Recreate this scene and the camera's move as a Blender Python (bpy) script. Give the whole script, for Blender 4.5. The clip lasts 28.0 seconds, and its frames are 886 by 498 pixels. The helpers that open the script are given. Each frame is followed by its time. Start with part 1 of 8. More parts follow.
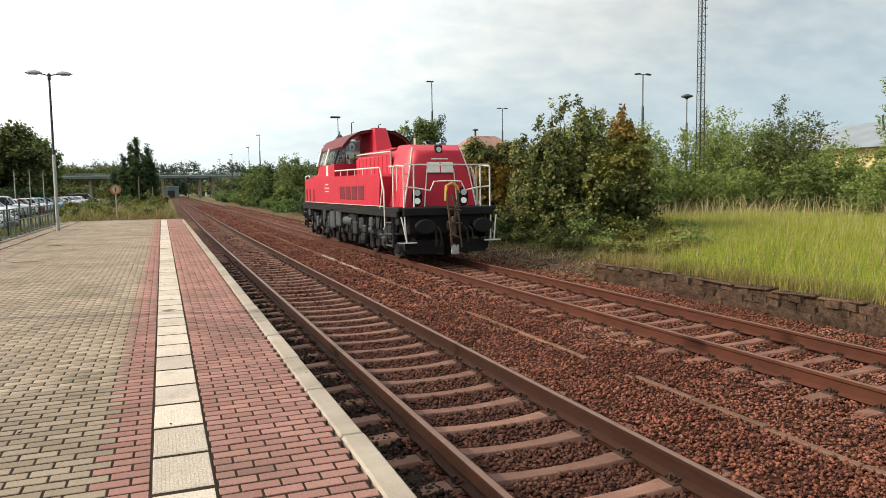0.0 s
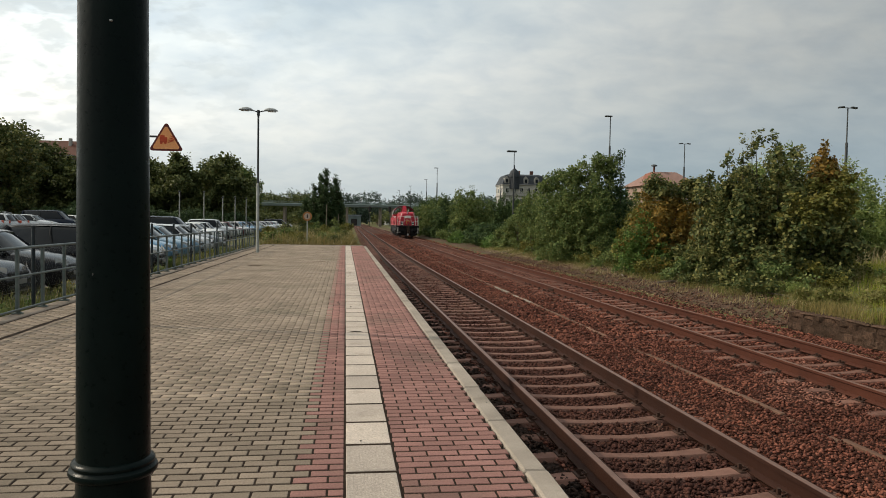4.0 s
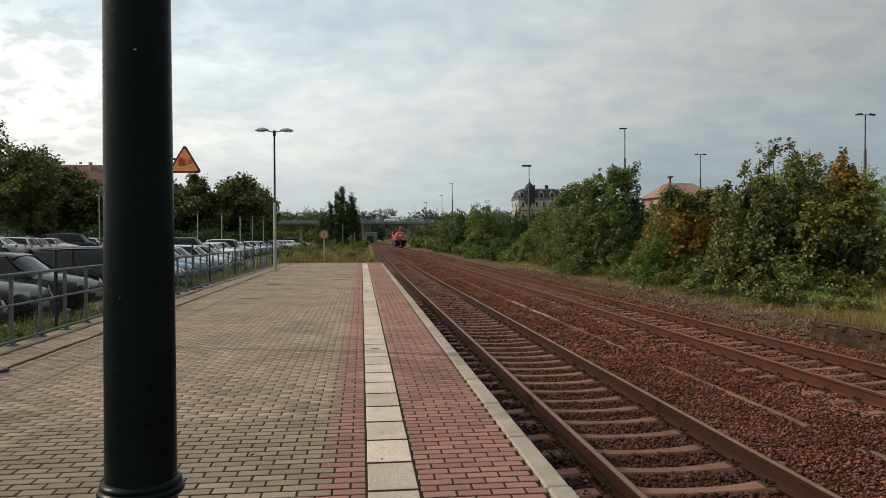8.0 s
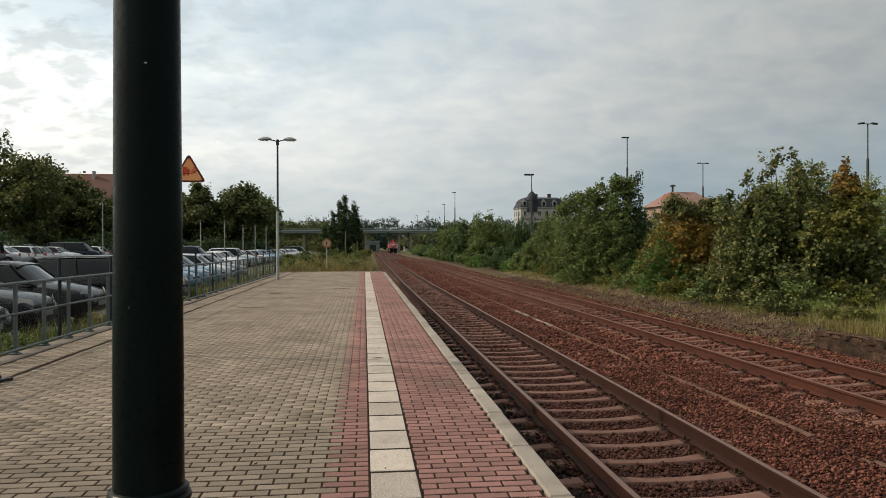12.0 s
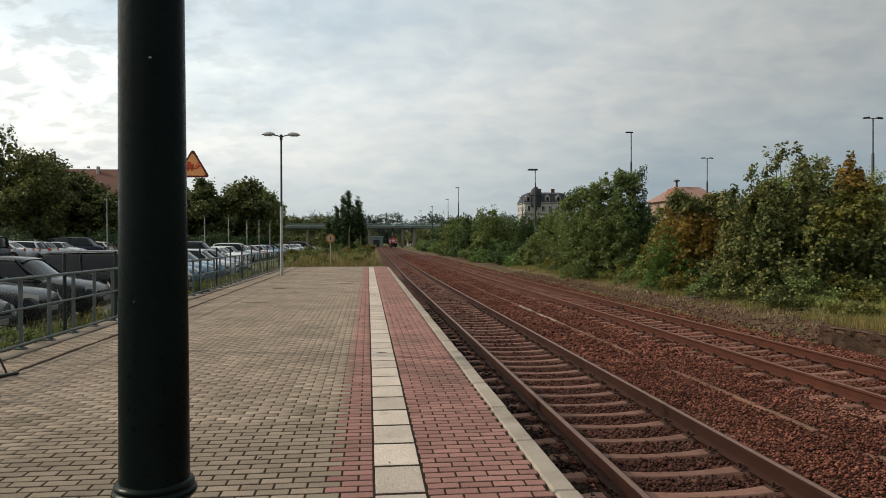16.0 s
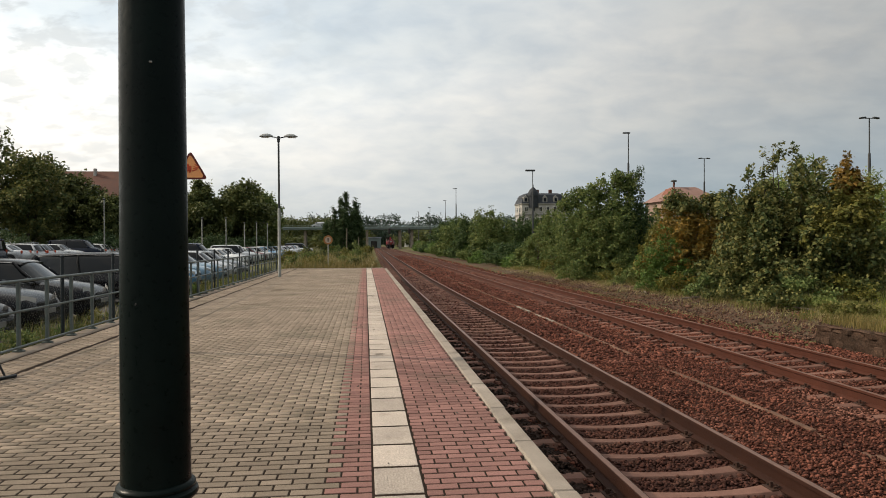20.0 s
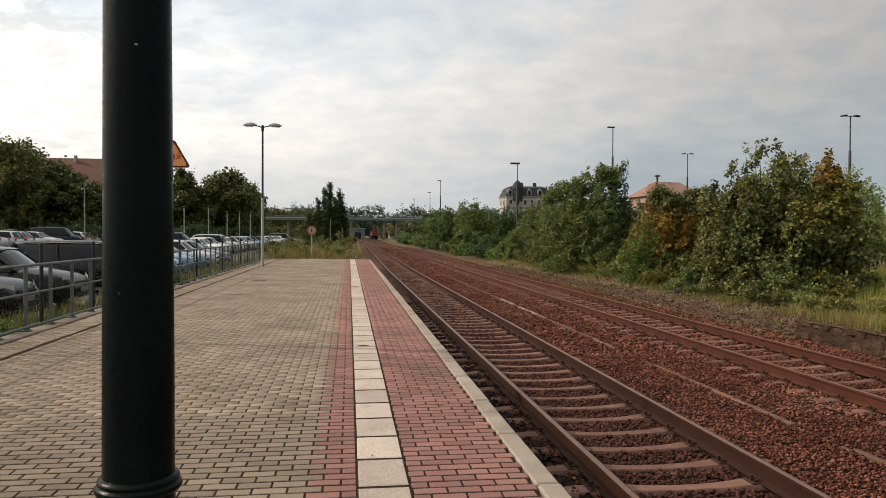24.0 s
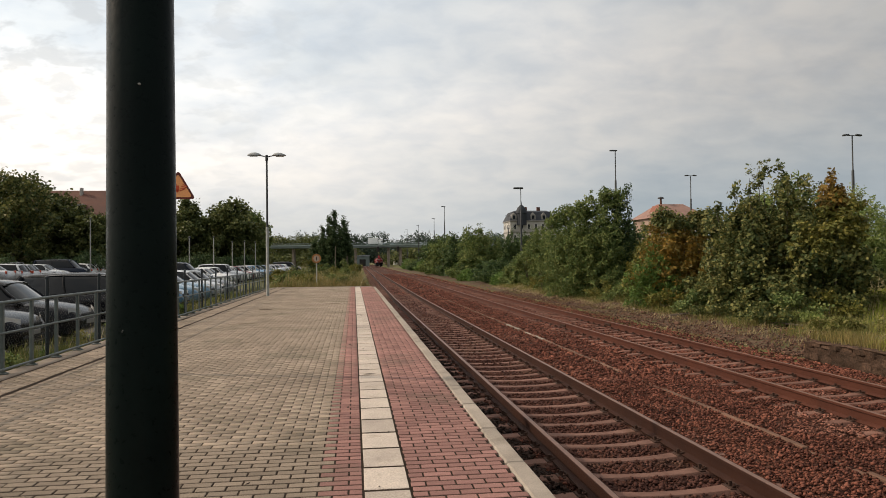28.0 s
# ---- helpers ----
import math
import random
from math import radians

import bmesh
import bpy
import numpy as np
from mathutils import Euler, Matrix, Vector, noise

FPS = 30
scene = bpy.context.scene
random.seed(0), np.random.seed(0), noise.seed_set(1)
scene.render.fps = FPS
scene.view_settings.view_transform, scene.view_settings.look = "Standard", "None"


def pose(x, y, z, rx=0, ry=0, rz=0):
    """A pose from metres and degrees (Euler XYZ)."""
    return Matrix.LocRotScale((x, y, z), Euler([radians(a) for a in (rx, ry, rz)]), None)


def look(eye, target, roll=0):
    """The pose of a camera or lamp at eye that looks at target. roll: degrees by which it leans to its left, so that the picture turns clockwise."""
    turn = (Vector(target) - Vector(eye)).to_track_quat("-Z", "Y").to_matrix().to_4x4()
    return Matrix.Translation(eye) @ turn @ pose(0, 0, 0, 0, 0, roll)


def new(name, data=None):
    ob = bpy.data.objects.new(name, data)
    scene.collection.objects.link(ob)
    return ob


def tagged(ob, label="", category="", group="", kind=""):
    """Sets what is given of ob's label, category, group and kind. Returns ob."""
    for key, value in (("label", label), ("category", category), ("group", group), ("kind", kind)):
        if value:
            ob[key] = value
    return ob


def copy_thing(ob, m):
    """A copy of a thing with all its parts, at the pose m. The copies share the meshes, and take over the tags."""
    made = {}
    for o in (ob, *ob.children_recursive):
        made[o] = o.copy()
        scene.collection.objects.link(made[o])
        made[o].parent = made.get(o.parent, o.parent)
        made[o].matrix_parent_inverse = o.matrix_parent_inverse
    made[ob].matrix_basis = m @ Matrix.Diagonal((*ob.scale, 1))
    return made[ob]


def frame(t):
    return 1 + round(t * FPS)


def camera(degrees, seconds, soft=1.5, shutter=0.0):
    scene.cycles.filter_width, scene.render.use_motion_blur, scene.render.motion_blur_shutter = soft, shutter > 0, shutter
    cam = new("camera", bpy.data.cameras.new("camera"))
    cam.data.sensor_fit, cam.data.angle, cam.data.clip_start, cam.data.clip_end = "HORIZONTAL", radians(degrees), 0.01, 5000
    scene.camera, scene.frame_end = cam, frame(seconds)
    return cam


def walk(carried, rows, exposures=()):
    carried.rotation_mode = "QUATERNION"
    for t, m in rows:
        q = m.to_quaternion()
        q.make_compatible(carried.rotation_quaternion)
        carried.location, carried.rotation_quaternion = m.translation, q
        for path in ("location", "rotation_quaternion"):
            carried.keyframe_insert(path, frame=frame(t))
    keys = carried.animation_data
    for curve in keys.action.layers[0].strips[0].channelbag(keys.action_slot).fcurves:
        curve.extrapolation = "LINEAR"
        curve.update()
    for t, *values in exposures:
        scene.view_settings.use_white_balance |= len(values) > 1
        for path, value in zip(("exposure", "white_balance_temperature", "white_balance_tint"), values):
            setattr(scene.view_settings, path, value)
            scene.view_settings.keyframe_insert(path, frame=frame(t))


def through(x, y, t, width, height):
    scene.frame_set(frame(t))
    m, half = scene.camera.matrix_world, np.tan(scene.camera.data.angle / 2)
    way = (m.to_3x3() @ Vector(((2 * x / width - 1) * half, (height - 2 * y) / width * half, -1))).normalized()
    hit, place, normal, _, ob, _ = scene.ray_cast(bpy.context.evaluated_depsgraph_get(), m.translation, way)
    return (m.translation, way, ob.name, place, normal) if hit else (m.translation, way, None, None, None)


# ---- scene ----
# ---------------- camera ----------------
cam = camera(62.97, 28.0, soft=0.9)
PATH = [
    (0, (0.181, -0.014, 1.537), (3.771, 9.283, 0.708), -0.85),
    (0.1, (0.149, 0.011, 1.553), (3.214, 9.505, 0.869), -0.69),
    (0.2, (0.109, 0.001, 1.553), (2.786, 9.620, 1.008), -1.37),
    (0.3, (0.099, 0.007, 1.543), (2.274, 9.740, 0.814), -1.75),
    (0.4, (0.082, -0.016, 1.555), (2.051, 9.752, 0.707), -0.72),
    (0.5, (0.083, 0.010, 1.543), (1.871, 9.820, 0.791), -0.08),
    (1, (0.077, -0.001, 1.540), (1.872, 9.822, 1.001), 0.92),
    (1.5, (0.065, 0.001, 1.542), (1.828, 9.832, 1.056), 0.95),
    (2, (0.056, 0.015, 1.543), (1.786, 9.854, 1.094), 1.41),
    (2.5, (0.052, 0.029, 1.541), (1.597, 9.900, 1.115), 1.53),
    (3, (0.045, 0.024, 1.529), (1.431, 9.916, 1.055), 1.17),
    (3.5, (0.046, 0.033, 1.532), (1.414, 9.931, 1.120), 1.00),
    (5.5, (0.037, 0.022, 1.534), (1.239, 9.945, 1.226), 0.75),
    (6, (0.035, 0.020, 1.538), (1.243, 9.946, 1.356), 0.51),
    (6.5, (0.039, 0.002, 1.538), (1.203, 9.933, 1.381), 0.39),
    (7, (0.037, 0.023, 1.540), (1.192, 9.955, 1.396), 0.01),
    (7.5, (0.040, 0.010, 1.538), (1.222, 9.939, 1.412), -0.02),
    (8, (0.035, 0.020, 1.538), (1.151, 9.956, 1.385), -0.15),
    (8.5, (0.035, 0.018, 1.540), (1.196, 9.951, 1.461), 0.03),
    (9, (0.034, 0.019, 1.538), (1.194, 9.951, 1.411), 0.03),
    (9.5, (0.032, 0.007, 1.539), (1.186, 9.940, 1.423), -0.19),
    (10, (0.032, 0.006, 1.541), (1.218, 9.935, 1.509), -0.12),
    (10.5, (0.032, 0.007, 1.543), (1.244, 9.934, 1.531), -0.00),
    (11, (0.029, 0.008, 1.541), (1.146, 9.945, 1.479), -0.15),
    (11.5, (0.028, 0.003, 1.539), (1.112, 9.943, 1.474), 0.02),
    (12, (0.026, 0.003, 1.542), (1.109, 9.944, 1.510), -0.13),
    (12.5, (0.024, 0.012, 1.540), (1.092, 9.955, 1.462), 0.02),
    (14.5, (0.025, 0.008, 1.540), (1.050, 9.956, 1.488), -0.06),
    (15, (0.023, 0.007, 1.542), (1.032, 9.955, 1.427), -0.12),
    (15.5, (0.023, 0.008, 1.541), (1.048, 9.954, 1.402), -0.15),
    (16, (0.025, 0.000, 1.540), (1.058, 9.946, 1.441), -0.15),
    (16.5, (0.023, -0.001, 1.542), (1.120, 9.938, 1.485), -0.21),
    (17, (0.021, 0.003, 1.541), (1.036, 9.951, 1.444), -0.19),
    (17.5, (0.023, 0.003, 1.545), (1.081, 9.947, 1.486), -0.00),
    (18, (0.022, 0.009, 1.542), (1.037, 9.957, 1.446), -0.23),
    (18.5, (0.022, 0.014, 1.541), (1.006, 9.965, 1.432), -0.27),
    (19, (0.023, 0.005, 1.540), (0.982, 9.958, 1.427), -0.23),
    (19.5, (0.020, -0.003, 1.543), (1.093, 9.939, 1.482), 0.25),
    (20, (0.020, -0.012, 1.542), (1.085, 9.931, 1.457), -0.34),
    (20.5, (0.020, -0.014, 1.541), (1.061, 9.932, 1.461), -0.42),
    (21, (0.020, -0.003, 1.540), (1.083, 9.939, 1.419), -0.35),
    (21.5, (0.021, 0.014, 1.536), (1.142, 9.943, 1.132), 0.16),
    (23.5, (0.009, 0.017, 1.543), (1.414, 9.916, 1.323), 0.11),
    (24, (0.005, 0.017, 1.541), (1.292, 9.932, 1.345), 0.32),
    (24.5, (0.009, 0.011, 1.540), (1.344, 9.920, 1.376), 0.28),
    (25, (0.013, 0.002, 1.545), (1.447, 9.898, 1.467), 0.03),
    (25.5, (0.007, 0.014, 1.549), (1.360, 9.922, 1.522), -0.33),
    (26, (0.002, 0.021, 1.552), (1.336, 9.932, 1.546), -0.08),
    (26.5, (0.009, 0.022, 1.551), (1.305, 9.938, 1.557), -0.23),
    (27, (0.013, 0.025, 1.549), (1.266, 9.946, 1.630), -0.63),
    (27.5, (0.011, 0.018, 1.550), (1.193, 9.947, 1.600), -0.64),
    (28, (0.010, 0.015, 1.555), (1.233, 9.938, 1.714), -0.65),
]
EXPOSE = [(0.0, 0.50, 6600, 8), (0.5, 0.18, 6550, 8), (1.0, 0.0, 6520, 8), (2.5, -0.17, 6520, 8), (8.0, -0.30, 6520, 9), (17.0, -0.28, 6520, 9), (20.0, -0.17, 6740, 12), (24.0, -0.12, 6900, 15), (28.0, -0.15, 6900, 15)]
walk(cam, [(t, look(eye, aim, roll)) for t, eye, aim, roll in PATH], EXPOSE)

# ---------------- sky and sun ----------------
SUN_FROM = Vector((-0.80, 0.243, 0.55)).normalized()


def make_world():
    w = bpy.data.worlds.new("sky")
    scene.world = w
    w.use_nodes = True
    nt = w.node_tree
    nt.nodes.clear()
    N, L = nt.nodes.new, nt.links.new
    out, bg = N("ShaderNodeOutputWorld"), N("ShaderNodeBackground")
    tc = N("ShaderNodeTexCoord")
    sky = N("ShaderNodeTexSky")
    sky.sky_type, sky.sun_disc = "NISHITA", False
    sky.sun_elevation, sky.sun_rotation = math.asin(SUN_FROM.z), math.atan2(SUN_FROM.x, SUN_FROM.y)
    sky.air_density, sky.dust_density = 1.2, 3.0
    blue = N("ShaderNodeVectorMath")
    blue.operation = "SCALE"
    blue.inputs["Scale"].default_value = 0.11
    L(sky.outputs[0], blue.inputs[0])
    # cloud sheet: the view direction laid out on a flat layer
    sep = N("ShaderNodeSeparateXYZ")
    L(tc.outputs["Generated"], sep.inputs[0])
    up = N("ShaderNodeMath")
    up.operation = "MAXIMUM"
    L(sep.outputs[2], up.inputs[0])
    up.inputs[1].default_value = 0.0
    den = N("ShaderNodeMath")
    den.operation = "ADD"
    L(up.outputs[0], den.inputs[0])
    den.inputs[1].default_value = 0.34
    px, py = N("ShaderNodeMath"), N("ShaderNodeMath")
    for m, k in ((px, 0), (py, 1)):
        m.operation = "DIVIDE"
        L(sep.outputs[k], m.inputs[0])
        L(den.outputs[0], m.inputs[1])
    flat = N("ShaderNodeCombineXYZ")
    L(px.outputs[0], flat.inputs[0])
    L(py.outputs[0], flat.inputs[1])

    def cloud(scale, detail, seed, rough=0.55):
        mp = N("ShaderNodeMapping")
        mp.inputs["Location"].default_value = (seed, seed * 0.7, 0)
        mp.inputs["Rotation"].default_value = (0, 0, 0.5)
        mp.inputs["Scale"].default_value = (0.9, 1.1, 1)
        L(flat.outputs[0], mp.inputs[0])
        n = N("ShaderNodeTexNoise")
        n.inputs["Scale"].default_value = scale
        n.inputs["Detail"].default_value = detail
        n.inputs["Roughness"].default_value = rough
        n.inputs["Distortion"].default_value = 0.25
        L(mp.outputs[0], n.inputs["Vector"])
        return n

    big, fine = cloud(1.1, 5, 3.1, 0.45), cloud(9.0, 5, 9.4, 0.5)
    ramp = N("ShaderNodeValToRGB")
    ramp.color_ramp.elements[0].position, ramp.color_ramp.elements[0].color = 0.33, (0.57, 0.67, 0.745, 1)
    ramp.color_ramp.elements[1].position, ramp.color_ramp.elements[1].color = 0.66, (1.0, 1.0, 0.97, 1)
    L(big.outputs["Fac"], ramp.inputs[0])
    ramp2 = N("ShaderNodeValToRGB")
    ramp2.color_ramp.elements[0].position, ramp2.color_ramp.elements[0].color = 0.34, (0.90, 0.93, 0.965, 1)
    ramp2.color_ramp.elements[1].position, ramp2.color_ramp.elements[1].color = 0.64, (1.09, 1.08, 1.06, 1)
    L(fine.outputs["Fac"], ramp2.inputs[0])
    mul = N("ShaderNodeMix")
    mul.data_type, mul.blend_type = "RGBA", "MULTIPLY"
    mul.inputs["Factor"].default_value = 1
    L(ramp.outputs[0], mul.inputs["A"])
    L(ramp2.outputs[0], mul.inputs["B"])
    # brighter cloud towards the veiled sun
    dot = N("ShaderNodeVectorMath")
    dot.operation = "DOT_PRODUCT"
    L(tc.outputs["Generated"], dot.inputs[0])
    dot.inputs[1].default_value = SUN_FROM
    glow = N("ShaderNodeMapRange")
    glow.interpolation_type = "SMOOTHSTEP"
    glow.inputs["From Min"].default_value, glow.inputs["From Max"].default_value = -0.25, 0.95
    glow.inputs["To Min"].default_value, glow.inputs["To Max"].default_value = 0.57, 2.25
    L(dot.outputs["Value"], glow.inputs["Value"])
    lit = N("ShaderNodeVectorMath")
    lit.operation = "SCALE"
    L(mul.outputs["Result"], lit.inputs[0])
    L(glow.outputs[0], lit.inputs["Scale"])
    # cooler cloud away from the sun, warmer towards it
    warm = N("ShaderNodeValToRGB")
    warm.color_ramp.elements[0].position, warm.color_ramp.elements[0].color = 0.0, (0.93, 1.0, 1.06, 1)
    warm.color_ramp.elements[1].position, warm.color_ramp.elements[1].color = 1.0, (1.07, 1.0, 0.92, 1)
    side = N("ShaderNodeMapRange")
    side.inputs["From Min"].default_value, side.inputs["From Max"].default_value = -0.35, 0.85
    L(dot.outputs["Value"], side.inputs["Value"])
    L(side.outputs[0], warm.inputs[0])
    tone = N("ShaderNodeMix")
    tone.data_type, tone.blend_type = "RGBA", "MULTIPLY"
    tone.inputs["Factor"].default_value = 1
    L(lit.outputs[0], tone.inputs["A"])
    L(warm.outputs[0], tone.inputs["B"])
    # rippled cloud with blue gaps on the side of the sun
    ripple = cloud(13.0, 4, 5.7, 0.55)
    gap = N("ShaderNodeMapRange")
    gap.interpolation_type = "SMOOTHSTEP"
    gap.inputs["From Min"].default_value, gap.inputs["From Max"].default_value = 0.38, 0.56
    gap.inputs["To Min"].default_value, gap.inputs["To Max"].default_value = 1.0, 0.0
    L(ripple.outputs["Fac"], gap.inputs["Value"])
    near = N("ShaderNodeMapRange")
    near.interpolation_type = "SMOOTHSTEP"
    near.inputs["From Min"].default_value, near.inputs["From Max"].default_value = 0.30, 0.75
    near.inputs["To Min"].default_value, near.inputs["To Max"].default_value = 0.06, 0.62
    L(dot.outputs["Value"], near.inputs["Value"])
    both = N("ShaderNodeMath")
    both.operation = "MULTIPLY"
    L(gap.outputs[0], both.inputs[0])
    L(near.outputs[0], both.inputs[1])
    open_sky = N("ShaderNodeMix")
    open_sky.data_type = "RGBA"
    L(both.outputs[0], open_sky.inputs["Factor"])
    L(tone.outputs["Result"], open_sky.inputs["A"])
    open_sky.inputs["B"].default_value = (0.80, 0.87, 0.89, 1)
    # thin spots where the blue shows
    thin = N("ShaderNodeMapRange")
    thin.inputs["From Min"].default_value, thin.inputs["From Max"].default_value = 0.32, 0.5
    thin.inputs["To Min"].default_value, thin.inputs["To Max"].default_value = 0.76, 0.97
    L(big.outputs["Fac"], thin.inputs["Value"])
    mix = N("ShaderNodeMix")
    mix.data_type = "RGBA"
    L(thin.outputs[0], mix.inputs["Factor"])
    L(blue.outputs[0], mix.inputs["A"])
    L(open_sky.outputs["Result"], mix.inputs["B"])
    # haze at the horizon
    haze = N("ShaderNodeMapRange")
    haze.inputs["From Min"].default_value, haze.inputs["From Max"].default_value = 0.0, 0.22
    haze.inputs["To Min"].default_value, haze.inputs["To Max"].default_value = 0.75, 0.0
    L(sep.outputs[2], haze.inputs["Value"])
    hz = N("ShaderNodeMix")
    hz.data_type = "RGBA"
    L(haze.outputs[0], hz.inputs["Factor"])
    L(mix.outputs["Result"], hz.inputs["A"])
    low = N("ShaderNodeValToRGB")
    low.color_ramp.elements[0].position, low.color_ramp.elements[0].color = 0.25, (0.50, 0.63, 0.705, 1)
    low.color_ramp.elements[1].position, low.color_ramp.elements[1].color = 0.85, (0.90, 0.90, 0.85, 1)
    L(side.outputs[0], low.inputs[0])
    L(low.outputs[0], hz.inputs["B"])
    L(hz.outputs["Result"], bg.inputs["Color"])
    bg.inputs["Strength"].default_value = 0.88
    L(bg.outputs[0], out.inputs[0])


make_world()
sun = new("sun", bpy.data.lights.new("sun", "SUN"))
sun.data.energy, sun.data.angle, sun.data.color = 3.5, radians(1.0), (1.0, 0.87, 0.70)
sun.matrix_world = look((0, 0, 0), -SUN_FROM)
tagged(sun, kind="structure")

# ---------------- materials ----------------


def surface(name, a, b=None, rough=0.7, metal=0.0, scale=3.0, grain=40.0, bump=0.15, fine=0.12, rand=0.0, island=0.0, local=False,
            spots=None, spot_scale=1.2, spot_edge=(0.55, 0.68), gloss=0.0, spec=0.35):
    """A node material: colour a mottled with b at a large scale, fine grain, bump, optional stains, and variation from piece to piece."""
    m = bpy.data.materials.new(name)
    m.use_nodes = True
    nt = m.node_tree
    N, L = nt.nodes.new, nt.links.new
    p = nt.nodes["Principled BSDF"]
    b = b or tuple(v * 0.75 for v in a)
    if local:
        src = N("ShaderNodeTexCoord").outputs["Object"]
    else:
        src = N("ShaderNodeNewGeometry").outputs["Position"]

    def tex(s, d=4, r=0.6):
        n = N("ShaderNodeTexNoise")
        n.inputs["Scale"].default_value, n.inputs["Detail"].default_value, n.inputs["Roughness"].default_value = s, d, r
        L(src, n.inputs["Vector"])
        return n.outputs["Fac"]

    def span(v, lo, hi, to0, to1):
        r = N("ShaderNodeMapRange")
        r.inputs["From Min"].default_value, r.inputs["From Max"].default_value = lo, hi
        r.inputs["To Min"].default_value, r.inputs["To Max"].default_value = to0, to1
        L(v, r.inputs["Value"])
        return r.outputs[0]

    def mixed(f, x, y, kind="MIX"):
        n = N("ShaderNodeMix")
        n.data_type, n.blend_type = "RGBA", kind
        for sock, v in ((n.inputs["Factor"], f), (n.inputs["A"], x), (n.inputs["B"], y)):
            if isinstance(v, (int, float)):
                sock.default_value = v
            elif isinstance(v, tuple):
                sock.default_value = (*v, 1)
            else:
                L(v, sock)
        return n.outputs["Result"]

    def times(x, y):
        n = N("ShaderNodeMath")
        n.operation = "MULTIPLY"
        L(x, n.inputs[0])
        L(y, n.inputs[1])
        return n.outputs[0]

    col = mixed(span(tex(scale), 0.32, 0.68, 0, 1), a, b)
    if spots:
        col = mixed(span(tex(spot_scale, 5, 0.65), *spot_edge, 0, 0.85), col, spots)
    grain_tex = tex(grain, 3)
    val = span(grain_tex, 0.25, 0.75, 1 - fine, 1 + fine)
    if rand:
        val = times(val, span(N("ShaderNodeObjectInfo").outputs["Random"], 0, 1, 1 - rand, 1 + rand))
    if island:
        val = times(val, span(N("ShaderNodeNewGeometry").outputs["Random Per Island"], 0, 1, 1 - island, 1 + island))
    hsv = N("ShaderNodeHueSaturation")
    L(val, hsv.inputs["Value"])
    L(col, hsv.inputs["Color"])
    L(hsv.outputs[0], p.inputs["Base Color"])
    L(span(grain_tex, 0.3, 0.7, max(0.03, rough - 0.1), min(1, rough + 0.1)), p.inputs["Roughness"])
    p.inputs["Metallic"].default_value = metal
    p.inputs["Specular IOR Level"].default_value = spec
    if gloss:
        p.inputs["Coat Weight"].default_value, p.inputs["Coat Roughness"].default_value = gloss, 0.05
    if bump:
        bp = N("ShaderNodeBump")
        bp.inputs["Strength"].default_value, bp.inputs["Distance"].default_value = bump, 0.02
        L(grain_tex, bp.inputs["Height"])
        L(bp.outputs[0], p.inputs["Normal"])
    return m


def leaf_material(name, a, b, c, through=0.35):
    """Leaves: three greens spread from leaf to leaf, with light shining through."""
    m = bpy.data.materials.new(name)
    m.use_nodes = True
    nt = m.node_tree
    nt.nodes.clear()
    N, L = nt.nodes.new, nt.links.new
    out = N("ShaderNodeOutputMaterial")
    geo = N("ShaderNodeNewGeometry")
    noise_tex = N("ShaderNodeTexNoise")
    noise_tex.inputs["Scale"].default_value = 0.7
    L(geo.outputs["Position"], noise_tex.inputs["Vector"])
    add = N("ShaderNodeMath")
    add.operation = "ADD"
    L(geo.outputs["Random Per Island"], add.inputs[0])
    L(noise_tex.outputs["Fac"], add.inputs[1])
    half = N("ShaderNodeMapRange")
    half.inputs["From Min"].default_value, half.inputs["From Max"].default_value = 0.3, 1.4
    L(add.outputs[0], half.inputs["Value"])
    ramp = N("ShaderNodeValToRGB")
    ramp.color_ramp.elements[0].color, ramp.color_ramp.elements[1].color = (*a, 1), (*c, 1)
    mid = ramp.color_ramp.elements.new(0.5)
    mid.color = (*b, 1)
    L(half.outputs[0], ramp.inputs[0])
    d, t, mx = N("ShaderNodeBsdfPrincipled"), N("ShaderNodeBsdfTranslucent"), N("ShaderNodeMixShader")
    d.inputs["Roughness"].default_value = 0.5
    d.inputs["Specular IOR Level"].default_value = 0.12
    mx.inputs[0].default_value = through
    L(ramp.outputs[0], d.inputs["Base Color"])
    L(ramp.outputs[0], t.inputs["Color"])
    L(d.outputs[0], mx.inputs[1])
    L(t.outputs[0], mx.inputs[2])
    L(mx.outputs[0], out.inputs[0])
    return m


def glowing(name, colour, strength):
    m = bpy.data.materials.new(name)
    m.use_nodes = True
    p = m.node_tree.nodes["Principled BSDF"]
    p.inputs["Base Color"].default_value = (*colour, 1)
    p.inputs["Emission Color"].default_value, p.inputs["Emission Strength"].default_value = (*colour, 1), strength
    return m


def glass(name, tint=(0.006, 0.008, 0.01)):
    """Dark vehicle or house glass: glossy over a deep interior."""
    m = bpy.data.materials.new(name)
    m.use_nodes = True
    p = m.node_tree.nodes["Principled BSDF"]
    p.inputs["Base Color"].default_value, p.inputs["Roughness"].default_value = (*tint, 1), 0.05
    p.inputs["IOR"].default_value = 1.5
    p.inputs["Specular IOR Level"].default_value = 0.22
    return m


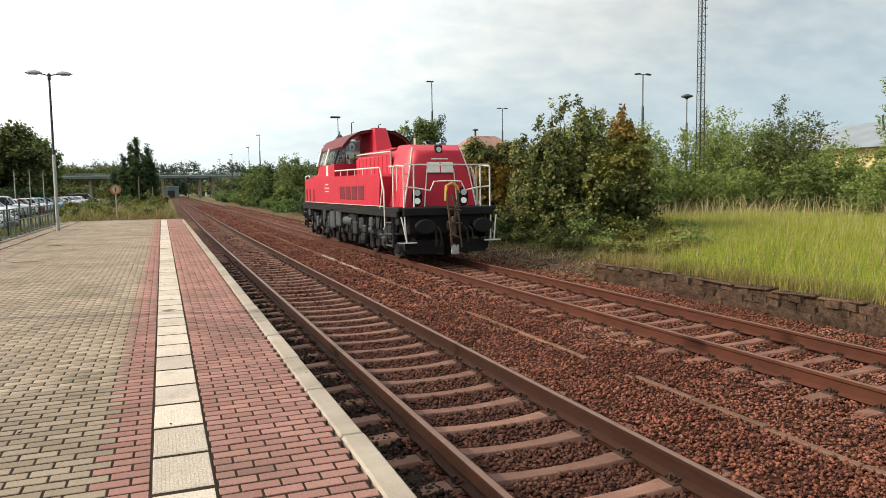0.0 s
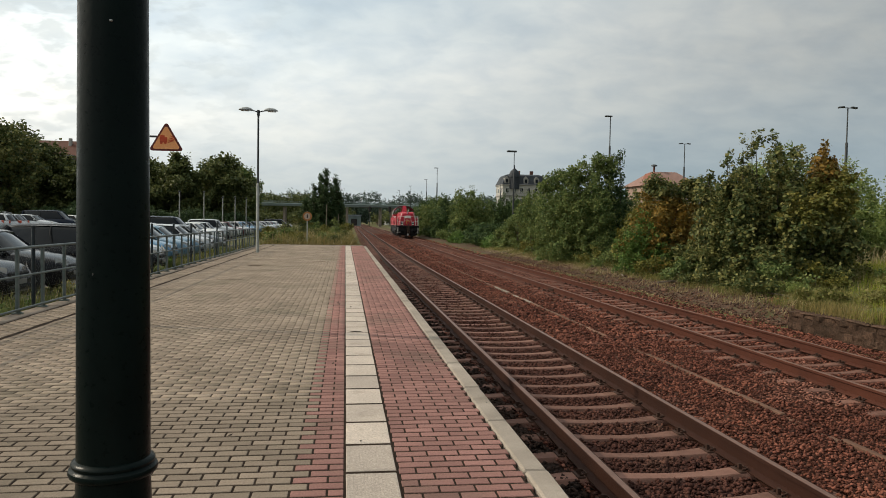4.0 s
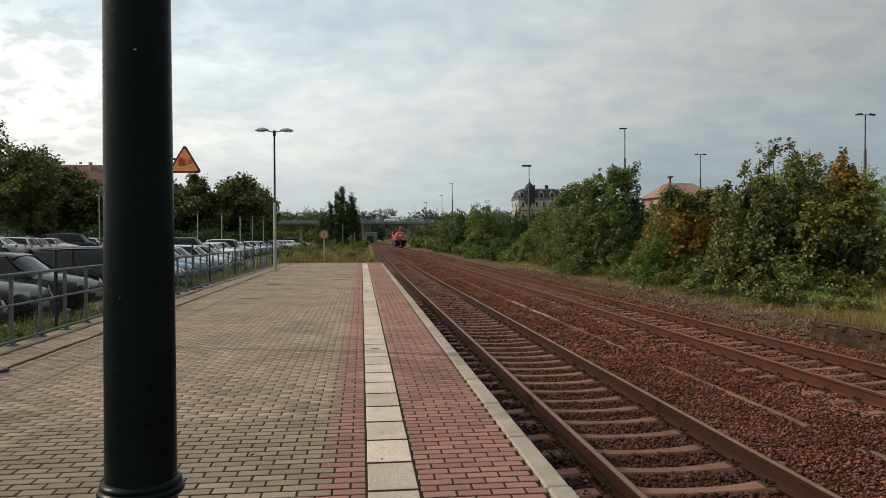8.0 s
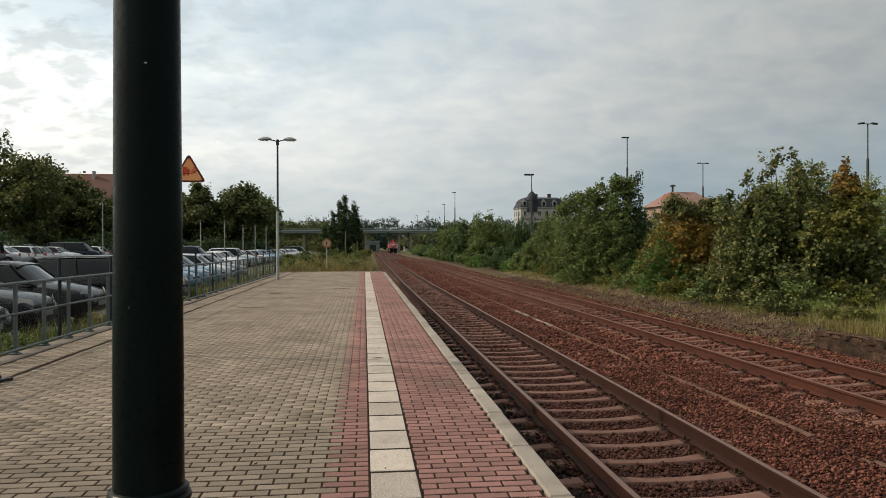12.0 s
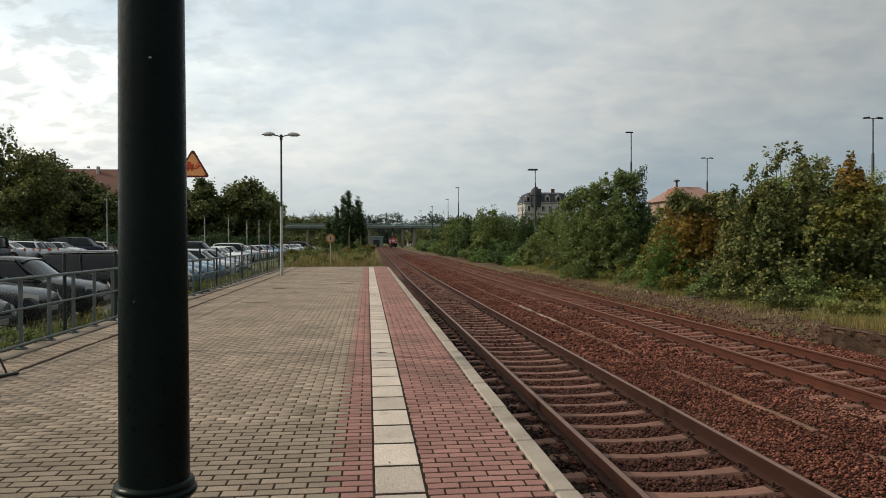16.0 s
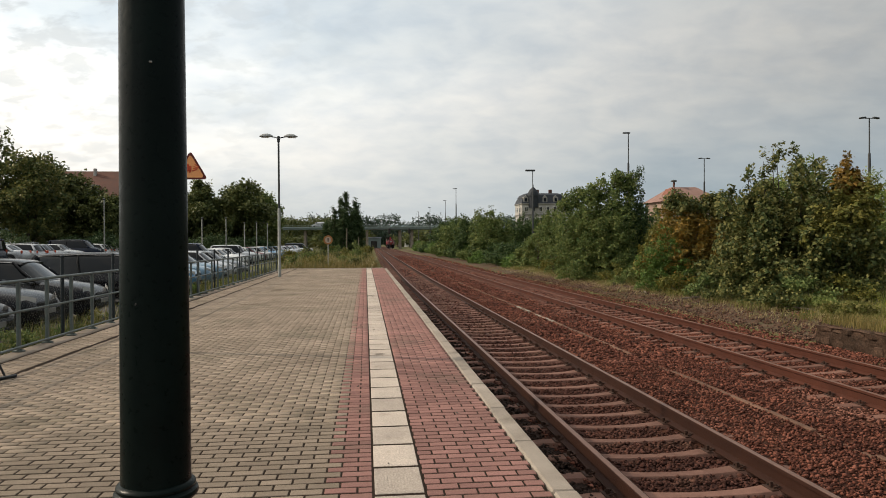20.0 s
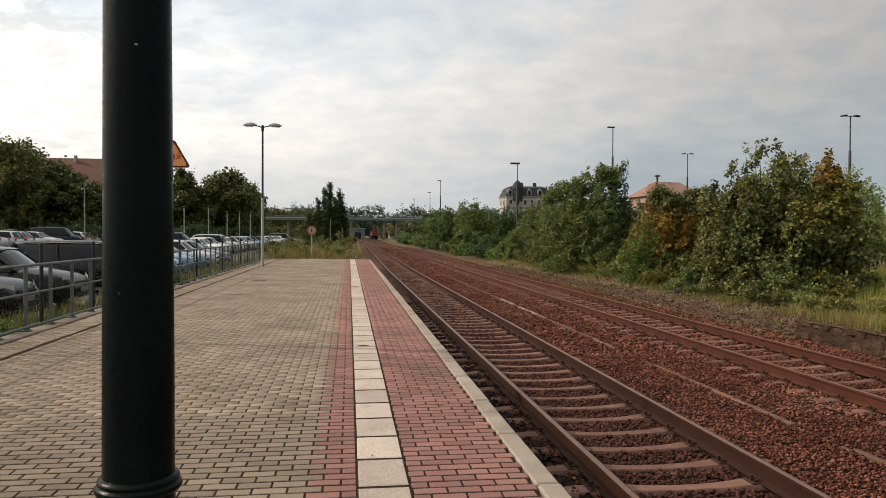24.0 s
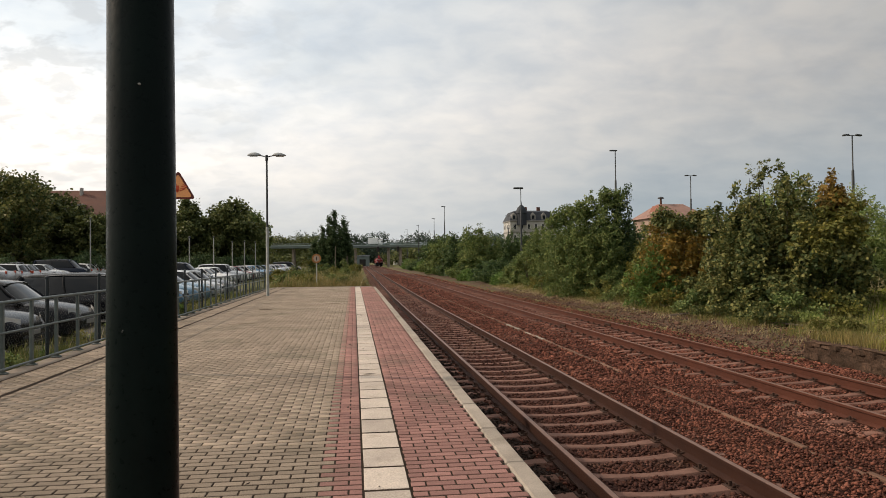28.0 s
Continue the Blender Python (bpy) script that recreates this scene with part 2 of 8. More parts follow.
def clear(name):
    """Clear cab glass: mostly see-through, with a sky gloss."""
    m = bpy.data.materials.new(name)
    m.use_nodes = True
    nt = m.node_tree
    nt.nodes.clear()
    N, L = nt.nodes.new, nt.links.new
    out, tr, gl, mx = N("ShaderNodeOutputMaterial"), N("ShaderNodeBsdfTransparent"), N("ShaderNodeBsdfGlossy"), N("ShaderNodeMixShader")
    tr.inputs["Color"].default_value = (0.86, 0.89, 0.88, 1)
    gl.inputs["Roughness"].default_value = 0.03
    mx.inputs[0].default_value = 0.07
    L(tr.outputs[0], mx.inputs[1])
    L(gl.outputs[0], mx.inputs[2])
    L(mx.outputs[0], out.inputs[0])
    return m


M = {
    "grass_ground": surface("grass_ground", (0.07, 0.085, 0.026), (0.11, 0.09, 0.042), 0.95, scale=0.35, grain=9, bump=0.5, fine=0.3, spots=(0.13, 0.10, 0.058), spot_scale=0.16, spec=0.1),
    "asphalt": surface("asphalt", (0.05, 0.05, 0.05), (0.075, 0.07, 0.066), 0.9, scale=0.5, grain=60, spec=0.15),
    "dirt": surface("dirt", (0.105, 0.07, 0.047), (0.066, 0.041, 0.028), 0.95, scale=1.6, grain=26, bump=1.0, fine=0.5, spots=(0.06, 0.064, 0.024), spot_scale=0.9, spot_edge=(0.5, 0.62), spec=0.1),
    "ballast": surface("ballast", (0.075, 0.03, 0.018), (0.042, 0.018, 0.012), 0.95, scale=0.8, grain=13, bump=1.0, fine=0.55, spots=(0.095, 0.05, 0.032), spot_scale=0.35, spec=0.1),
    "stone": surface("stone", (0.158, 0.060, 0.039), (0.078, 0.0275, 0.0185), 0.92, scale=1.2, grain=60, bump=0.3, fine=0.25, island=0.75, spots=(0.20, 0.092, 0.066), spot_scale=0.5, spec=0.15),
    "stone_pale": surface("stone_pale", (0.125, 0.07, 0.048), (0.075, 0.04, 0.028), 0.92, scale=1.2, grain=60, bump=0.3, fine=0.25, island=0.8, spots=(0.14, 0.07, 0.045), spot_scale=0.6, spec=0.15),
    # oily stones, darkened further for the shade of the platform edge
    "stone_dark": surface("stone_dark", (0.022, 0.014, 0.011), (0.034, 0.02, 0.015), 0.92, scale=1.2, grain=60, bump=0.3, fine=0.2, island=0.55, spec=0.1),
    "sleeper": surface("sleeper", (0.188, 0.102, 0.078), (0.13, 0.069, 0.053), 0.9, scale=5, grain=70, bump=0.25, fine=0.2, rand=0.2, spots=(0.12, 0.062, 0.042), spot_scale=2.2, spec=0.15),
    "sleeper_rust": surface("sleeper_rust", (0.19, 0.098, 0.072), (0.13, 0.064, 0.047), 0.9, scale=5, grain=70, bump=0.25, fine=0.2, rand=0.22, spots=(0.10, 0.048, 0.033), spot_scale=2.2, spec=0.15),
    "rail": surface("rail", (0.040, 0.0155, 0.0095), (0.026, 0.0105, 0.0068), 0.75, scale=2, grain=80, bump=0.2, fine=0.2, spec=0.15),
    # rust, made paler than the flanks to show the head catching light
    "rail_head_rust_lit": surface("rail_head_rust_lit", (0.165, 0.085, 0.056), (0.12, 0.058, 0.038), 0.6, 0.2, scale=4, grain=90, bump=0.05),
    "rail_rust": surface("rail_rust", (0.078, 0.025, 0.014), (0.055, 0.018, 0.0105), 0.8, scale=2, grain=80, bump=0.2, fine=0.2, spec=0.2),
    "rail_head": surface("rail_head", (0.165, 0.095, 0.07), (0.12, 0.068, 0.05), 0.55, 0.15, scale=4, grain=90, bump=0.05),
    "fastening": surface("fastening", (0.05, 0.026, 0.018), rough=0.8, grain=80, spec=0.2),
    "brick_grey": surface("brick_grey", (0.258, 0.206, 0.156), (0.188, 0.148, 0.112), 0.9, scale=0.7, grain=70, bump=0.4, fine=0.24, rand=0.18, island=0.18, spots=(0.125, 0.105, 0.075), spot_scale=0.55, spot_edge=(0.52, 0.72), spec=0.15),
    "brick_red": surface("brick_red", (0.284, 0.149, 0.127), (0.203, 0.108, 0.092), 0.9, scale=0.7, grain=70, bump=0.4, fine=0.24, rand=0.18, island=0.18, spots=(0.17, 0.115, 0.09), spot_scale=0.7, spot_edge=(0.52, 0.72), spec=0.15),
    "joint": surface("joint", (0.022, 0.015, 0.011), (0.034, 0.024, 0.017), 0.95, scale=4, grain=90, spec=0.05),
    "slab": surface("slab", (0.48, 0.41, 0.345), (0.39, 0.335, 0.285), 0.9, scale=2.2, grain=75, bump=0.4, fine=0.34, rand=0.17, spots=(0.25, 0.21, 0.17), spot_scale=2.4, spot_edge=(0.58, 0.78), spec=0.15),
    "kerb": surface("kerb", (0.33, 0.284, 0.236), (0.235, 0.20, 0.165), 0.9, scale=2.2, grain=120, bump=0.35, fine=0.2, rand=0.10, spots=(0.16, 0.135, 0.105), spot_scale=1.4, spec=0.15),
    "concrete": surface("concrete", (0.27, 0.225, 0.18), (0.19, 0.155, 0.125), 0.9, scale=1.5, grain=60, bump=0.3, spots=(0.12, 0.10, 0.075), spot_scale=0.9, spec=0.15),
    "old_stone": surface("old_stone", (0.085, 0.052, 0.036), (0.045, 0.029, 0.02), 0.95, scale=3.5, grain=22, bump=1.0, fine=0.55, rand=0.3, spots=(0.028, 0.02, 0.013), spot_scale=2.2, spec=0.1),
    "green_iron": surface("green_iron", (0.0046, 0.0095, 0.0083), (0.0031, 0.0062, 0.0056), 0.34, scale=4, grain=60, bump=0.05, fine=0.12, spec=0.07),
    "galvanised": surface("galvanised", (0.36, 0.365, 0.335), (0.28, 0.285, 0.26), 0.5, 0.35, scale=3, grain=50, bump=0.05),
    "fence_paint": surface("fence_paint", (0.10, 0.122, 0.115), (0.07, 0.088, 0.083), 0.5, scale=3, grain=50, bump=0.05, spots=(0.13, 0.145, 0.135), spot_scale=4),
    "dark_post": surface("dark_post", (0.015, 0.022, 0.026), rough=0.45, grain=50),
    "dark_metal": surface("dark_metal", (0.03, 0.032, 0.034), rough=0.5, grain=50),
    "mast": surface("mast", (0.042, 0.046, 0.048), (0.03, 0.033, 0.034), 0.6, scale=1.5, grain=20),
    "mast_pale": surface("mast_pale", (0.34, 0.34, 0.32), (0.24, 0.24, 0.22), 0.6, scale=1.5, grain=20),
    "lamp_shell": surface("lamp_shell", (0.36, 0.37, 0.36), rough=0.5, grain=30),
    "sign_yellow": surface("sign_yellow", (0.80, 0.36, 0.14), (0.74, 0.31, 0.11), 0.45, scale=5, grain=60, bump=0.02),
    "sign_black": surface("sign_black", (0.02, 0.018, 0.016), rough=0.5),
    "roof_pale": surface("roof_pale", (0.26, 0.155, 0.125), (0.20, 0.115, 0.092), 0.85, scale=0.6, grain=6, bump=0.3),
    "sign_faded": surface("sign_faded", (0.42, 0.33, 0.26), (0.36, 0.27, 0.2), 0.6, scale=8, grain=60, bump=0.02),
    "sign_rim": surface("sign_rim", (0.13, 0.02, 0.013), rough=0.5),
    "sign_red": surface("sign_red", (0.55, 0.07, 0.02), rough=0.5),
    "sign_white": surface("sign_white", (0.72, 0.70, 0.64), rough=0.5),
    "sign_orange": surface("sign_orange", (0.4, 0.17, 0.055), rough=0.5),
    "wood": surface("wood", (0.23, 0.19, 0.15), (0.16, 0.13, 0.10), 0.9, scale=3, grain=30, bump=0.4),
    "bark": surface("bark", (0.10, 0.08, 0.06), (0.06, 0.05, 0.04), 0.95, scale=4, grain=25, bump=0.7, fine=0.3),
    "loco_red": surface("loco_red", (0.43, 0.016, 0.036), (0.36, 0.014, 0.031), 0.5, scale=1.2, grain=20, bump=0.01, fine=0.06, local=True, gloss=0.04, spec=0.3),
    "loco_black": surface("loco_black", (0.006, 0.006, 0.007), (0.012, 0.010, 0.010), 0.7, scale=2.5, grain=30, local=True, spec=0.2),
    "loco_grey": surface("loco_grey", (0.055, 0.062, 0.07), (0.03, 0.034, 0.038), 0.6, scale=2.5, grain=30, local=True),
    "loco_dark": surface("loco_dark", (0.022, 0.023, 0.026), (0.012, 0.012, 0.013), 0.55, scale=2.5, grain=30, local=True),
    "loco_white": surface("loco_white", (0.68, 0.66, 0.62), rough=0.45, local=True, bump=0.02),
    "loco_rail": surface("loco_rail", (0.60, 0.58, 0.53), (0.5, 0.48, 0.44), 0.45, local=True, bump=0.02),
    "loco_yellow": surface("loco_yellow", (0.55, 0.30, 0.03), (0.3, 0.2, 0.06), 0.6, local=True),
    "loco_rusty": surface("loco_rusty", (0.085, 0.05, 0.03), (0.04, 0.027, 0.019), 0.75, scale=8, local=True),
    "steel": surface("steel", (0.35, 0.34, 0.33), rough=0.35, metal=0.9, local=True),
    "glass": glass("glass"),
    "clear_glass": clear("clear_glass"),
    # oily dirt; as the trackside strip its black also holds the platform's shade
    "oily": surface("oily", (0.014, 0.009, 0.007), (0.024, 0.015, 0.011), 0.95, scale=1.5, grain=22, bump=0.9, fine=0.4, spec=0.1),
    "dust": surface("dust", (0.155, 0.088, 0.06), (0.105, 0.058, 0.04), 0.9, scale=3, grain=60, bump=0.2, rand=0.2, spec=0.15),
    "rubber": surface("rubber", (0.018, 0.018, 0.018), rough=0.85, local=True),
    "headlight": glowing("headlight", (0.75, 0.72, 0.66), 0.12),
    "lens": glass("lens", (0.46, 0.47, 0.47)),
    "plaster": surface("plaster", (0.25, 0.24, 0.22), (0.2, 0.19, 0.175), 0.9, scale=0.4, grain=6, bump=0.1, spots=(0.19, 0.18, 0.165), spot_scale=0.3),
    "plaster_cream": surface("plaster_cream", (0.40, 0.385, 0.35), (0.33, 0.315, 0.285), 0.9, scale=0.4, grain=6, bump=0.1, spots=(0.27, 0.25, 0.22), spot_scale=0.3),
    "plaster_pink": surface("plaster_pink", (0.33, 0.235, 0.19), (0.27, 0.19, 0.155), 0.9, scale=0.4, grain=6, bump=0.1),
    "plaster_yellow": surface("plaster_yellow", (0.56, 0.46, 0.22), (0.48, 0.39, 0.2), 0.9, scale=0.4, grain=6, bump=0.1),
    "slate": surface("slate", (0.02, 0.024, 0.03), (0.032, 0.037, 0.044), 0.75, scale=0.6, grain=6, bump=0.3),
    "roof_red": surface("roof_red", (0.22, 0.085, 0.055), (0.17, 0.07, 0.048), 0.85, scale=0.6, grain=6, bump=0.3),
    "roof_brown": surface("roof_brown", (0.115, 0.048, 0.032), (0.085, 0.04, 0.03), 0.85, scale=0.6, grain=6, bump=0.3),
    "roof_grey": surface("roof_grey", (0.22, 0.25, 0.28), (0.17, 0.19, 0.21), 0.7, scale=0.6, grain=6, bump=0.2),
    "bridge": surface("bridge", (0.16, 0.20, 0.19), (0.12, 0.15, 0.145), 0.8, scale=0.3, grain=4, bump=0.1),
    "bridge_rail": surface("bridge_rail", (0.30, 0.36, 0.34), rough=0.6, grain=4),
    "leaf_maple": leaf_material("leaf_maple", (0.030, 0.051, 0.018), (0.088, 0.110, 0.038), (0.215, 0.20, 0.066), 0.27),
    "leaf_maple_warm": leaf_material("leaf_maple_warm", (0.1, 0.085, 0.028), (0.19, 0.13, 0.033), (0.27, 0.155, 0.034), 0.3),
    "leaf_orange": leaf_material("leaf_orange", (0.078, 0.076, 0.022), (0.165, 0.122, 0.03), (0.285, 0.17, 0.035), 0.27),
    "leaf_birch": leaf_material("leaf_birch", (0.044, 0.078, 0.026), (0.106, 0.150, 0.047), (0.20, 0.225, 0.072), 0.27),
    "leaf_yellow": leaf_material("leaf_yellow", (0.06, 0.075, 0.021), (0.115, 0.12, 0.028), (0.2, 0.175, 0.042), 0.27),
    "leaf_bright": leaf_material("leaf_bright", (0.045, 0.092, 0.022), (0.08, 0.142, 0.033), (0.14, 0.20, 0.05), 0.27),
    "leaf_willow": leaf_material("leaf_willow", (0.1, 0.15, 0.045), (0.18, 0.24, 0.07), (0.3, 0.34, 0.11), 0.42),
    "leaf_dark": leaf_material("leaf_dark", (0.036, 0.052, 0.018), (0.075, 0.093, 0.031), (0.148, 0.155, 0.051), 0.2),
    "leaf_poplar": leaf_material("leaf_poplar", (0.03, 0.055, 0.024), (0.05, 0.082, 0.034), (0.085, 0.12, 0.048), 0.3),
    "leaf_thicket": leaf_material("leaf_thicket", (0.024, 0.05, 0.018), (0.05, 0.085, 0.029), (0.1, 0.135, 0.046), 0.25),
    "blade_olive": leaf_material("blade_olive", (0.088, 0.096, 0.026), (0.15, 0.155, 0.042), (0.25, 0.22, 0.08), 0.4),
    "loco_roof": surface("loco_roof", (0.14, 0.014, 0.022), (0.09, 0.012, 0.016), 0.6, scale=1.5, grain=20, bump=0.01, local=True, spec=0.25),
    "blade_verge": leaf_material("blade_verge", (0.035, 0.06, 0.018), (0.08, 0.10, 0.028), (0.17, 0.16, 0.06), 0.35),
    "stone_mid": surface("stone_mid", (0.078, 0.033, 0.0235), (0.05, 0.0205, 0.0155), 0.92, scale=1.2, grain=60, bump=0.3, fine=0.25, island=0.5, spots=(0.10, 0.055, 0.038), spot_scale=0.8, spec=0.15),
    # distance haze is mixed into these greens, bluer than the nearer trees
    "leaf_far_hazed": leaf_material("leaf_far_hazed", (0.036, 0.062, 0.046), (0.05, 0.078, 0.056), (0.07, 0.098, 0.066), 0.2),
    "leaf_autumn": leaf_material("leaf_autumn", (0.12, 0.09, 0.03), (0.24, 0.12, 0.04), (0.40, 0.16, 0.05)),
    "blade_green": leaf_material("blade_green", (0.13, 0.19, 0.02), (0.225, 0.28, 0.034), (0.35, 0.33, 0.062), 0.4),
    "blade_dry": leaf_material("blade_dry", (0.24, 0.19, 0.09), (0.38, 0.30, 0.15), (0.52, 0.44, 0.26), 0.4),
    "blade_mixed": leaf_material("blade_mixed", (0.083, 0.079, 0.026), (0.15, 0.125, 0.041), (0.25, 0.19, 0.072), 0.2),
    # blue-grey instead of wood green: the air's haze is in the base colour
    "hill": surface("hill", (0.20, 0.26, 0.29), (0.17, 0.23, 0.26), 1.0, scale=0.004, grain=0.05, bump=0.0),
}

# ---------------- mesh helpers ----------------


class Geo:
    """Collects vertices and faces of one mesh."""

    def __init__(self):
        self.v, self.f = [], []

    def add(self, verts, faces):
        k = len(self.v)
        self.v += [tuple(p) for p in verts]
        self.f += [tuple(i + k for i in f) for f in faces]
        return self

    def box(self, c, s, bev=0.0, turn=None):
        hx, hy, hz = (q / 2 for q in s)
        verts, faces = [], []
        if bev <= 0:
            verts = [(x * hx, y * hy, z * hz) for x in (-1, 1) for y in (-1, 1) for z in (-1, 1)]
            faces = [(0, 1, 3, 2), (4, 6, 7, 5), (0, 4, 5, 1), (2, 3, 7, 6), (0, 2, 6, 4), (1, 5, 7, 3)]
        else:
            e = min(bev, hx * 0.95, hy * 0.95, hz * 0.95)
            ids = {}
            for sx in (-1, 1):
                for sy in (-1, 1):
                    for sz in (-1, 1):
                        for ax in range(3):
                            p = [sx * (hx - e), sy * (hy - e), sz * (hz - e)]
                            p[ax] += (sx, sy, sz)[ax] * e
                            ids[sx, sy, sz, ax] = len(verts)
                            verts.append(tuple(p))
            g = ids.get
            for ax in range(3):
                o = [q for q in range(3) if q != ax]
                for s_ in (-1, 1):
                    loop = []
                    for u, w in ((-1, -1), (1, -1), (1, 1), (-1, 1)):
                        k = [0, 0, 0]
                        k[ax], k[o[0]], k[o[1]] = s_, u, w
                        loop.append(g((*k, ax)))
                    faces.append(tuple(loop) if (s_ > 0) == (ax != 1) else tuple(reversed(loop)))
                for u in (-1, 1):
                    for w in (-1, 1):
                        k0, k1 = [0, 0, 0], [0, 0, 0]
                        k0[ax], k0[o[0]], k0[o[1]] = -1, u, w
                        k1[ax], k1[o[0]], k1[o[1]] = 1, u, w
                        faces.append((g((*k0, o[0])), g((*k1, o[0])), g((*k1, o[1])), g((*k0, o[1]))))
            for sx in (-1, 1):
                for sy in (-1, 1):
                    for sz in (-1, 1):
                        faces.append(tuple(g((sx, sy, sz, a)) for a in range(3)))
        if turn is not None:
            verts = [turn @ Vector(p) for p in verts]
        return self.add([(p[0] + c[0], p[1] + c[1], p[2] + c[2]) for p in verts], faces)

    def cyl(self, p0, p1, r0, r1=None, n=12, caps=True):
        p0, p1 = Vector(p0), Vector(p1)
        r1 = r0 if r1 is None else r1
        d = (p1 - p0).normalized()
        u = d.orthogonal().normalized()
        w = d.cross(u)
        ring = [(math.cos(2 * math.pi * k / n), math.sin(2 * math.pi * k / n)) for k in range(n)]
        verts = [p + (u * a + w * b) * r for p, r in ((p0, r0), (p1, r1)) for a, b in ring]
        faces = [(k, (k + 1) % n, n + (k + 1) % n, n + k) for k in range(n)]
        if caps:
            faces += [tuple(reversed(range(n))), tuple(range(n, 2 * n))]
        return self.add(verts, faces)

    def tube(self, pts, r, n=6):
        pts = [Vector(p) for p in pts]
        rs = r if isinstance(r, (list, tuple)) else [r] * len(pts)
        verts, faces, last = [], [], None
        for k, p in enumerate(pts):
            d = (pts[min(k + 1, len(pts) - 1)] - pts[max(k - 1, 0)]).normalized()
            u = d.orthogonal().normalized() if last is None else (last - d * last.dot(d)).normalized()
            last = u
            w = d.cross(u)
            verts += [p + (u * math.cos(2 * math.pi * j / n) + w * math.sin(2 * math.pi * j / n)) * rs[k] for j in range(n)]
        for k in range(len(pts) - 1):
            faces += [(k * n + j, k * n + (j + 1) % n, (k + 1) * n + (j + 1) % n, (k + 1) * n + j) for j in range(n)]
        faces += [tuple(reversed(range(n))), tuple(range((len(pts) - 1) * n, len(pts) * n))]
        return self.add(verts, faces)

    def lathe(self, prof, c=(0, 0, 0), n=24):
        verts = [(c[0] + r * math.cos(2 * math.pi * j / n), c[1] + r * math.sin(2 * math.pi * j / n), c[2] + z) for r, z in prof for j in range(n)]
        faces = [(k * n + j, k * n + (j + 1) % n, (k + 1) * n + (j + 1) % n, (k + 1) * n + j) for k in range(len(prof) - 1) for j in range(n)]
        faces += [tuple(reversed(range(n))), tuple(range((len(prof) - 1) * n, len(prof) * n))]
        return self.add(verts, faces)

    def loft(self, loops, caps=True):
        n = len(loops[0])
        verts = [p for loop in loops for p in loop]
        faces = [(k * n + j, k * n + (j + 1) % n, (k + 1) * n + (j + 1) % n, (k + 1) * n + j) for k in range(len(loops) - 1) for j in range(n)]
        if caps:
            faces += [tuple(reversed(range(n))), tuple(range((len(loops) - 1) * n, len(loops) * n))]
        return self.add(verts, faces)

    def prism(self, poly, axis, a, b):
        """A polygon in the two other axes (in x, y, z order), pushed from a to b along axis."""
        def place(p, t):
            q = list(p)
            q.insert("xyz".index(axis), t)
            return tuple(q)
        return self.loft([[place(p, a) for p in poly], [place(p, b) for p in poly]])

    def mesh(self, name, smooth=35):
        me = bpy.data.meshes.new(name)
        me.from_pydata(self.v, [], self.f)
        bm = bmesh.new()
        bm.from_mesh(me)
        bmesh.ops.recalc_face_normals(bm, faces=bm.faces)
        bm.to_mesh(me)
        bm.free()
        if smooth:
            me.shade_smooth()
            me.set_sharp_from_angle(angle=radians(smooth))
        return me


def quick_mesh(name, verts, quads=None, tris=None):
    """A large mesh from numpy arrays, with no checks."""
    me = bpy.data.meshes.new(name)
    faces = quads if quads is not None else tris
    k = faces.shape[1]
    me.vertices.add(len(verts))
    me.vertices.foreach_set("co", np.ascontiguousarray(verts, dtype=np.float32).ravel())
    me.loops.add(faces.size)
    me.loops.foreach_set("vertex_index", np.ascontiguousarray(faces, dtype=np.int32).ravel())
    me.polygons.add(len(faces))
    me.polygons.foreach_set("loop_start", np.arange(0, faces.size, k, dtype=np.int32))
    me.polygons.foreach_set("loop_total", np.full(len(faces), k, dtype=np.int32))
    me.update(calc_edges=True)
    return me


def part(name, geo, material, parent=None, label="", smooth=35):
    me = geo.mesh(name, smooth) if isinstance(geo, Geo) else geo
    if material is not None and not me.materials:
        me.materials.append(M[material])
    ob = new(name, me)
    ob.parent = parent
    return tagged(ob, label)


def thing(name, at, label, category, group="", kind="", turn=0):
    ob = new(name)
    ob.empty_display_size = 0.2
    ob.matrix_world = pose(*at, 0, 0, turn)
    return tagged(ob, label, category, group, kind)


def setting(name, geo, material, label, category="", smooth=35):
    ob = part(name, geo, material, None, label, smooth)
    return tagged(ob, label, category or name.split("_")[0], kind="structure")

# ---------------- plan ----------------
# x across the platform to the right, y along the track, z = 0 on the platform
STRIP_A, STRIP_B, EDGE = 0.06, 0.38, 1.31
PLAT_A, PLAT_B, FENCE_X = -6.0, 45.0, -4.92
RAIL_Z, T1, T2 = -0.502, 2.985, 7.506
LOT_Z = -0.25
UPPER_Z = 0.18


def bend(y):
    """How far the tracks drift to the right beyond the platform."""
    return 0.008 * max(0.0, y - 40.0)


# ---------------- ground ----------------
def ground_height(x, y):
    if x < -5.0:
        return LOT_Z
    if y < 45.2 and x < 1.32:
        return -0.95
    if x < 0.3 + bend(y):
        return -0.2
    if x < 9.4 + bend(y):
        return -0.95
    if y < 15.0:
        return -0.80 if x < 9.9 else float(np.interp(x, [9.9, 12, 18, 26], [-0.28, -0.24, -0.05, 0.15]))
    s = x - bend(y)
    return float(np.interp(s, [9.4, 9.8, 11.5, 13.5, 18, 26, 40], [-0.85, -0.72, -0.52, -0.35, -0.05, 0.15, 0.2]))


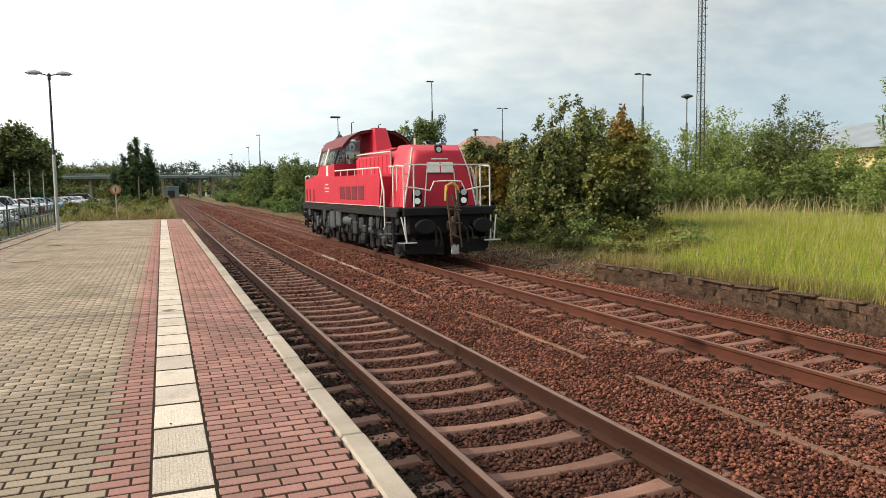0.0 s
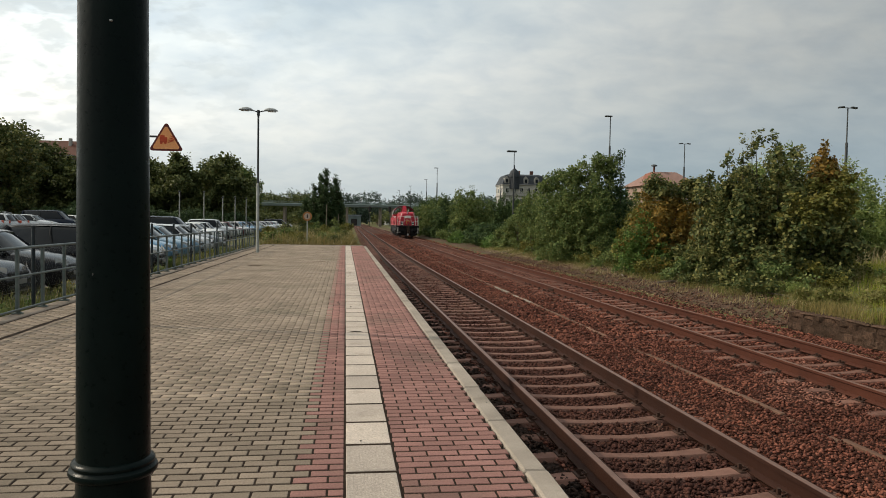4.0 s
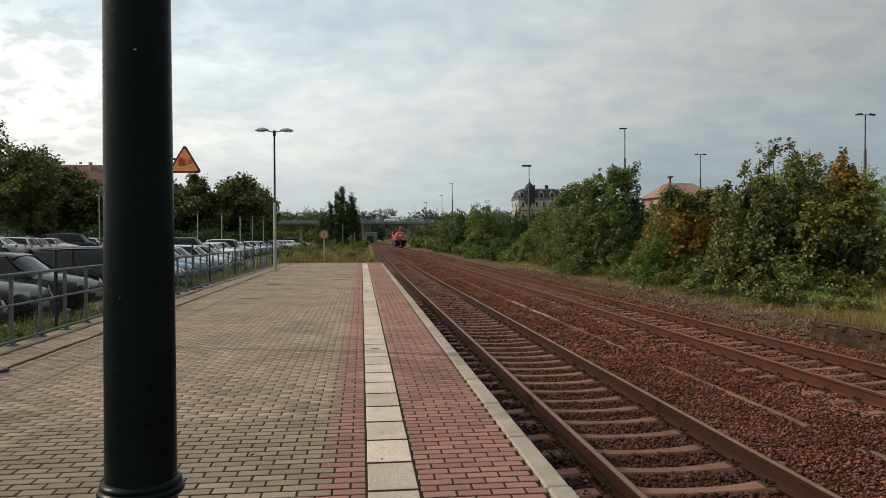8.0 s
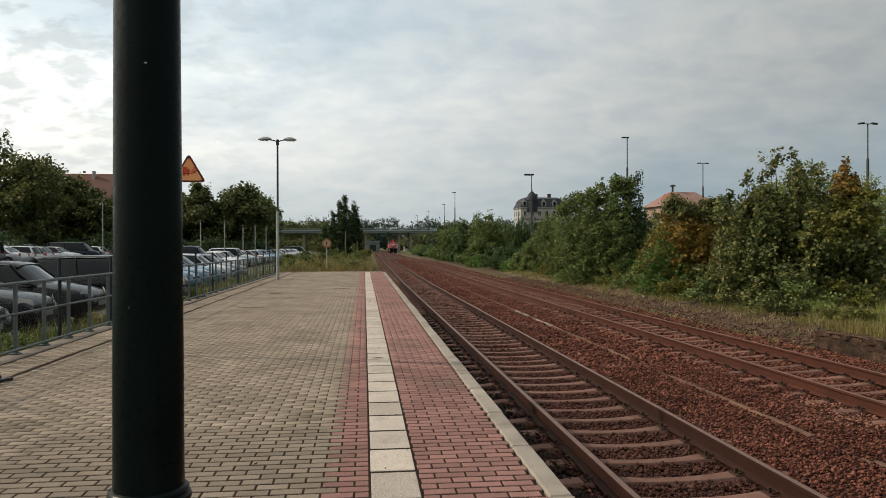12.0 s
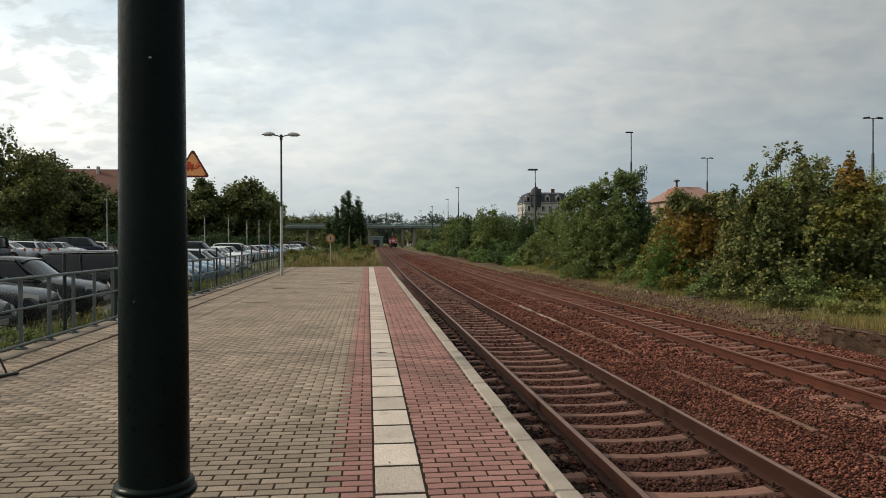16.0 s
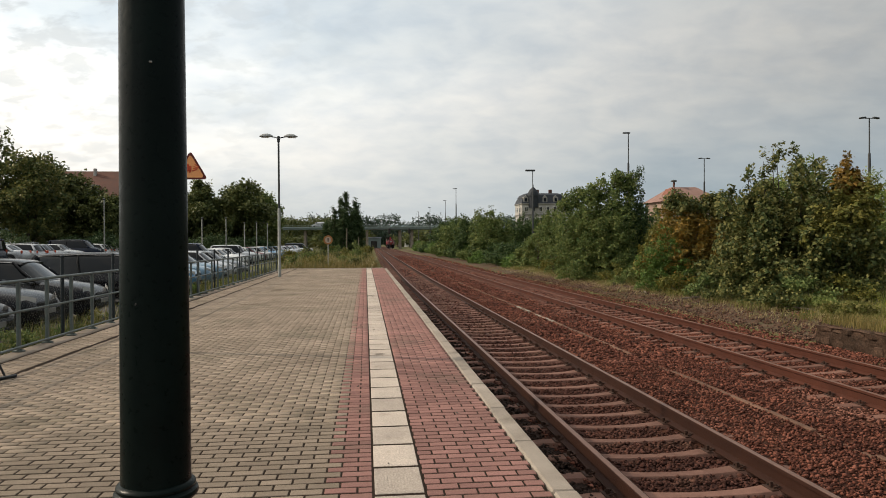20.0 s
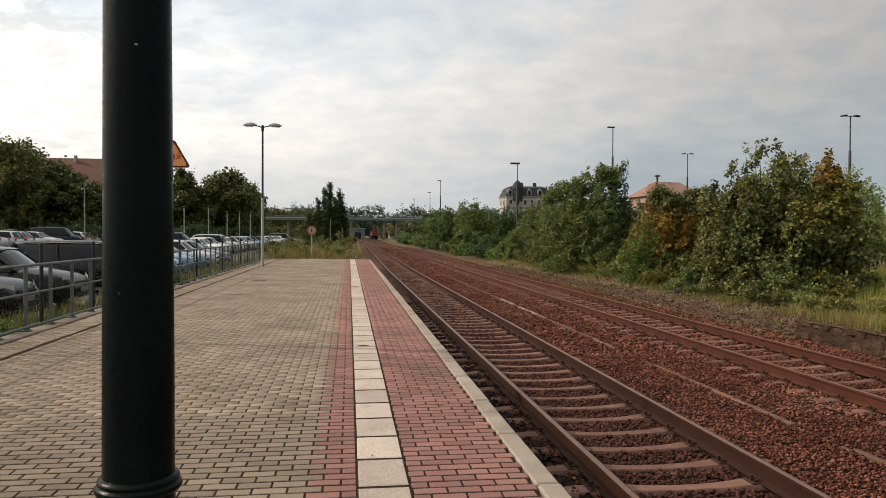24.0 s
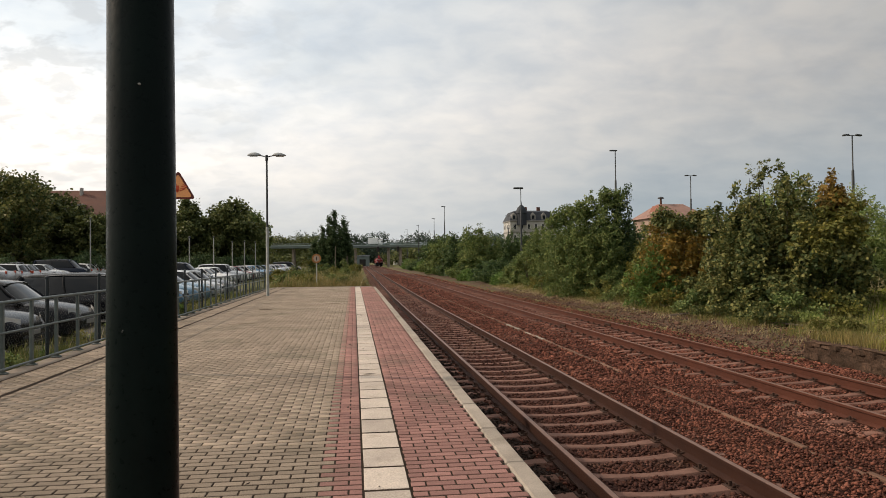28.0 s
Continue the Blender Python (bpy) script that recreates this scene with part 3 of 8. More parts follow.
def make_ground():
    xs = [-2600, -900, -300, -120, -60, -30, -15, -8, -5.02, -4.98, -3, -1, 0, 0.3, 1.3, 1.34, 4, 7, 9.4, 9.6, 9.86, 9.92, 10.4, 11, 11.7, 12.5, 13.5, 15, 18, 22, 26, 32, 40, 70, 150, 400, 1000, 2600]
    ys = [-300, -60, -20, -8, -2, 2, 6, 10, 13, 14.9, 15.05, 16, 18, 22, 27, 33, 40, 45.1, 45.3, 48, 55, 70, 90, 120, 160, 220, 300, 420, 700, 1300, 3600]
    rng = random.Random(5)
    g = Geo()
    verts = []
    for y in ys:
        for x in xs:
            xx = x + (bend(y) if 0.2 < x < 30 else 0)
            z = ground_height(xx + 1e-4, y)
            if (x > 10.3 or x < -5.5) and abs(x) < 100:
                z += rng.uniform(-0.04, 0.04)
            verts.append((xx, y, z))
    n = len(xs)
    faces = [(r * n + c, r * n + c + 1, (r + 1) * n + c + 1, (r + 1) * n + c) for r in range(len(ys) - 1) for c in range(n - 1)]
    g.add(verts, faces)
    setting("ground", g, "grass_ground", "uneven ground of grass and bare dry earth", "ground", smooth=0)


make_ground()
g = Geo()
g.box((-33, 60, LOT_Z - 0.05), (55.2, 150, 0.12))
setting("road_parking", g, "asphalt", "worn grey asphalt of the car park", "asphalt")
g = Geo().prism([(-60.4, LOT_Z - 0.02), (-60.4, UPPER_Z), (-23.2, UPPER_Z), (-17.5, LOT_Z + 0.016), (-17.5, LOT_Z - 0.02)], "y", -14.6, 134.6)
setting("road_parking_upper", g, "asphalt", "worn grey asphalt of the higher part of the car park", "asphalt")
# bare earth shoulder beside the far track
g = Geo()
rows_ = [(15.05, 9.75, 11.6), (18, 9.7, 12.0), (24, 9.7, 12.3), (32, 9.7, 12.4), (44, 9.7, 12.5), (60, 9.7, 12.3), (90, 9.7, 12.0), (140, 9.7, 11.6), (260, 9.7, 11.4)]
loops = []
for y, a, b in rows_:
    loops.append([(x + bend(y), y, ground_height(x + bend(y), y) + 0.035 - 0.08 * (k in (0, 5))) for k, x in enumerate(np.linspace(a, b, 6))])
v = [p for lp in loops for p in lp]
g.add(v, [(r * 6 + c, r * 6 + c + 1, r * 6 + c + 7, r * 6 + c + 6) for r in range(len(loops) - 1) for c in range(5)])
setting("ground_shoulder", g, "dirt", "dry bare earth with tufts along the track", "ground")

# ---------------- ballast ----------------
def make_ballast():
    ys = np.concatenate([np.arange(-7, 30, 0.3), np.arange(30, 60, 1.0), np.arange(60, 480, 8)])
    xs = np.array([1.33, 1.45, 1.7, 2.0, 2.6, 3.0, 3.4, 4.0, 4.5, 5.0, 5.3, 5.6, 6.1, 6.6, 7.2, 7.5, 8.0, 8.5, 9.0, 9.4, 9.65, 9.86])
    base = np.array([-0.86, -0.80, -0.74, -0.73, -0.74, -0.745, -0.74, -0.73, -0.74, -0.74, -0.76, -0.74, -0.73, -0.735, -0.745, -0.75, -0.745, -0.735, -0.74, -0.78, -0.82, -0.88])
    rs = np.random.RandomState(3)
    Y, X = np.meshgrid(ys, xs, indexing="ij")
    Z = base[None, :] + rs.uniform(-0.014, 0.014, Y.shape)
    X = X + 0.008 * np.maximum(0, Y - 40)
    n = len(xs)
    r, c = np.meshgrid(np.arange(len(ys) - 1), np.arange(n - 1), indexing="ij")
    a = (r * n + c).ravel()
    me = quick_mesh("ballast", np.stack([X, Y, Z], -1).reshape(-1, 3), np.stack([a, a + 1, a + n + 1, a + n], 1))
    ob = part("ballast", me, "ballast", None)
    tagged(ob, "rust-stained crushed stone ballast under both tracks", "ballast", kind="structure")

    def stones(name, count, y0, y1, x0, x1, size, seed, mat, z0=-0.725, label="", keep=None):
        q = np.random.RandomState(seed)
        P = np.stack([q.uniform(x0, x1, count), y0 + (y1 - y0) * q.uniform(0, 1, count) ** 1.35, np.full(count, z0) + q.uniform(-0.008, 0.022, count)], 1)
        if keep is not None:
            P = P[keep(P)]
        P[:, 0] += 0.008 * np.maximum(0, P[:, 1] - 40)
        k = len(P)
        S = size * q.uniform(0.55, 1.25, (k, 1)) * np.stack([q.uniform(0.7, 1.3, k), q.uniform(0.7, 1.3, k), q.uniform(0.5, 0.9, k)], 1)
        octa = np.array([(1, 0, 0), (0, 1, 0), (-1, 0, 0), (0, -1, 0), (0.25, 0.2, 1), (-0.2, -0.1, -1)], float)
        V = octa[None] * q.uniform(0.65, 1.2, (k, 6, 1)) * S[:, None, :]
        th, ph = q.uniform(0, 6.28, k), q.uniform(-0.7, 0.7, k)
        ct, st, cp, sp = np.cos(th), np.sin(th), np.cos(ph), np.sin(ph)
        x, y, z = V[..., 0], V[..., 1], V[..., 2]
        y, z = y * cp[:, None] - z * sp[:, None], y * sp[:, None] + z * cp[:, None]
        x, y = x * ct[:, None] - y * st[:, None], x * st[:, None] + y * ct[:, None]
        V = np.stack([x, y, z], -1) + P[:, None, :]
        T = np.array([(0, 1, 4), (1, 2, 4), (2, 3, 4), (3, 0, 4), (1, 0, 5), (2, 1, 5), (3, 2, 5), (0, 3, 5)])
        me = quick_mesh(name, V.reshape(-1, 3), tris=(T[None] + 6 * np.arange(k)[:, None, None]).reshape(-1, 3))
        o = part(name, me, mat, ob)
        tagged(o, label, kind="stuff")

    def off_sleeper(P):
        """Stones keep off the bare tops of the sleepers, but lie over their outer ends."""
        out = np.ones(len(P), bool)
        for cx in (T1, T2):
            dx = np.abs(P[:, 0] - cx)
            bare = (cx == T2) & (P[:, 0] < cx)
            near = dx < np.where(bare, 1.10, 0.95)
            end = (dx > 0.92) & (dx < 1.3) & ~bare
            P[end, 2] += np.where(np.sin(P[end, 1] * 5.1 + cx) > -0.3, 0.055, 0.03)
            heap = bare & (dx > 0.83) & (dx < 1.3)
            P[heap, 2] += 0.02
            at = np.abs(((P[:, 1] - 0.1 + 0.3) % 0.6) - 0.3) < np.where(heap, 0.055, np.where(P[:, 1] > 16, 0.11, np.where(dx < 0.62, 0.078, 0.09)))
            rail = np.abs(np.abs(P[:, 0] - cx) - 0.7525) < 0.07
            out &= ~((near & at) | rail)
        return out

    def inside(P):
        return off_sleeper(P) & (np.abs(P[:, 0] - T1) < 0.9)

    def outside(P):
        return off_sleeper(P) & (np.abs(P[:, 0] - T1) >= 0.9)

    stones("ballast_stones", 20000, 2.4, 16, T1 - 0.9, T1 + 0.9, 0.026, 16, "stone_mid", keep=inside, label="grimy brown stones between the rails")
    stones("ballast_stones", 9000, 16, 70, T1 - 0.9, T1 + 0.9, 0.045, 17, "stone_mid", keep=inside, label="grimy brown stones between the rails")
    stones("ballast_stones", 9000, -7, 2.2, 2.05, 9.8, 0.036, 10, "stone", keep=off_sleeper, label="loose rust-brown stones")
    stones("ballast_stones", 74000, 2.2, 13, 2.05, 9.95, 0.0245, 11, "stone", keep=outside, label="loose rust-brown stones")
    stones("ballast_stones", 40000, 13, 48, 2.05, 10.2, 0.04, 12, "stone", keep=outside, label="loose rust-brown stones")
    stones("ballast_stones", 8000, 48, 130, 2.2, 10.2, 0.085, 15, "stone", keep=off_sleeper, label="loose rust-brown stones")
    def thinning(P):
        """Fewer stones the farther from the track, lying on the sloping shoulder."""
        P[:, 2] = np.interp(P[:, 0], [9.8, 11.5, 13.5], [-0.672, -0.472, -0.305])
        return np.random.RandomState(3).uniform(0, 1, len(P)) > (P[:, 0] - 9.8) / 3.4

    stones("ballast_stones", 9000, 15.2, 50, 9.8, 12.4, 0.034, 18, "stone_pale", keep=thinning, label="stray stones on the bare shoulder")
    stones("ballast_stones", 9000, 2.5, 24, 1.42, 2.25, 0.036, 13, "stone_dark", z0=-0.76, keep=off_sleeper, label="dark oily stones beside the platform, darkened for its shade")


make_ballast()
# oily strip at the platform wall, with the wall's shade painted in
g = Geo()
yy_ = list(np.arange(-7, 46, 0.5))
rg = random.Random(31)
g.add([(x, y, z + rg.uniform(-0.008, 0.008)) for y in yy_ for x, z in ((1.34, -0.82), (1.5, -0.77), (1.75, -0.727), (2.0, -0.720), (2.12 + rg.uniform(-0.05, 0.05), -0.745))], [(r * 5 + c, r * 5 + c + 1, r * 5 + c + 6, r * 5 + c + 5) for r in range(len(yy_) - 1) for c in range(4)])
setting("ballast_oily", g, "oily", "black oily grit between platform wall and rail, platform shade in its colour", "ballast")

g = Geo()
for a, b in ((3, 40), (40, 300)):
    g.add([(T1 - 0.7 + bend(a), a, -0.737), (T1 + 0.7 + bend(a), a, -0.737), (T1 + 0.7 + bend(b), b, -0.737), (T1 - 0.7 + bend(b), b, -0.737)], [(0, 1, 2, 3)])
setting("ballast_grimy", g, "stone_mid", "grimy dark ballast between the rails", "ballast")

# ---------------- tracks ----------------
HEAD = [(-0.036, 0.0), (0.036, 0.0), (0.037, -0.03), (0.012, -0.045), (0.009, -0.14), (0.075, -0.162), (0.075, -0.172), (-0.075, -0.172), (-0.075, -0.162), (-0.009, -0.14), (-0.012, -0.045), (-0.037, -0.03)]
SLEEP_Y0 = 0.1


def sleeper_geo():
    """A concrete sleeper: flat high rail seats, a lower middle, sloping flanks."""
    g = Geo()
    loops = []
    for x, top, w in ((-1.22, -0.72, 0.22), (-1.2, -0.688, 0.25), (-0.98, -0.676, 0.27), (-0.58, -0.676, 0.27), (-0.45, -0.689, 0.25), (-0.3, -0.698, 0.235), (-0.1, -0.703, 0.225), (0.1, -0.703, 0.225), (0.3, -0.698, 0.235), (0.45, -0.689, 0.25), (0.58, -0.676, 0.27), (0.98, -0.676, 0.27), (1.2, -0.688, 0.25), (1.22, -0.72, 0.22)):
        h, t = w / 2 + 0.005, w / 2 - 0.052
        loops.append([(x, -h, -0.9), (x, -t - 0.012, top - 0.012), (x, -t, top), (x, t, top), (x, t + 0.012, top - 0.012), (x, h, -0.9)])
    return g.loft(loops)


def make_track(name, cx, rail_mat, label):
    tr = thing(name, (cx, 0, 0), label, "railway track", kind="structure")
    ys = [-8, 40, 480]
    for s in (-1, 1):
        g = Geo()
        g.loft([[(s * 0.7525 + bend(y) + hx, y, RAIL_Z + hz - 0.002) for hx, hz in HEAD] for y in ys])
        rail = part("rail", g, rail_mat, tr, "rolled steel rail with rusty flanks")
        top = Geo()
        top.loft([[(s * 0.7525 + bend(y) + hx, y, RAIL_Z + hz) for hx, hz in ((-0.03, -0.004), (-0.024, 0.001), (0.024, 0.001), (0.03, -0.004))] for y in ys])
        # on the rusty track the top's lit look is in its colour
        part("running_surface", top, "rail_head" if rail_mat == "rail" else "rail_head_rust_lit", rail, "worn running surface of the rail")
        for jy in (22.9,):
            jb = Geo()
            for q in (-1, 1):
                jb.box((s * 0.7525 + q * 0.025, jy, RAIL_Z - 0.095), (0.03, 0.52, 0.085), 0.008)
                for k in range(4):
                    jb.cyl((s * 0.7525 + q * 0.035, jy - 0.2 + k * 0.13, RAIL_Z - 0.095), (s * 0.7525 + q * 0.062, jy - 0.2 + k * 0.13, RAIL_Z - 0.095), 0.017, n=6)
            part("joint_bar", jb, "fastening", rail, "bolted rail joint")
    one = sleeper_geo().mesh("sleeper")
    one.materials.append(M["sleeper" if rail_mat == "rail" else "sleeper_rust"])
    fg = Geo()
    for s in (-1, 1):
        fg.box((s * 0.115, 0, -0.672), (0.07, 0.17, 0.016), 0.004)
        fg.cyl((s * 0.11, 0, -0.67), (s * 0.11, 0, -0.615), 0.019, n=6)
        fg.tube([(s * 0.12, -0.06, -0.655), (s * 0.06, -0.05, -0.645), (s * 0.055, 0, -0.648), (s * 0.06, 0.05, -0.645), (s * 0.12, 0.06, -0.655)], 0.009, 5)
    fast = fg.mesh("fastening")
    fast.materials.append(M["fastening"])
    k = 0
    while True:
        y = SLEEP_Y0 - 2.4 + 0.6 * k
        k += 1
        if y > 62:
            break
        sl = part("sleeper", one, None, tr)
        jr = random.Random(k * 7 + int(cx))
        sl.location = (bend(y) + jr.uniform(-0.02, 0.02), y + jr.uniform(-0.012, 0.012), jr.uniform(-0.012, 0.004))
        if y < 26:
            for s in (-1, 1):
                f = part("fastening", fast, None, sl)
                f.location = (s * 0.7525, 0, 0)
    far = Geo()
    while y < 300:
        far.box((bend(y), y, -0.765), (2.44, 0.17, 0.15))
        y += 0.6
    o = part("far_sleepers", far, "sleeper", tr)
    tagged(o, "distant sleepers", kind="stuff")


make_track("track_1", T1, "rail", "railway track with tan concrete sleepers beside the platform")
make_track("track_2", T2, "rail_rust", "rust-red second railway track with concrete sleepers")

# concrete cable trough between the tracks
g = thing("cable_trough", (5.3, 0, -0.74), "thin line of flat dusty concrete cable trough lids between the tracks", "cable trough")
lid = Geo().box((0, 0, 0), (0.075, 0.985, 0.09), 0.010).mesh("lid")
lid.materials.append(M["dust"])
pale = Geo().box((0, 0, 0), (0.10, 0.985, 0.09), 0.010).mesh("lid")
pale.materials.append(M["concrete"])
for k in range(60):
    jr = random.Random(k)
    bare = 19 < k < 26 and k % 3 != 1
    o = part("lid", pale if bare else lid, None, g, "bare pale concrete lid" if bare else "")
    buried = 0.022 if k in (7, 12, 13, 37, 41, 48) else 0.0
    o.matrix_basis = pose(bend(k) + jr.uniform(-0.02, 0.02), 0.5 + k, -buried + jr.uniform(-0.006, 0.004), 0, 0, jr.uniform(-1.2, 1.2))

# ---------------- platform ----------------
g = Geo().prism([(-4.78, -0.95), (1.18, -0.95), (1.18, -0.14), (1.13, -0.004), (-4.78, -0.004)], "y", PLAT_A, PLAT_B)
platform = setting("platform", g, "joint", "raised station platform with paved top", "platform")


BW, BD = 0.2100, 0.1073


def row_of_bricks(y, x0, x1, first, out):
    """One course from x0 to x1 whose cross joints fall on first + n * BW."""
    x = first - BW * math.ceil((first - x0) / BW)
    while x < x1 - 0.02:
        a, b = max(x, x0), min(x + BW, x1)
        if b - a > 0.03:
            out.append((a, b, y))
        x += BW


grey, red = [], []
r = 0
y = 4.80 - BD * 100
while y < PLAT_B - 0.1:
    odd = r % 2
    border = -0.25 if odd else -0.15
    row_of_bricks(y, -4.72, border, border, grey)
    row_of_bricks(y, border, STRIP_A - 0.002, border, red)
    row_of_bricks(y, STRIP_B + 0.003, EDGE - 0.158, 0.60 if odd else 0.495, red)
    r += 1
    y += BD


def lay(bricks, name, mat, label):
    near = sorted((b for b in bricks if 3.4 < b[2] < 12 and -2.6 < b[0] < 1.2), key=lambda b: b[2])[:300]
    chosen = set(near)
    shared = {}
    base = thing(name, (0, 0, 0), label, "paving", kind="structure")
    for a, b, yy in near:
        w = round(b - a, 3)
        if w not in shared:
            shared[w] = Geo().box((0, 0, -0.04), (w - 0.013, BD - 0.021, 0.08), 0.003).mesh("brick", 20)
            shared[w].materials.append(M[mat])
        o = part("brick", shared[w], None, base)
        jr = random.Random(int(a * 977 + yy * 3571))
        o.matrix_basis = pose((a + b) / 2, yy + BD / 2, jr.uniform(-0.001, 0.0015), jr.uniform(-0.6, 0.6), jr.uniform(-0.4, 0.4), 0)
    rest = [b for b in bricks if b not in chosen]
    A = np.array(rest)
    k = len(A)
    q = np.random.RandomState(4)
    x0, x1, y0, y1 = A[:, 0] + 0.0065, A[:, 1] - 0.0065, A[:, 2] + 0.0105, A[:, 2] + BD - 0.0105
    z = q.uniform(-0.0015, 0.001, k)
    e = 0.0025
    V = np.zeros((k, 12, 3))
    for j, (xx, yy_, zz) in enumerate(((x0, y0, -0.05), (x1, y0, -0.05), (x1, y1, -0.05), (x0, y1, -0.05), (x0, y0, -e), (x1, y0, -e), (x1, y1, -e), (x0, y1, -e), (x0 + e, y0 + e, 0), (x1 - e, y0 + e, 0), (x1 - e, y1 - e, 0), (x0 + e, y1 - e, 0))):
        V[:, j, 0], V[:, j, 1], V[:, j, 2] = xx, yy_, z + zz
    Q = np.array([(8, 9, 10, 11)] + [(p + m, p + (m + 1) % 4, p + 4 + (m + 1) % 4, p + 4 + m) for p in (0, 4) for m in range(4)])
    me = quick_mesh(name, V.reshape(-1, 3), (Q[None] + 12 * np.arange(k)[:, None, None]).reshape(-1, 4))
    tagged(part("paving_bricks", me, mat, base), "more bricks of the same paving", kind="stuff")


lay(grey, "pavement_grey", "brick_grey", "weathered grey-beige concrete paving bricks of the platform")
lay(red, "pavement_red", "brick_red", "faded red concrete paving bricks of the platform")

# tactile strip and edge stones
setting("pavement_joint", Geo().box(((STRIP_A + STRIP_B) / 2, 19.5, -0.0108), (STRIP_B - STRIP_A + 0.004, 50.8, 0.02)), "joint", "dark dirt in the joints of the slabs", "joint")
strip = thing("pavement_strip", (0, 0, 0), "pale ribbed tactile slabs in a line along the platform", "tactile strip", kind="structure")
g = Geo().box((0, 0, -0.04), (STRIP_B - STRIP_A - 0.012, 0.514, 0.08), 0.004)
for k in range(14):
    g.box((-0.137 + k * 0.0211, 0, 0.001), (0.012, 0.50, 0.0003), 0.0001)
slab = g.mesh("slab", 20)
slab.materials.append(M["slab"])
k = 0
while 0.25 - 0.555 * 11 + 0.555 * k < PLAT_B - 0.3:
    jr = random.Random(k + 50)
    o = part("slab", slab, None, strip)
    o.matrix_basis = pose((STRIP_A + STRIP_B) / 2, 0.25 - 0.555 * 11 + 0.555 * k, 0.0012 + jr.uniform(-0.001, 0.0015), jr.uniform(-0.12, 0.12), jr.uniform(-0.2, 0.2), jr.uniform(-0.3, 0.3))
    k += 1
edge = thing("kerb_edge", (0, 0, 0), "weathered pale concrete edge stones of the platform", "platform edge", kind="structure")
g = Geo().box((EDGE - 0.077, 0, -0.10), (0.154, 1.128, 0.2), 0.014)
stone = g.mesh("edge_stone", 20)
stone.materials.append(M["kerb"])
for k in range(44):
    jr = random.Random(k + 150)
    o = part("edge_stone", stone, None, edge)
    o.matrix_basis = pose(jr.uniform(-0.006, 0.006), 6.055 - 1.14 * 10 + 1.14 * k, 0.004 + jr.uniform(-0.003, 0.004), jr.uniform(-0.2, 0.2), 0, jr.uniform(-0.2, 0.2))
g = Geo().box((1.10, (PLAT_A + PLAT_B) / 2, -0.6), (0.16, PLAT_B - PLAT_A, 0.8))
setting("wall_platform_edge", g, "concrete", "dark stained concrete wall below the platform edge", "wall")
g = Geo().box((-1.9, PLAT_B + 0.10, -0.06), (6.1, 0.2, 0.16), 0.015)
setting("kerb_end", g, "kerb", "pale concrete kerb at the end of the platform", "kerb")
side = thing("kerb_fence", (0, 0, 0), "concrete kerb stones under the railing", "kerb", kind="structure")
g = Geo().box((-4.88, 0, -0.13), (0.30, 0.99, 0.30), 0.015)
stone = g.mesh("kerb_stone", 20)
stone.materials.append(M["concrete"])
for k in range(50):
    o = part("kerb_stone", stone, None, side)
    o.location = (0, PLAT_A + 0.5 + k, random.Random(k).uniform(-0.006, 0.004))

# earth along the old joint beside the railing, and crumbs of dirt on the paving
def ragged_strip(name, x, half, label):
    rng = random.Random(int(-x * 100))
    ys = [PLAT_A + 0.22 * k for k in range(231)]
    v = []
    for y in ys:
        m = x + 0.03 * noise.noise((y * 0.7, 3.0, x))
        hw = half * (0.7 + 0.9 * rng.random() ** 2)
        v += [(m - hw, y, 0.0022), (m, y, 0.005), (m + hw, y, 0.0022)]
    setting(name, Geo().add(v, [(3 * r + c, 3 * r + c + 1, 3 * r + c + 4, 3 * r + c + 3) for r in range(len(ys) - 1) for c in range(2)]), "joint", label, "dirt")


ragged_strip("pavement_dirt_line", -4.16, 0.036, "dark earth in an open joint along the paving")
ragged_strip("pavement_dirt_edge", -4.715, 0.025, "dark earth along the kerb under the railing")
for x, y, w, d in ((-2.85, 18.9, 0.42, 0.09), (-0.8, 27.1, 0.35, 0.16), (0.2, 10.05, 0.10, 0.03), (0.18, 21.4, 0.12, 0.06), (-2.9, 24.5, 0.3, 0.2)):
    rng = random.Random(int(y * 10))
    ring = [(x + w * math.cos(u) * rng.uniform(0.6, 1.1), y + d * math.sin(u) * rng.uniform(0.6, 1.1), 0.0065 if x > 0 else 0.003) for u in np.linspace(0, 2 * math.pi, 22)[:-1]]
    o = part("dirt_patch", Geo().add(ring + [(x, y, 0.012)], [(k, (k + 1) % 21, 21) for k in range(21)]), "oily" if x > 0 else "dirt")
    tagged(o, "flat patch of dark dirt trodden into the paving", "dirt")

# old loading ramp wall beside the far track
wall = thing("wall_ramp", (9.88, 0, 0), "low crumbling wall of dark rough rubble stones overgrown at the top", "stone wall", kind="structure")
blocks = []
for v_ in range(6):
    rng = random.Random(v_)
    g = Geo().box((0, 0, 0), (0.24, 1.0, 1.0), 0.16)
    g.v = [(x + rng.uniform(-0.035, 0.035), yy + rng.uniform(-0.09, 0.09), z + rng.uniform(-0.1, 0.1)) for x, yy, z in g.v]
    me = g.mesh("block", 25)
    me.materials.append(M["old_stone"])
    blocks.append(me)
rng = random.Random(77)
z0 = -0.84
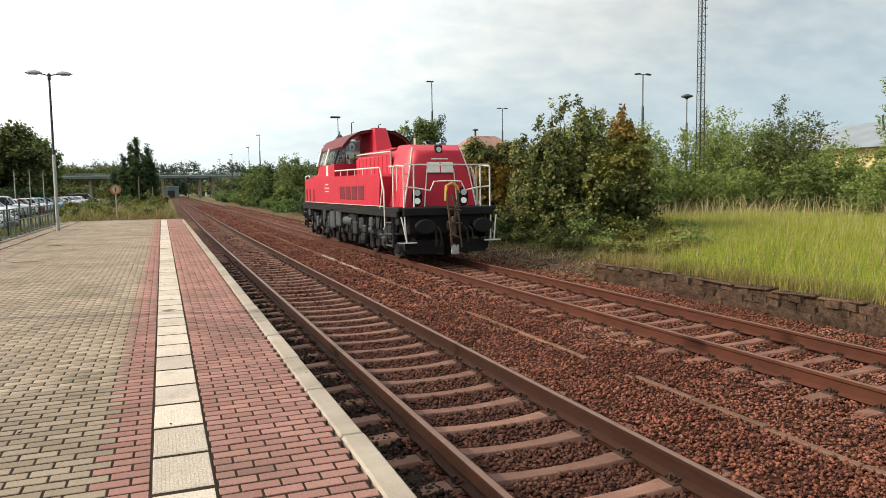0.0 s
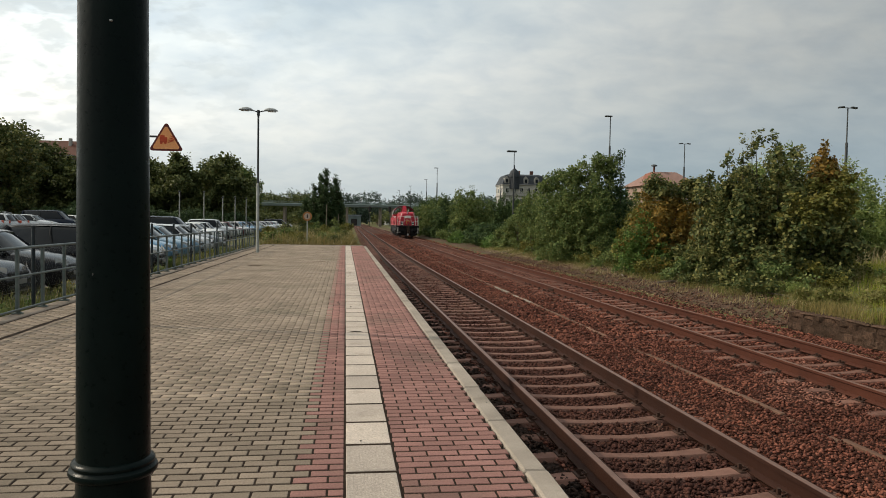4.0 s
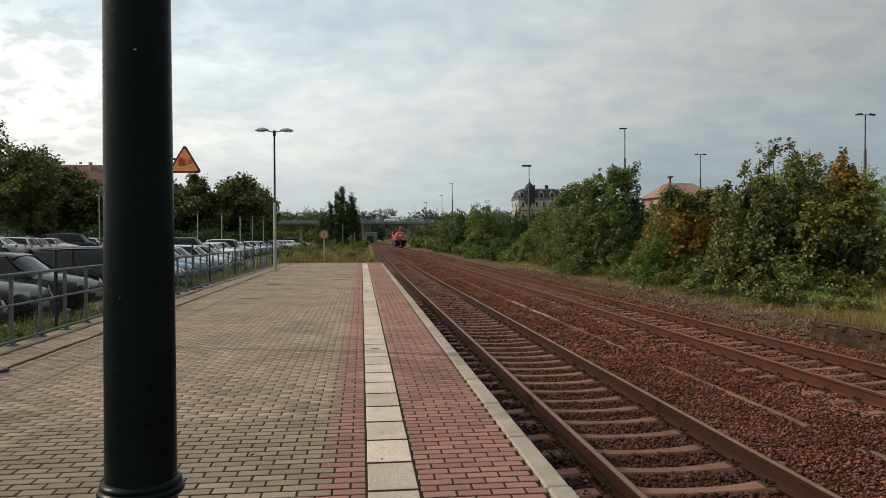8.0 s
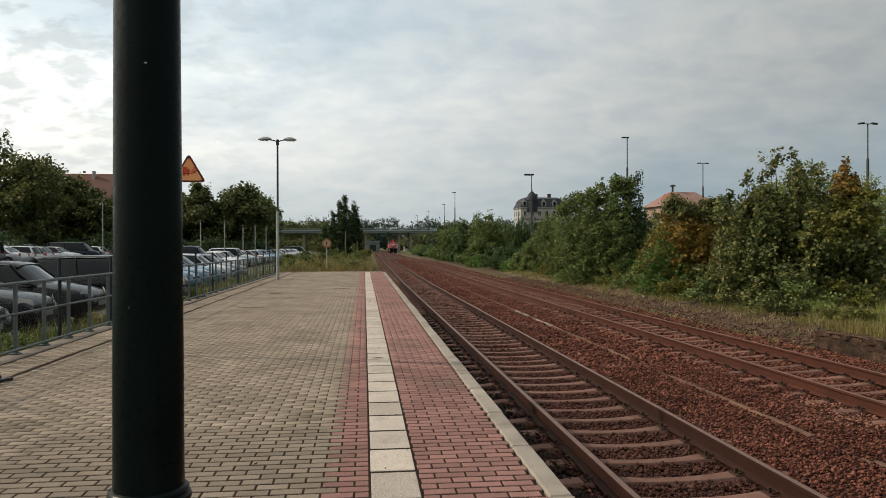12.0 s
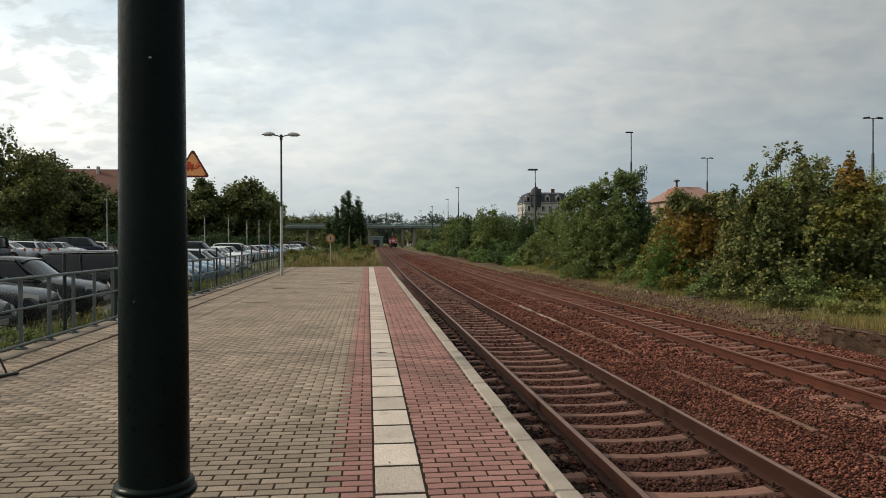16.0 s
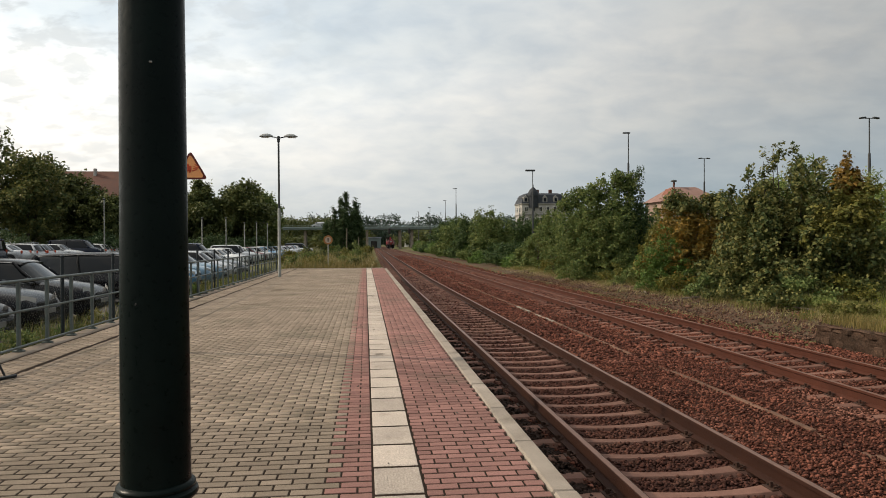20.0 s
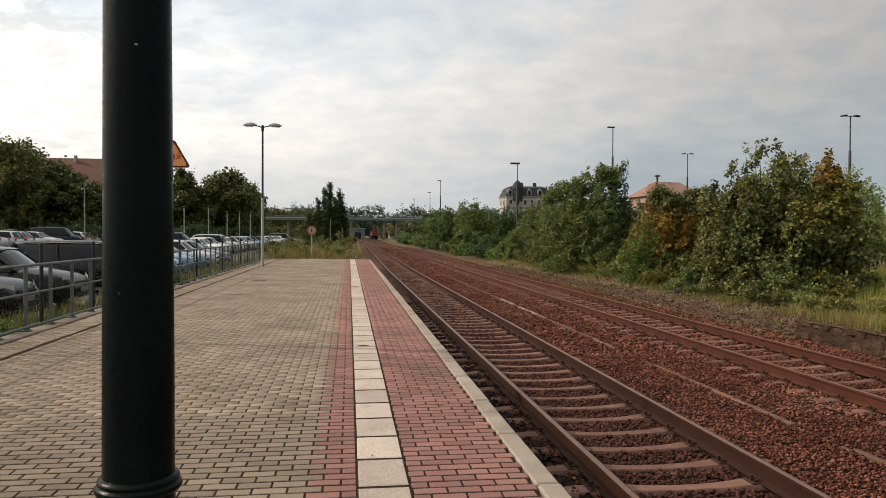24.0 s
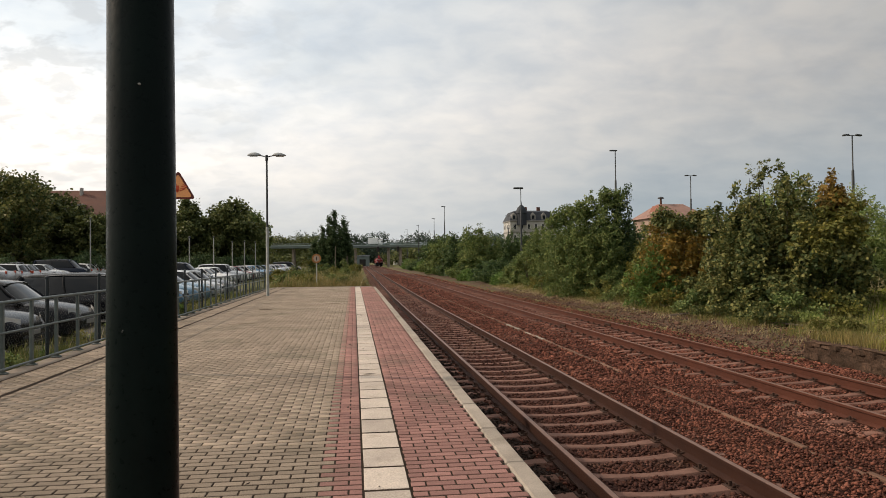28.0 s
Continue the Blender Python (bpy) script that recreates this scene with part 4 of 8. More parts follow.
for lvl, h in enumerate((0.15, 0.14, 0.14, 0.12)):
    y = 1.5 + rng.uniform(0, 0.3)
    while y < 14.85 - 0.15 * lvl * rng.random():
        w = rng.uniform(0.16, 0.42)
        o = part("block", rng.choice(blocks), None, wall)
        o.matrix_basis = pose(rng.uniform(0.07, 0.125), y + w / 2, z0 + h / 2 + rng.uniform(-0.012, 0.012), rng.uniform(-5, 5), rng.uniform(-5, 5), rng.uniform(-4, 4)) @ Matrix.Diagonal((1.0, w + 0.03, h * rng.uniform(1.05, 1.25), 1))
        y += w
    z0 += h
ny, nz = 150, 12
verts = []
for i in range(ny + 1):
    for j in range(nz + 1):
        yy, zz = 1.0 + 13.9 * i / ny, -0.86 + 0.60 * j / nz
        n3 = noise.noise((yy * 4.5, zz * 6.0, 2.2)) * 0.055 + noise.noise((yy * 13, zz * 15, 5.1)) * 0.03
        verts.append((-0.055 + n3 + 0.09 * (j / nz) ** 2, yy, zz + 0.03 * noise.noise((yy * 3.0, 0.5, 9.0)) * (j == nz)))
part("rough_face", Geo().add(verts, [(i * (nz + 1) + j, (i + 1) * (nz + 1) + j, (i + 1) * (nz + 1) + j + 1, i * (nz + 1) + j + 1) for i in range(ny) for j in range(nz)]), "old_stone", wall, "crumbling earth-filled stone face", 0)
part("backing", Geo().box((0.13, 5.4, -0.62), (0.2, 18.9, 0.68), 0.04), "old_stone", wall)
y = 1.0
while y < 14.4:
    w = rng.uniform(0.4, 1.1)
    if rng.random() < 0.85:
        part("coping", Geo().box((rng.uniform(0.06, 0.14), y + w / 2, -0.275 + rng.uniform(-0.02, 0.0)), (0.30, w - 0.02, 0.05), 0.022, Euler((rng.uniform(-0.06, 0.06), rng.uniform(-0.1, 0.1), rng.uniform(-0.1, 0.1))).to_matrix()), "old_stone", wall, "broken coping stone", 25)
    y += w

# ---------------- platform furniture ----------------
# cast iron canopy column beside the camera
col = thing("iron_column", (-0.482, 1.78, 0), "dark green painted cast iron column with a ring moulding", "column")
g = Geo().lathe([(0.0800, 0.9700), (0.0797, 0.9987), (0.0788, 1.2432), (0.0766, 1.5924), (0.0738, 2.1162), (0.0707, 2.9892), (0.0680, 4.2114)], n=48)
part("shaft", g, "green_iron", col)
g = Geo().lathe([(0.0790, 0.9360), (0.0880, 0.9380), (0.0945, 0.9430), (0.0968, 0.9495), (0.0950, 0.9560), (0.0895, 0.9600), (0.0880, 0.9625), (0.0900, 0.9660), (0.0905, 0.9700), (0.0880, 0.9745), (0.0825, 0.9775), (0.0780, 0.9800)], n=64)
part("ring", g, "green_iron", col)
g = Geo().lathe([(0.1193, 0.0000), (0.1193, 0.1000), (0.1060, 0.1300), (0.0936, 0.2000), (0.0883, 0.6321), (0.0820, 0.8800), (0.0800, 0.9500)], n=48)
part("pedestal", g, "green_iron", col)
g = Geo()
for k in range(6):
    a0 = k * math.pi / 3 - 1.95
    pts = [(0.0880 * math.cos(a0 + 0.42 * math.sin(u)), 0.0880 * math.sin(a0 + 0.42 * math.sin(u)), 0.68 + 0.14 * math.cos(u)) for u in np.linspace(-1.5, 1.5, 12)]
    g.tube(pts, 0.006, 6)
part("arch_relief", g, "green_iron", col)
g = Geo()
for a, z, s in ((-1.35, 1.96, 0.0026),):
    rr = float(np.interp(z, [1.0, 1.243, 1.592, 2.116], [0.0793, 0.0782, 0.0760, 0.0731]))
    g.box((rr * math.cos(a), rr * math.sin(a), z), (0.004 + s, 0.004 + s, s * 1.6), 0.001, Euler((0, 0, a)).to_matrix())
part("paint_chip", g, "mast_pale", col, "pale chip in the paint")
part("scratch", Geo().box((0.0772 * math.cos(-1.85), 0.0772 * math.sin(-1.85), 1.405), (0.0035, 0.003, 0.0085), 0.001, Euler((0.3, 0.5, -0.28)).to_matrix()), "mast", col, "grey scratch in the paint")


def street_lamp(at, h, label, turn=0):
    lamp = thing("platform_lamp", at, label, "street lamp", "platform lamps", turn=turn)
    part("pole", Geo().lathe([(0.075, 0), (0.075, 0.03), (0.07, 0.05), (0.068, 3.1), (0.062, 3.16), (0.05, 3.2)], n=16), "galvanised", lamp)
    part("upper_pole", Geo().lathe([(0.048, 3.18), (0.042, h - 0.1), (0.042, h)], n=12), "mast", lamp)
    part("collar", Geo().lathe([(0.06, h - 0.22), (0.065, h - 0.2), (0.065, h + 0.02), (0.04, h + 0.05)], n=12), "mast", lamp)
    part("access_door", Geo().box((0, -0.071, 0.9), (0.07, 0.01, 0.35), 0.004), "galvanised", lamp)
    for s in (-1, 1):
        part("arm", Geo().tube([(0, 0, h - 0.06), (s * 0.18, 0, h + 0.0), (s * 0.4, 0, h + 0.03)], 0.025, 8), "mast", lamp)
        g = Geo()
        loops = []
        for x, w, t, b in ((0.26, 0.05, 0.03, -0.02), (0.34, 0.11, 0.085, -0.04), (0.5, 0.14, 0.13, -0.045), (0.68, 0.135, 0.115, -0.045), (0.82, 0.1, 0.05, -0.035), (0.88, 0.05, 0.0, -0.02)):
            loops.append([(s * x, w * math.cos(u), h + 0.04 + (t if math.sin(u) > 0 else -b) * math.sin(u)) for u in np.linspace(0, 2 * math.pi, 13)[:-1]])
        g.loft(loops)
        head = part("lamp_head", g, "lamp_shell", lamp)
        part("diffuser", Geo().box((s * 0.6, 0, h - 0.012), (0.36, 0.19, 0.02), 0.008), "sign_white", head, "pale plastic lamp diffuser")
    return lamp


street_lamp((-2.89, 10.72, 0), 6.5, "grey steel platform lamp with two heads carrying a warning sign")
street_lamp((-3.97, 34.3, 0), 6.50, "grey steel platform lamp with two heads near the platform end", 2)

# yellow triangle sign on a bracket at the near lamp
sg = thing("warning_sign", (-2.465, 10.684, 2.473), "orange-yellow triangular warning sign with dark red rim on a bracket", "sign")


def tri_plate(side, t, y):
    h = side * 0.866
    r = side * 0.06
    pts = []
    for cx, cz, a0 in ((0, h - r * 2, 30), (-side / 2 + r * 1.73, r, 150), (side / 2 - r * 1.73, r, 270)):
        for k in range(5):
            a = radians(a0 + k * 30)
            pts.append((cx + r * math.cos(a), cz + r * math.sin(a)))
    return Geo().prism([(p, q) for p, q in pts], "y", y, y + t)


part("border_plate", tri_plate(0.478, 0.012, 0), "sign_rim", sg)
face = tri_plate(0.388, 0.004, -0.0045)
face.v = [(x, y, z + 0.026) for x, y, z in face.v]
part("yellow_face", face, "sign_yellow", sg)
pic = Geo()
pic.box((-0.035, -0.007, 0.155), (0.1, 0.006, 0.075), 0.004).box((-0.05, -0.007, 0.205), (0.06, 0.006, 0.03), 0.003)
pic.cyl((-0.065, -0.006, 0.112), (-0.065, -0.01, 0.112), 0.018, n=12).cyl((-0.01, -0.006, 0.112), (-0.01, -0.01, 0.112), 0.018, n=12)
part("pictogram_vehicle", pic, "sign_red", sg, "small red vehicle pictogram")
for k in range(4):
    a = radians(18 + k * 16)
    pic = Geo().box((0.055 + 0.012 * k, -0.007, 0.13 + 0.022 * k), (0.07, 0.006, 0.012), 0.002, Euler((0, a - 0.6, 0)).to_matrix())
    part("pictogram_stroke", pic, "sign_red", sg, "small red stroke")
part("bracket", Geo().tube([(-0.44, 0.03, 0.2), (0.1, 0.03, 0.2)], 0.014, 8), "mast", sg)
part("bracket_clamp", Geo().lathe([(0.085, 0.14), (0.085, 0.28)], (-0.44, 0.04, 0), n=16), "galvanised", sg)

# round sign in the weeds past the platform end
rs = thing("round_sign", (-2.42, 48.0, -0.52), "round orange and white sign on a pale post among weeds", "sign")
part("post", Geo().cyl((0, 0.03, 0), (0, 0.03, 2.62), 0.035, n=10), "mast_pale", rs)
disc = part("disc", Geo().lathe([(0.30, -0.008), (0.30, 0.008)], n=28), "sign_orange", rs)
disc.matrix_basis = pose(0, -0.02, 2.3, 90, 0, 0)
disc = part("white_field", Geo().lathe([(0.20, -0.004), (0.20, 0.004)], n=28), "sign_faded", rs)
disc.matrix_basis = pose(0, -0.034, 2.3, 90, 0, 0)
part("bar", Geo().box((0, -0.042, 2.30), (0.07, 0.006, 0.24), 0.002), "sign_black", rs)

# railing along the car park
rail = thing("platform_railing", (FENCE_X, 0, 0), "grey-green steel railing along the edge of the car park", "railing")
post = Geo().box((0, 0, 0.52), (0.045, 0.06, 1.0), 0.006).box((0, 0, 0.03), (0.14, 0.11, 0.02), 0.004)
post.tube([(0.0, 0.0, 0.05), (0.06, 0, 0.035)], 0.02, 6)
pm = post.mesh("post")
pm.materials.append(M["fence_paint"])
k = 0
while -4.05 + 0.935 * k < 41.5:
    part("post", pm, None, rail).location = (0, -4.05 + 0.935 * k, 0)
    k += 1
for nm, z, r_ in (("top_rail", 1.03, 0.024), ("middle_rail", 0.60, 0.018), ("bottom_rail", 0.09, 0.018)):
    part(nm, Geo().cyl((0.03 if nm != "top_rail" else 0, -4.2, z), (0.03 if nm != "top_rail" else 0, 41.2, z), r_, n=10), "fence_paint", rail)
# chain link fence behind it
fence = thing("chain_link_fence", (-5.08, 0, LOT_Z), "low chain link fence with dark steel posts", "fence")
pm = Geo().lathe([(0.03, 0), (0.03, 1.58), (0.034, 1.585), (0.034, 1.61), (0.012, 1.625)], n=12).mesh("post")
pm.materials.append(M["dark_post"])
for k in range(20):
    part("post", pm, None, fence).location = (0, -4.5 + 2.475 * k, 0)
for nm, z in (("top_wire", 1.22), ("bottom_wire", 0.3)):
    part(nm, Geo().cyl((0, -4.5, z), (0, 42.5, z), 0.004, n=5), "dark_post", fence)
wires = []
for s in (-1, 1):
    y0 = 4.0
    while y0 < 22:
        wires.append(((0.0, y0, 0.3), (0.004 * s, y0 + s * 0.92, 1.22)))
        y0 += 0.085
A = []
for p, q in wires:
    d = 0.0009
    A.append([(p[0], p[1] - d, p[2]), (p[0], p[1] + d, p[2]), (q[0], q[1] + d, q[2]), (q[0], q[1] - d, q[2])])
A = np.array(A)
me = quick_mesh("wire_mesh", A.reshape(-1, 3), np.arange(len(A) * 4).reshape(-1, 4))
tagged(part("wire_mesh", me, "galvanised", fence), "thin diagonal wires", kind="stuff")

# small steel stand by the railing
st = thing("steel_stand", (-4.15, 8.75, 0), "small rusty steel stand with slanted legs on a foot plate", "stand")
part("foot", Geo().box((0, 0, 0.02), (0.05, 0.40, 0.03), 0.008, Euler((0, 0, -0.5)).to_matrix()), "dark_metal", st)
for dx in (-0.07, 0.05):
    part("leg", Geo().tube([(dx, 0.05 * dx, 0.05), (dx - 0.17, -0.1, 0.55), (dx - 0.2, -0.12, 0.75)], 0.012, 6), "dark_metal", st)

# ---------------- masts ----------------


def flood_mast(at, h, heads, label, r=0.11, mat="mast"):
    m = thing("flood_light_mast", at, label, "lamp mast", "yard light masts")
    part("pole", Geo().lathe([(r * 1.15, 0), (r, h * 0.3), (r * 0.75, h * 0.75), (r * 0.4, h * 0.76), (r * 0.36, h)], n=10), mat, m)
    if heads == "two":
        part("crossarm", Geo().box((0, 0, h), (1.0, 0.06, 0.06), 0.01), mat, m)
        for s in (-1, 1):
            part("lamp_head", Geo().box((s * 0.55, 0, h + 0.03), (0.5, 0.26, 0.13), 0.04, Euler((0, s * 0.12, 0)).to_matrix()), mat, m)
    elif heads == "one":
        part("lamp_head", Geo().box((-0.25, 0, h + 0.02), (0.95, 0.35, 0.16), 0.04), mat, m)
    else:
        part("lamp_head", Geo().lathe([(0.05, h - 0.3), (0.12, h - 0.22), (0.42, h - 0.12), (0.40, h - 0.05), (0.15, h + 0.06)], n=16), mat, m)
    return m


flood_mast((38.7, 52, 0), 10.95, "two", "tall dark lamp mast with two heads behind the shrubs", 0.13)
flood_mast((35.2, 42.2, 0), 7.9, "hat", "dark lamp post with a round hat shade", 0.09)
flood_mast((43.9, 90, 0), 12.3, "two", "tall dark lamp mast with two heads behind the shrubs", 0.14)
flood_mast((33.7, 90, 0), 15.5, "one", "tall dark lamp mast with one flat head", 0.17)
flood_mast((16.45, 70, -0.3), 8.9, "one", "tall dark lamp mast with one flat head", 0.10)
for x, y in ((20.9, 166), (23.7, 213), (22.6, 253), (21.3, 290)):
    flood_mast((x, y, 0), 14.0, "one", "distant lamp mast with one flat head", 0.16)
flood_mast((40.0, 185, 0), 13.0, "two", "distant lamp mast with two heads", 0.16)
for x, y, h in ((-13.5, 62, 3.95), (-12.3, 66, 4.1), (-12.0, 74, 3.9), (-11.4, 78, 4.05), (-10.8, 82, 4.05), (-20.6, 60, 5.4), (-31.2, 65.0, 7.0)):
    m = thing("car_park_lamp", (x, y, LOT_Z), "thin pale lamp post among the parked cars", "lamp post", "car park lamps")
    part("pole", Geo().lathe([(0.055, 0), (0.05, 1.0), (0.04, h)], n=8), "mast_pale", m)
    part("lamp_head", Geo().lathe([(0.04, h - 0.05), (0.10, h - 0.01), (0.10, h + 0.04), (0.03, h + 0.08)], n=10), "mast", m)

# lattice radio mast
lat = thing("lattice_mast", (26.2, 30.3, 0.1), "slender grey steel lattice mast rising from the reeds", "mast")
for s in (-1, 1):
    for q in (-1, 1):
        part("leg", Geo().tube([(s * 0.15, q * 0.15, 0), (s * 0.14, q * 0.14, 3.0), (s * 0.11, q * 0.11, 14.5)], 0.024, 6), "mast", lat)
g, g2 = Geo(), Geo()
z = 0.35
while z < 14.4:
    w = float(np.interp(z, [0, 3, 14.5], [0.15, 0.14, 0.11]))
    tgt = g if z < 3.1 else g2
    for a, b in (((-w, -w), (w, -w)), ((w, -w), (w, w)), ((w, w), (-w, w)), ((-w, w), (-w, -w))):
        tgt.cyl((*a, z), (*b, z), 0.017 if z < 3.1 else 0.010, n=5)
        if z > 3.0:
            tgt.cyl((*a, z), (*b, z + 0.42), 0.007, n=5)
    z += 0.42
part("rung", g, "galvanised", lat)
part("bracing", g2, "mast", lat)
for k, z in enumerate((9.6, 10.0, 10.4, 10.8)):
    part("aerial", Geo().tube([(0.11, 0, z), (0.34, 0, z), (0.34, 0, z + 0.1)], 0.012, 5), "mast", lat)

# ---------------- foliage ----------------


def leaf_cloud(name, blobs, count, size, mat, parent, seed, per=14, shell=0.45, hang=0.0, z_floor=0.02, label="", sub=6, wide=(0.3, 0.48), shingle=0.0, lobed=False):
    """A crown of folded leaves gathered on twigs round the surface of several lumps."""
    q = np.random.RandomState(seed)
    B = np.array(blobs, float)
    if sub:
        # each lump carries smaller lumps, so that the crown has folds and gaps
        d0 = q.normal(size=(len(B), sub, 3)) + np.array([0, 0, 0.25])
        d0 /= np.linalg.norm(d0, axis=2)[..., None]
        c0 = B[:, None, :3] + d0 * B[:, None, 3:] * q.uniform(0.55, 0.85, (len(B), sub, 1))
        r0 = B[:, None, 3:] * q.uniform(0.32, 0.55, (len(B), sub, 1))
        B = np.concatenate([np.concatenate([c0, r0], 2).reshape(-1, 6), np.concatenate([B[:, :3], B[:, 3:] * 0.72], 1)])
    area = (B[:, 3] * B[:, 4] + B[:, 4] * B[:, 5] + B[:, 3] * B[:, 5])
    nt = max(8, count // per)
    which = q.choice(len(B), nt, p=area / area.sum())
    d = q.normal(size=(nt, 3))
    d /= np.linalg.norm(d, axis=1)[:, None]
    rad = shell + (1.0 - shell) * q.uniform(0, 1, nt) ** 0.6
    C = B[which, :3] + d * B[which, 3:] * rad[:, None]
    tip = d * np.array([0.5, 0.5, 0.25]) + q.normal(size=(nt, 3)) * 0.3 + np.array([0, 0, 0.3 - hang])
    k = nt * per
    s = np.repeat(np.arange(nt), per)
    along = q.uniform(-0.5, 1.0, k)[:, None]
    P = C[s] + tip[s] * along * size * 2.0 + q.normal(size=(k, 3)).clip(-1.6, 1.6) * size * 0.6
    P[:, 2] = np.maximum(P[:, 2], z_floor + q.uniform(0, 0.15, k))
    nrm = q.normal(size=(k, 3)) * (0.8 - 0.4 * shingle) + d[s] * (0.5 + 0.5 * shingle) + np.array([0, 0, 0.7])
    nrm /= np.linalg.norm(nrm, axis=1)[:, None]
    ax = q.normal(size=(k, 3)) * (1 - 0.5 * shingle) + tip[s] * 0.8 + np.array([0, 0, -hang - 0.9 * shingle])
    ax -= nrm * (ax * nrm).sum(1)[:, None]
    ax /= np.linalg.norm(ax, axis=1)[:, None] + 1e-9
    wd = np.cross(nrm, ax)
    L = size * q.uniform(0.6, 1.25, k)[:, None]
    W = L * q.uniform(*wide, k)[:, None]
    V = np.stack([P - ax * L * 0.5, P + wd * W + nrm * L * 0.10, P + ax * L * 0.5 - nrm * L * 0.12, P - wd * W + nrm * L * 0.10], 1)
    if lobed:
        # maple leaf outline: two side lobes and a long tip, folded along the middle
        out = ((-0.5, 0.0, 0.0), (-0.42, 0.62, 0.06), (-0.05, 0.50, 0.05), (0.10, 1.0, 0.12), (0.22, 0.42, 0.03), (0.55, 0.0, -0.12), (0.22, -0.42, 0.03), (0.10, -1.0, 0.12), (-0.05, -0.50, 0.05), (-0.42, -0.62, 0.06))
        V = np.stack([P + ax * L * a + wd * W * b + nrm * L * c for a, b, c in out], 1)
    n = V.shape[1]
    me = quick_mesh(name, V.reshape(-1, 3), np.arange(n * k).reshape(-1, n))
    return part(name, me, mat, parent, label)


def dome(seed, w, d, h, n, lean=0.0, base=0.12):
    """Lumps filling a bush-shaped dome of that width, depth and height."""
    rng = random.Random(seed)
    out = []
    for k in range(n):
        f = (k + 0.5) / n
        a = k * 2.4 + rng.uniform(-0.4, 0.4)
        z = h * (base + (0.80 - base) * rng.uniform(0.0, 1.0) ** 0.8)
        shrink = math.sqrt(max(0.05, 1 - (z / h) ** 2.2))
        rr = math.sqrt(f) * shrink
        s = rng.uniform(0.75, 1.2) * (0.55 + 0.45 * shrink)
        out.append((rr * math.cos(a) * w * 0.40 + lean * z, rr * math.sin(a) * d * 0.40, z, w * 0.17 * s, d * 0.17 * s, h * 0.15 * s))
    out.append((lean * h * 0.8, 0, h * 0.82, w * 0.12, d * 0.12, h * 0.16))
    return out


def columns(seed, w, d, h, n, spires=(), base=0.05):
    """Lumps stacked on upright stems side by side, narrow at their tips. spires: (x, y, height, tip radius) of stems that stand out."""
    rng = random.Random(seed)
    stems = [(*p, 0.5) for p in spires]
    for k in range(n):
        f, a = math.sqrt((k + 0.5) / n), k * 2.4 + rng.uniform(-0.3, 0.3)
        stems.append((f * math.cos(a) * w * 0.42, f * math.sin(a) * d * 0.42, h * (1.0 - 0.32 * f * f) * rng.uniform(0.8, 1.0), 0.16, rng.uniform(0.42, 0.6)))
    out = []
    for x, y, top, tip, r in stems:
        m = max(4, int(top / 0.55))
        for j in range(m):
            f = (j + 0.5) / m
            rr = (tip + (r - tip) * min(1.0, (1 - f) * 2.2)) * rng.uniform(0.8, 1.2) * (0.8 if f < base else 1)
            spread = 1 - 0.12 * f
            out.append((x * spread + rng.uniform(-0.12, 0.12), y * spread + rng.uniform(-0.12, 0.12), top * f, rr, rr, top / m * 0.75))
    return out


def limbs(blobs, seed, r, owner, most=5):
    """Separate bent stems from the foot of the bush into its lumps."""
    rng = random.Random(seed)
    for b in sorted(blobs, key=lambda b: -b[2])[:: max(1, len(blobs) // most)][:most]:
        fx, fy = rng.uniform(-0.3, 0.3), rng.uniform(-0.3, 0.3)
        m = (fx * 0.6 + b[0] * 0.45, fy * 0.6 + b[1] * 0.45, b[2] * 0.55)
        g = Geo().tube([(fx, fy, -0.15), (fx * 0.9 + b[0] * 0.1, fy * 0.9 + b[1] * 0.1, b[2] * 0.22), m, (b[0], b[1], b[2] + b[5] * 0.2)], [r, r * 0.8, r * 0.5, r * 0.15], 6)
        part("stem", g, "bark", owner)


def shrub(name, at, label, category, seed, w, d, h, n, count, size, mat, hang=0.0, lean=0.0, extra=None, per=14, group="trackside shrubs", stems=0.045, base=0.06, upright=None, **leaf):
    x, y = at
    o = thing(name, (x, y, ground_height(x, y) - 0.03), label, category, group)
    blobs = dome(seed, w, d, h, n, lean, base) if upright is None else columns(seed, w, d, h, n, upright)
    limbs(blobs, seed, stems, o, 5 if y < 60 else 1)
    leaf_cloud("crown", blobs, count, size, mat, o, seed, per, hang=hang, shell=0.35, **leaf)
    if extra:
        bl, cnt, mt, lab = extra
        leaf_cloud("coloured_leaves", bl, cnt, size, mt, o, seed + 1, per, label=lab, **leaf)
    return o


# big shrub with large leaves beside the second track
SPIRES = [(-1.95, 1.09, 3.75, 0.12), (-1.38, 0.79, 4.6, 0.14), (-0.86, 0.51, 4.75, 0.13), (-0.6, 0.35, 5.1, 0.08), (0.11, -0.08, 4.9, 0.18), (0.77, -0.51, 4.65, 0.15), (1.73, -1.19, 3.4, 0.16), (0.4, 0.5, 4.5, 0.16), (-0.2, -0.9, 4.3, 0.18), (1.2, 0.3, 4.3, 0.16), (-1.5, -0.6, 3.9, 0.16)]
MAPLE = dict(lobed=True, shingle=0.6, wide=(0.40, 0.54))
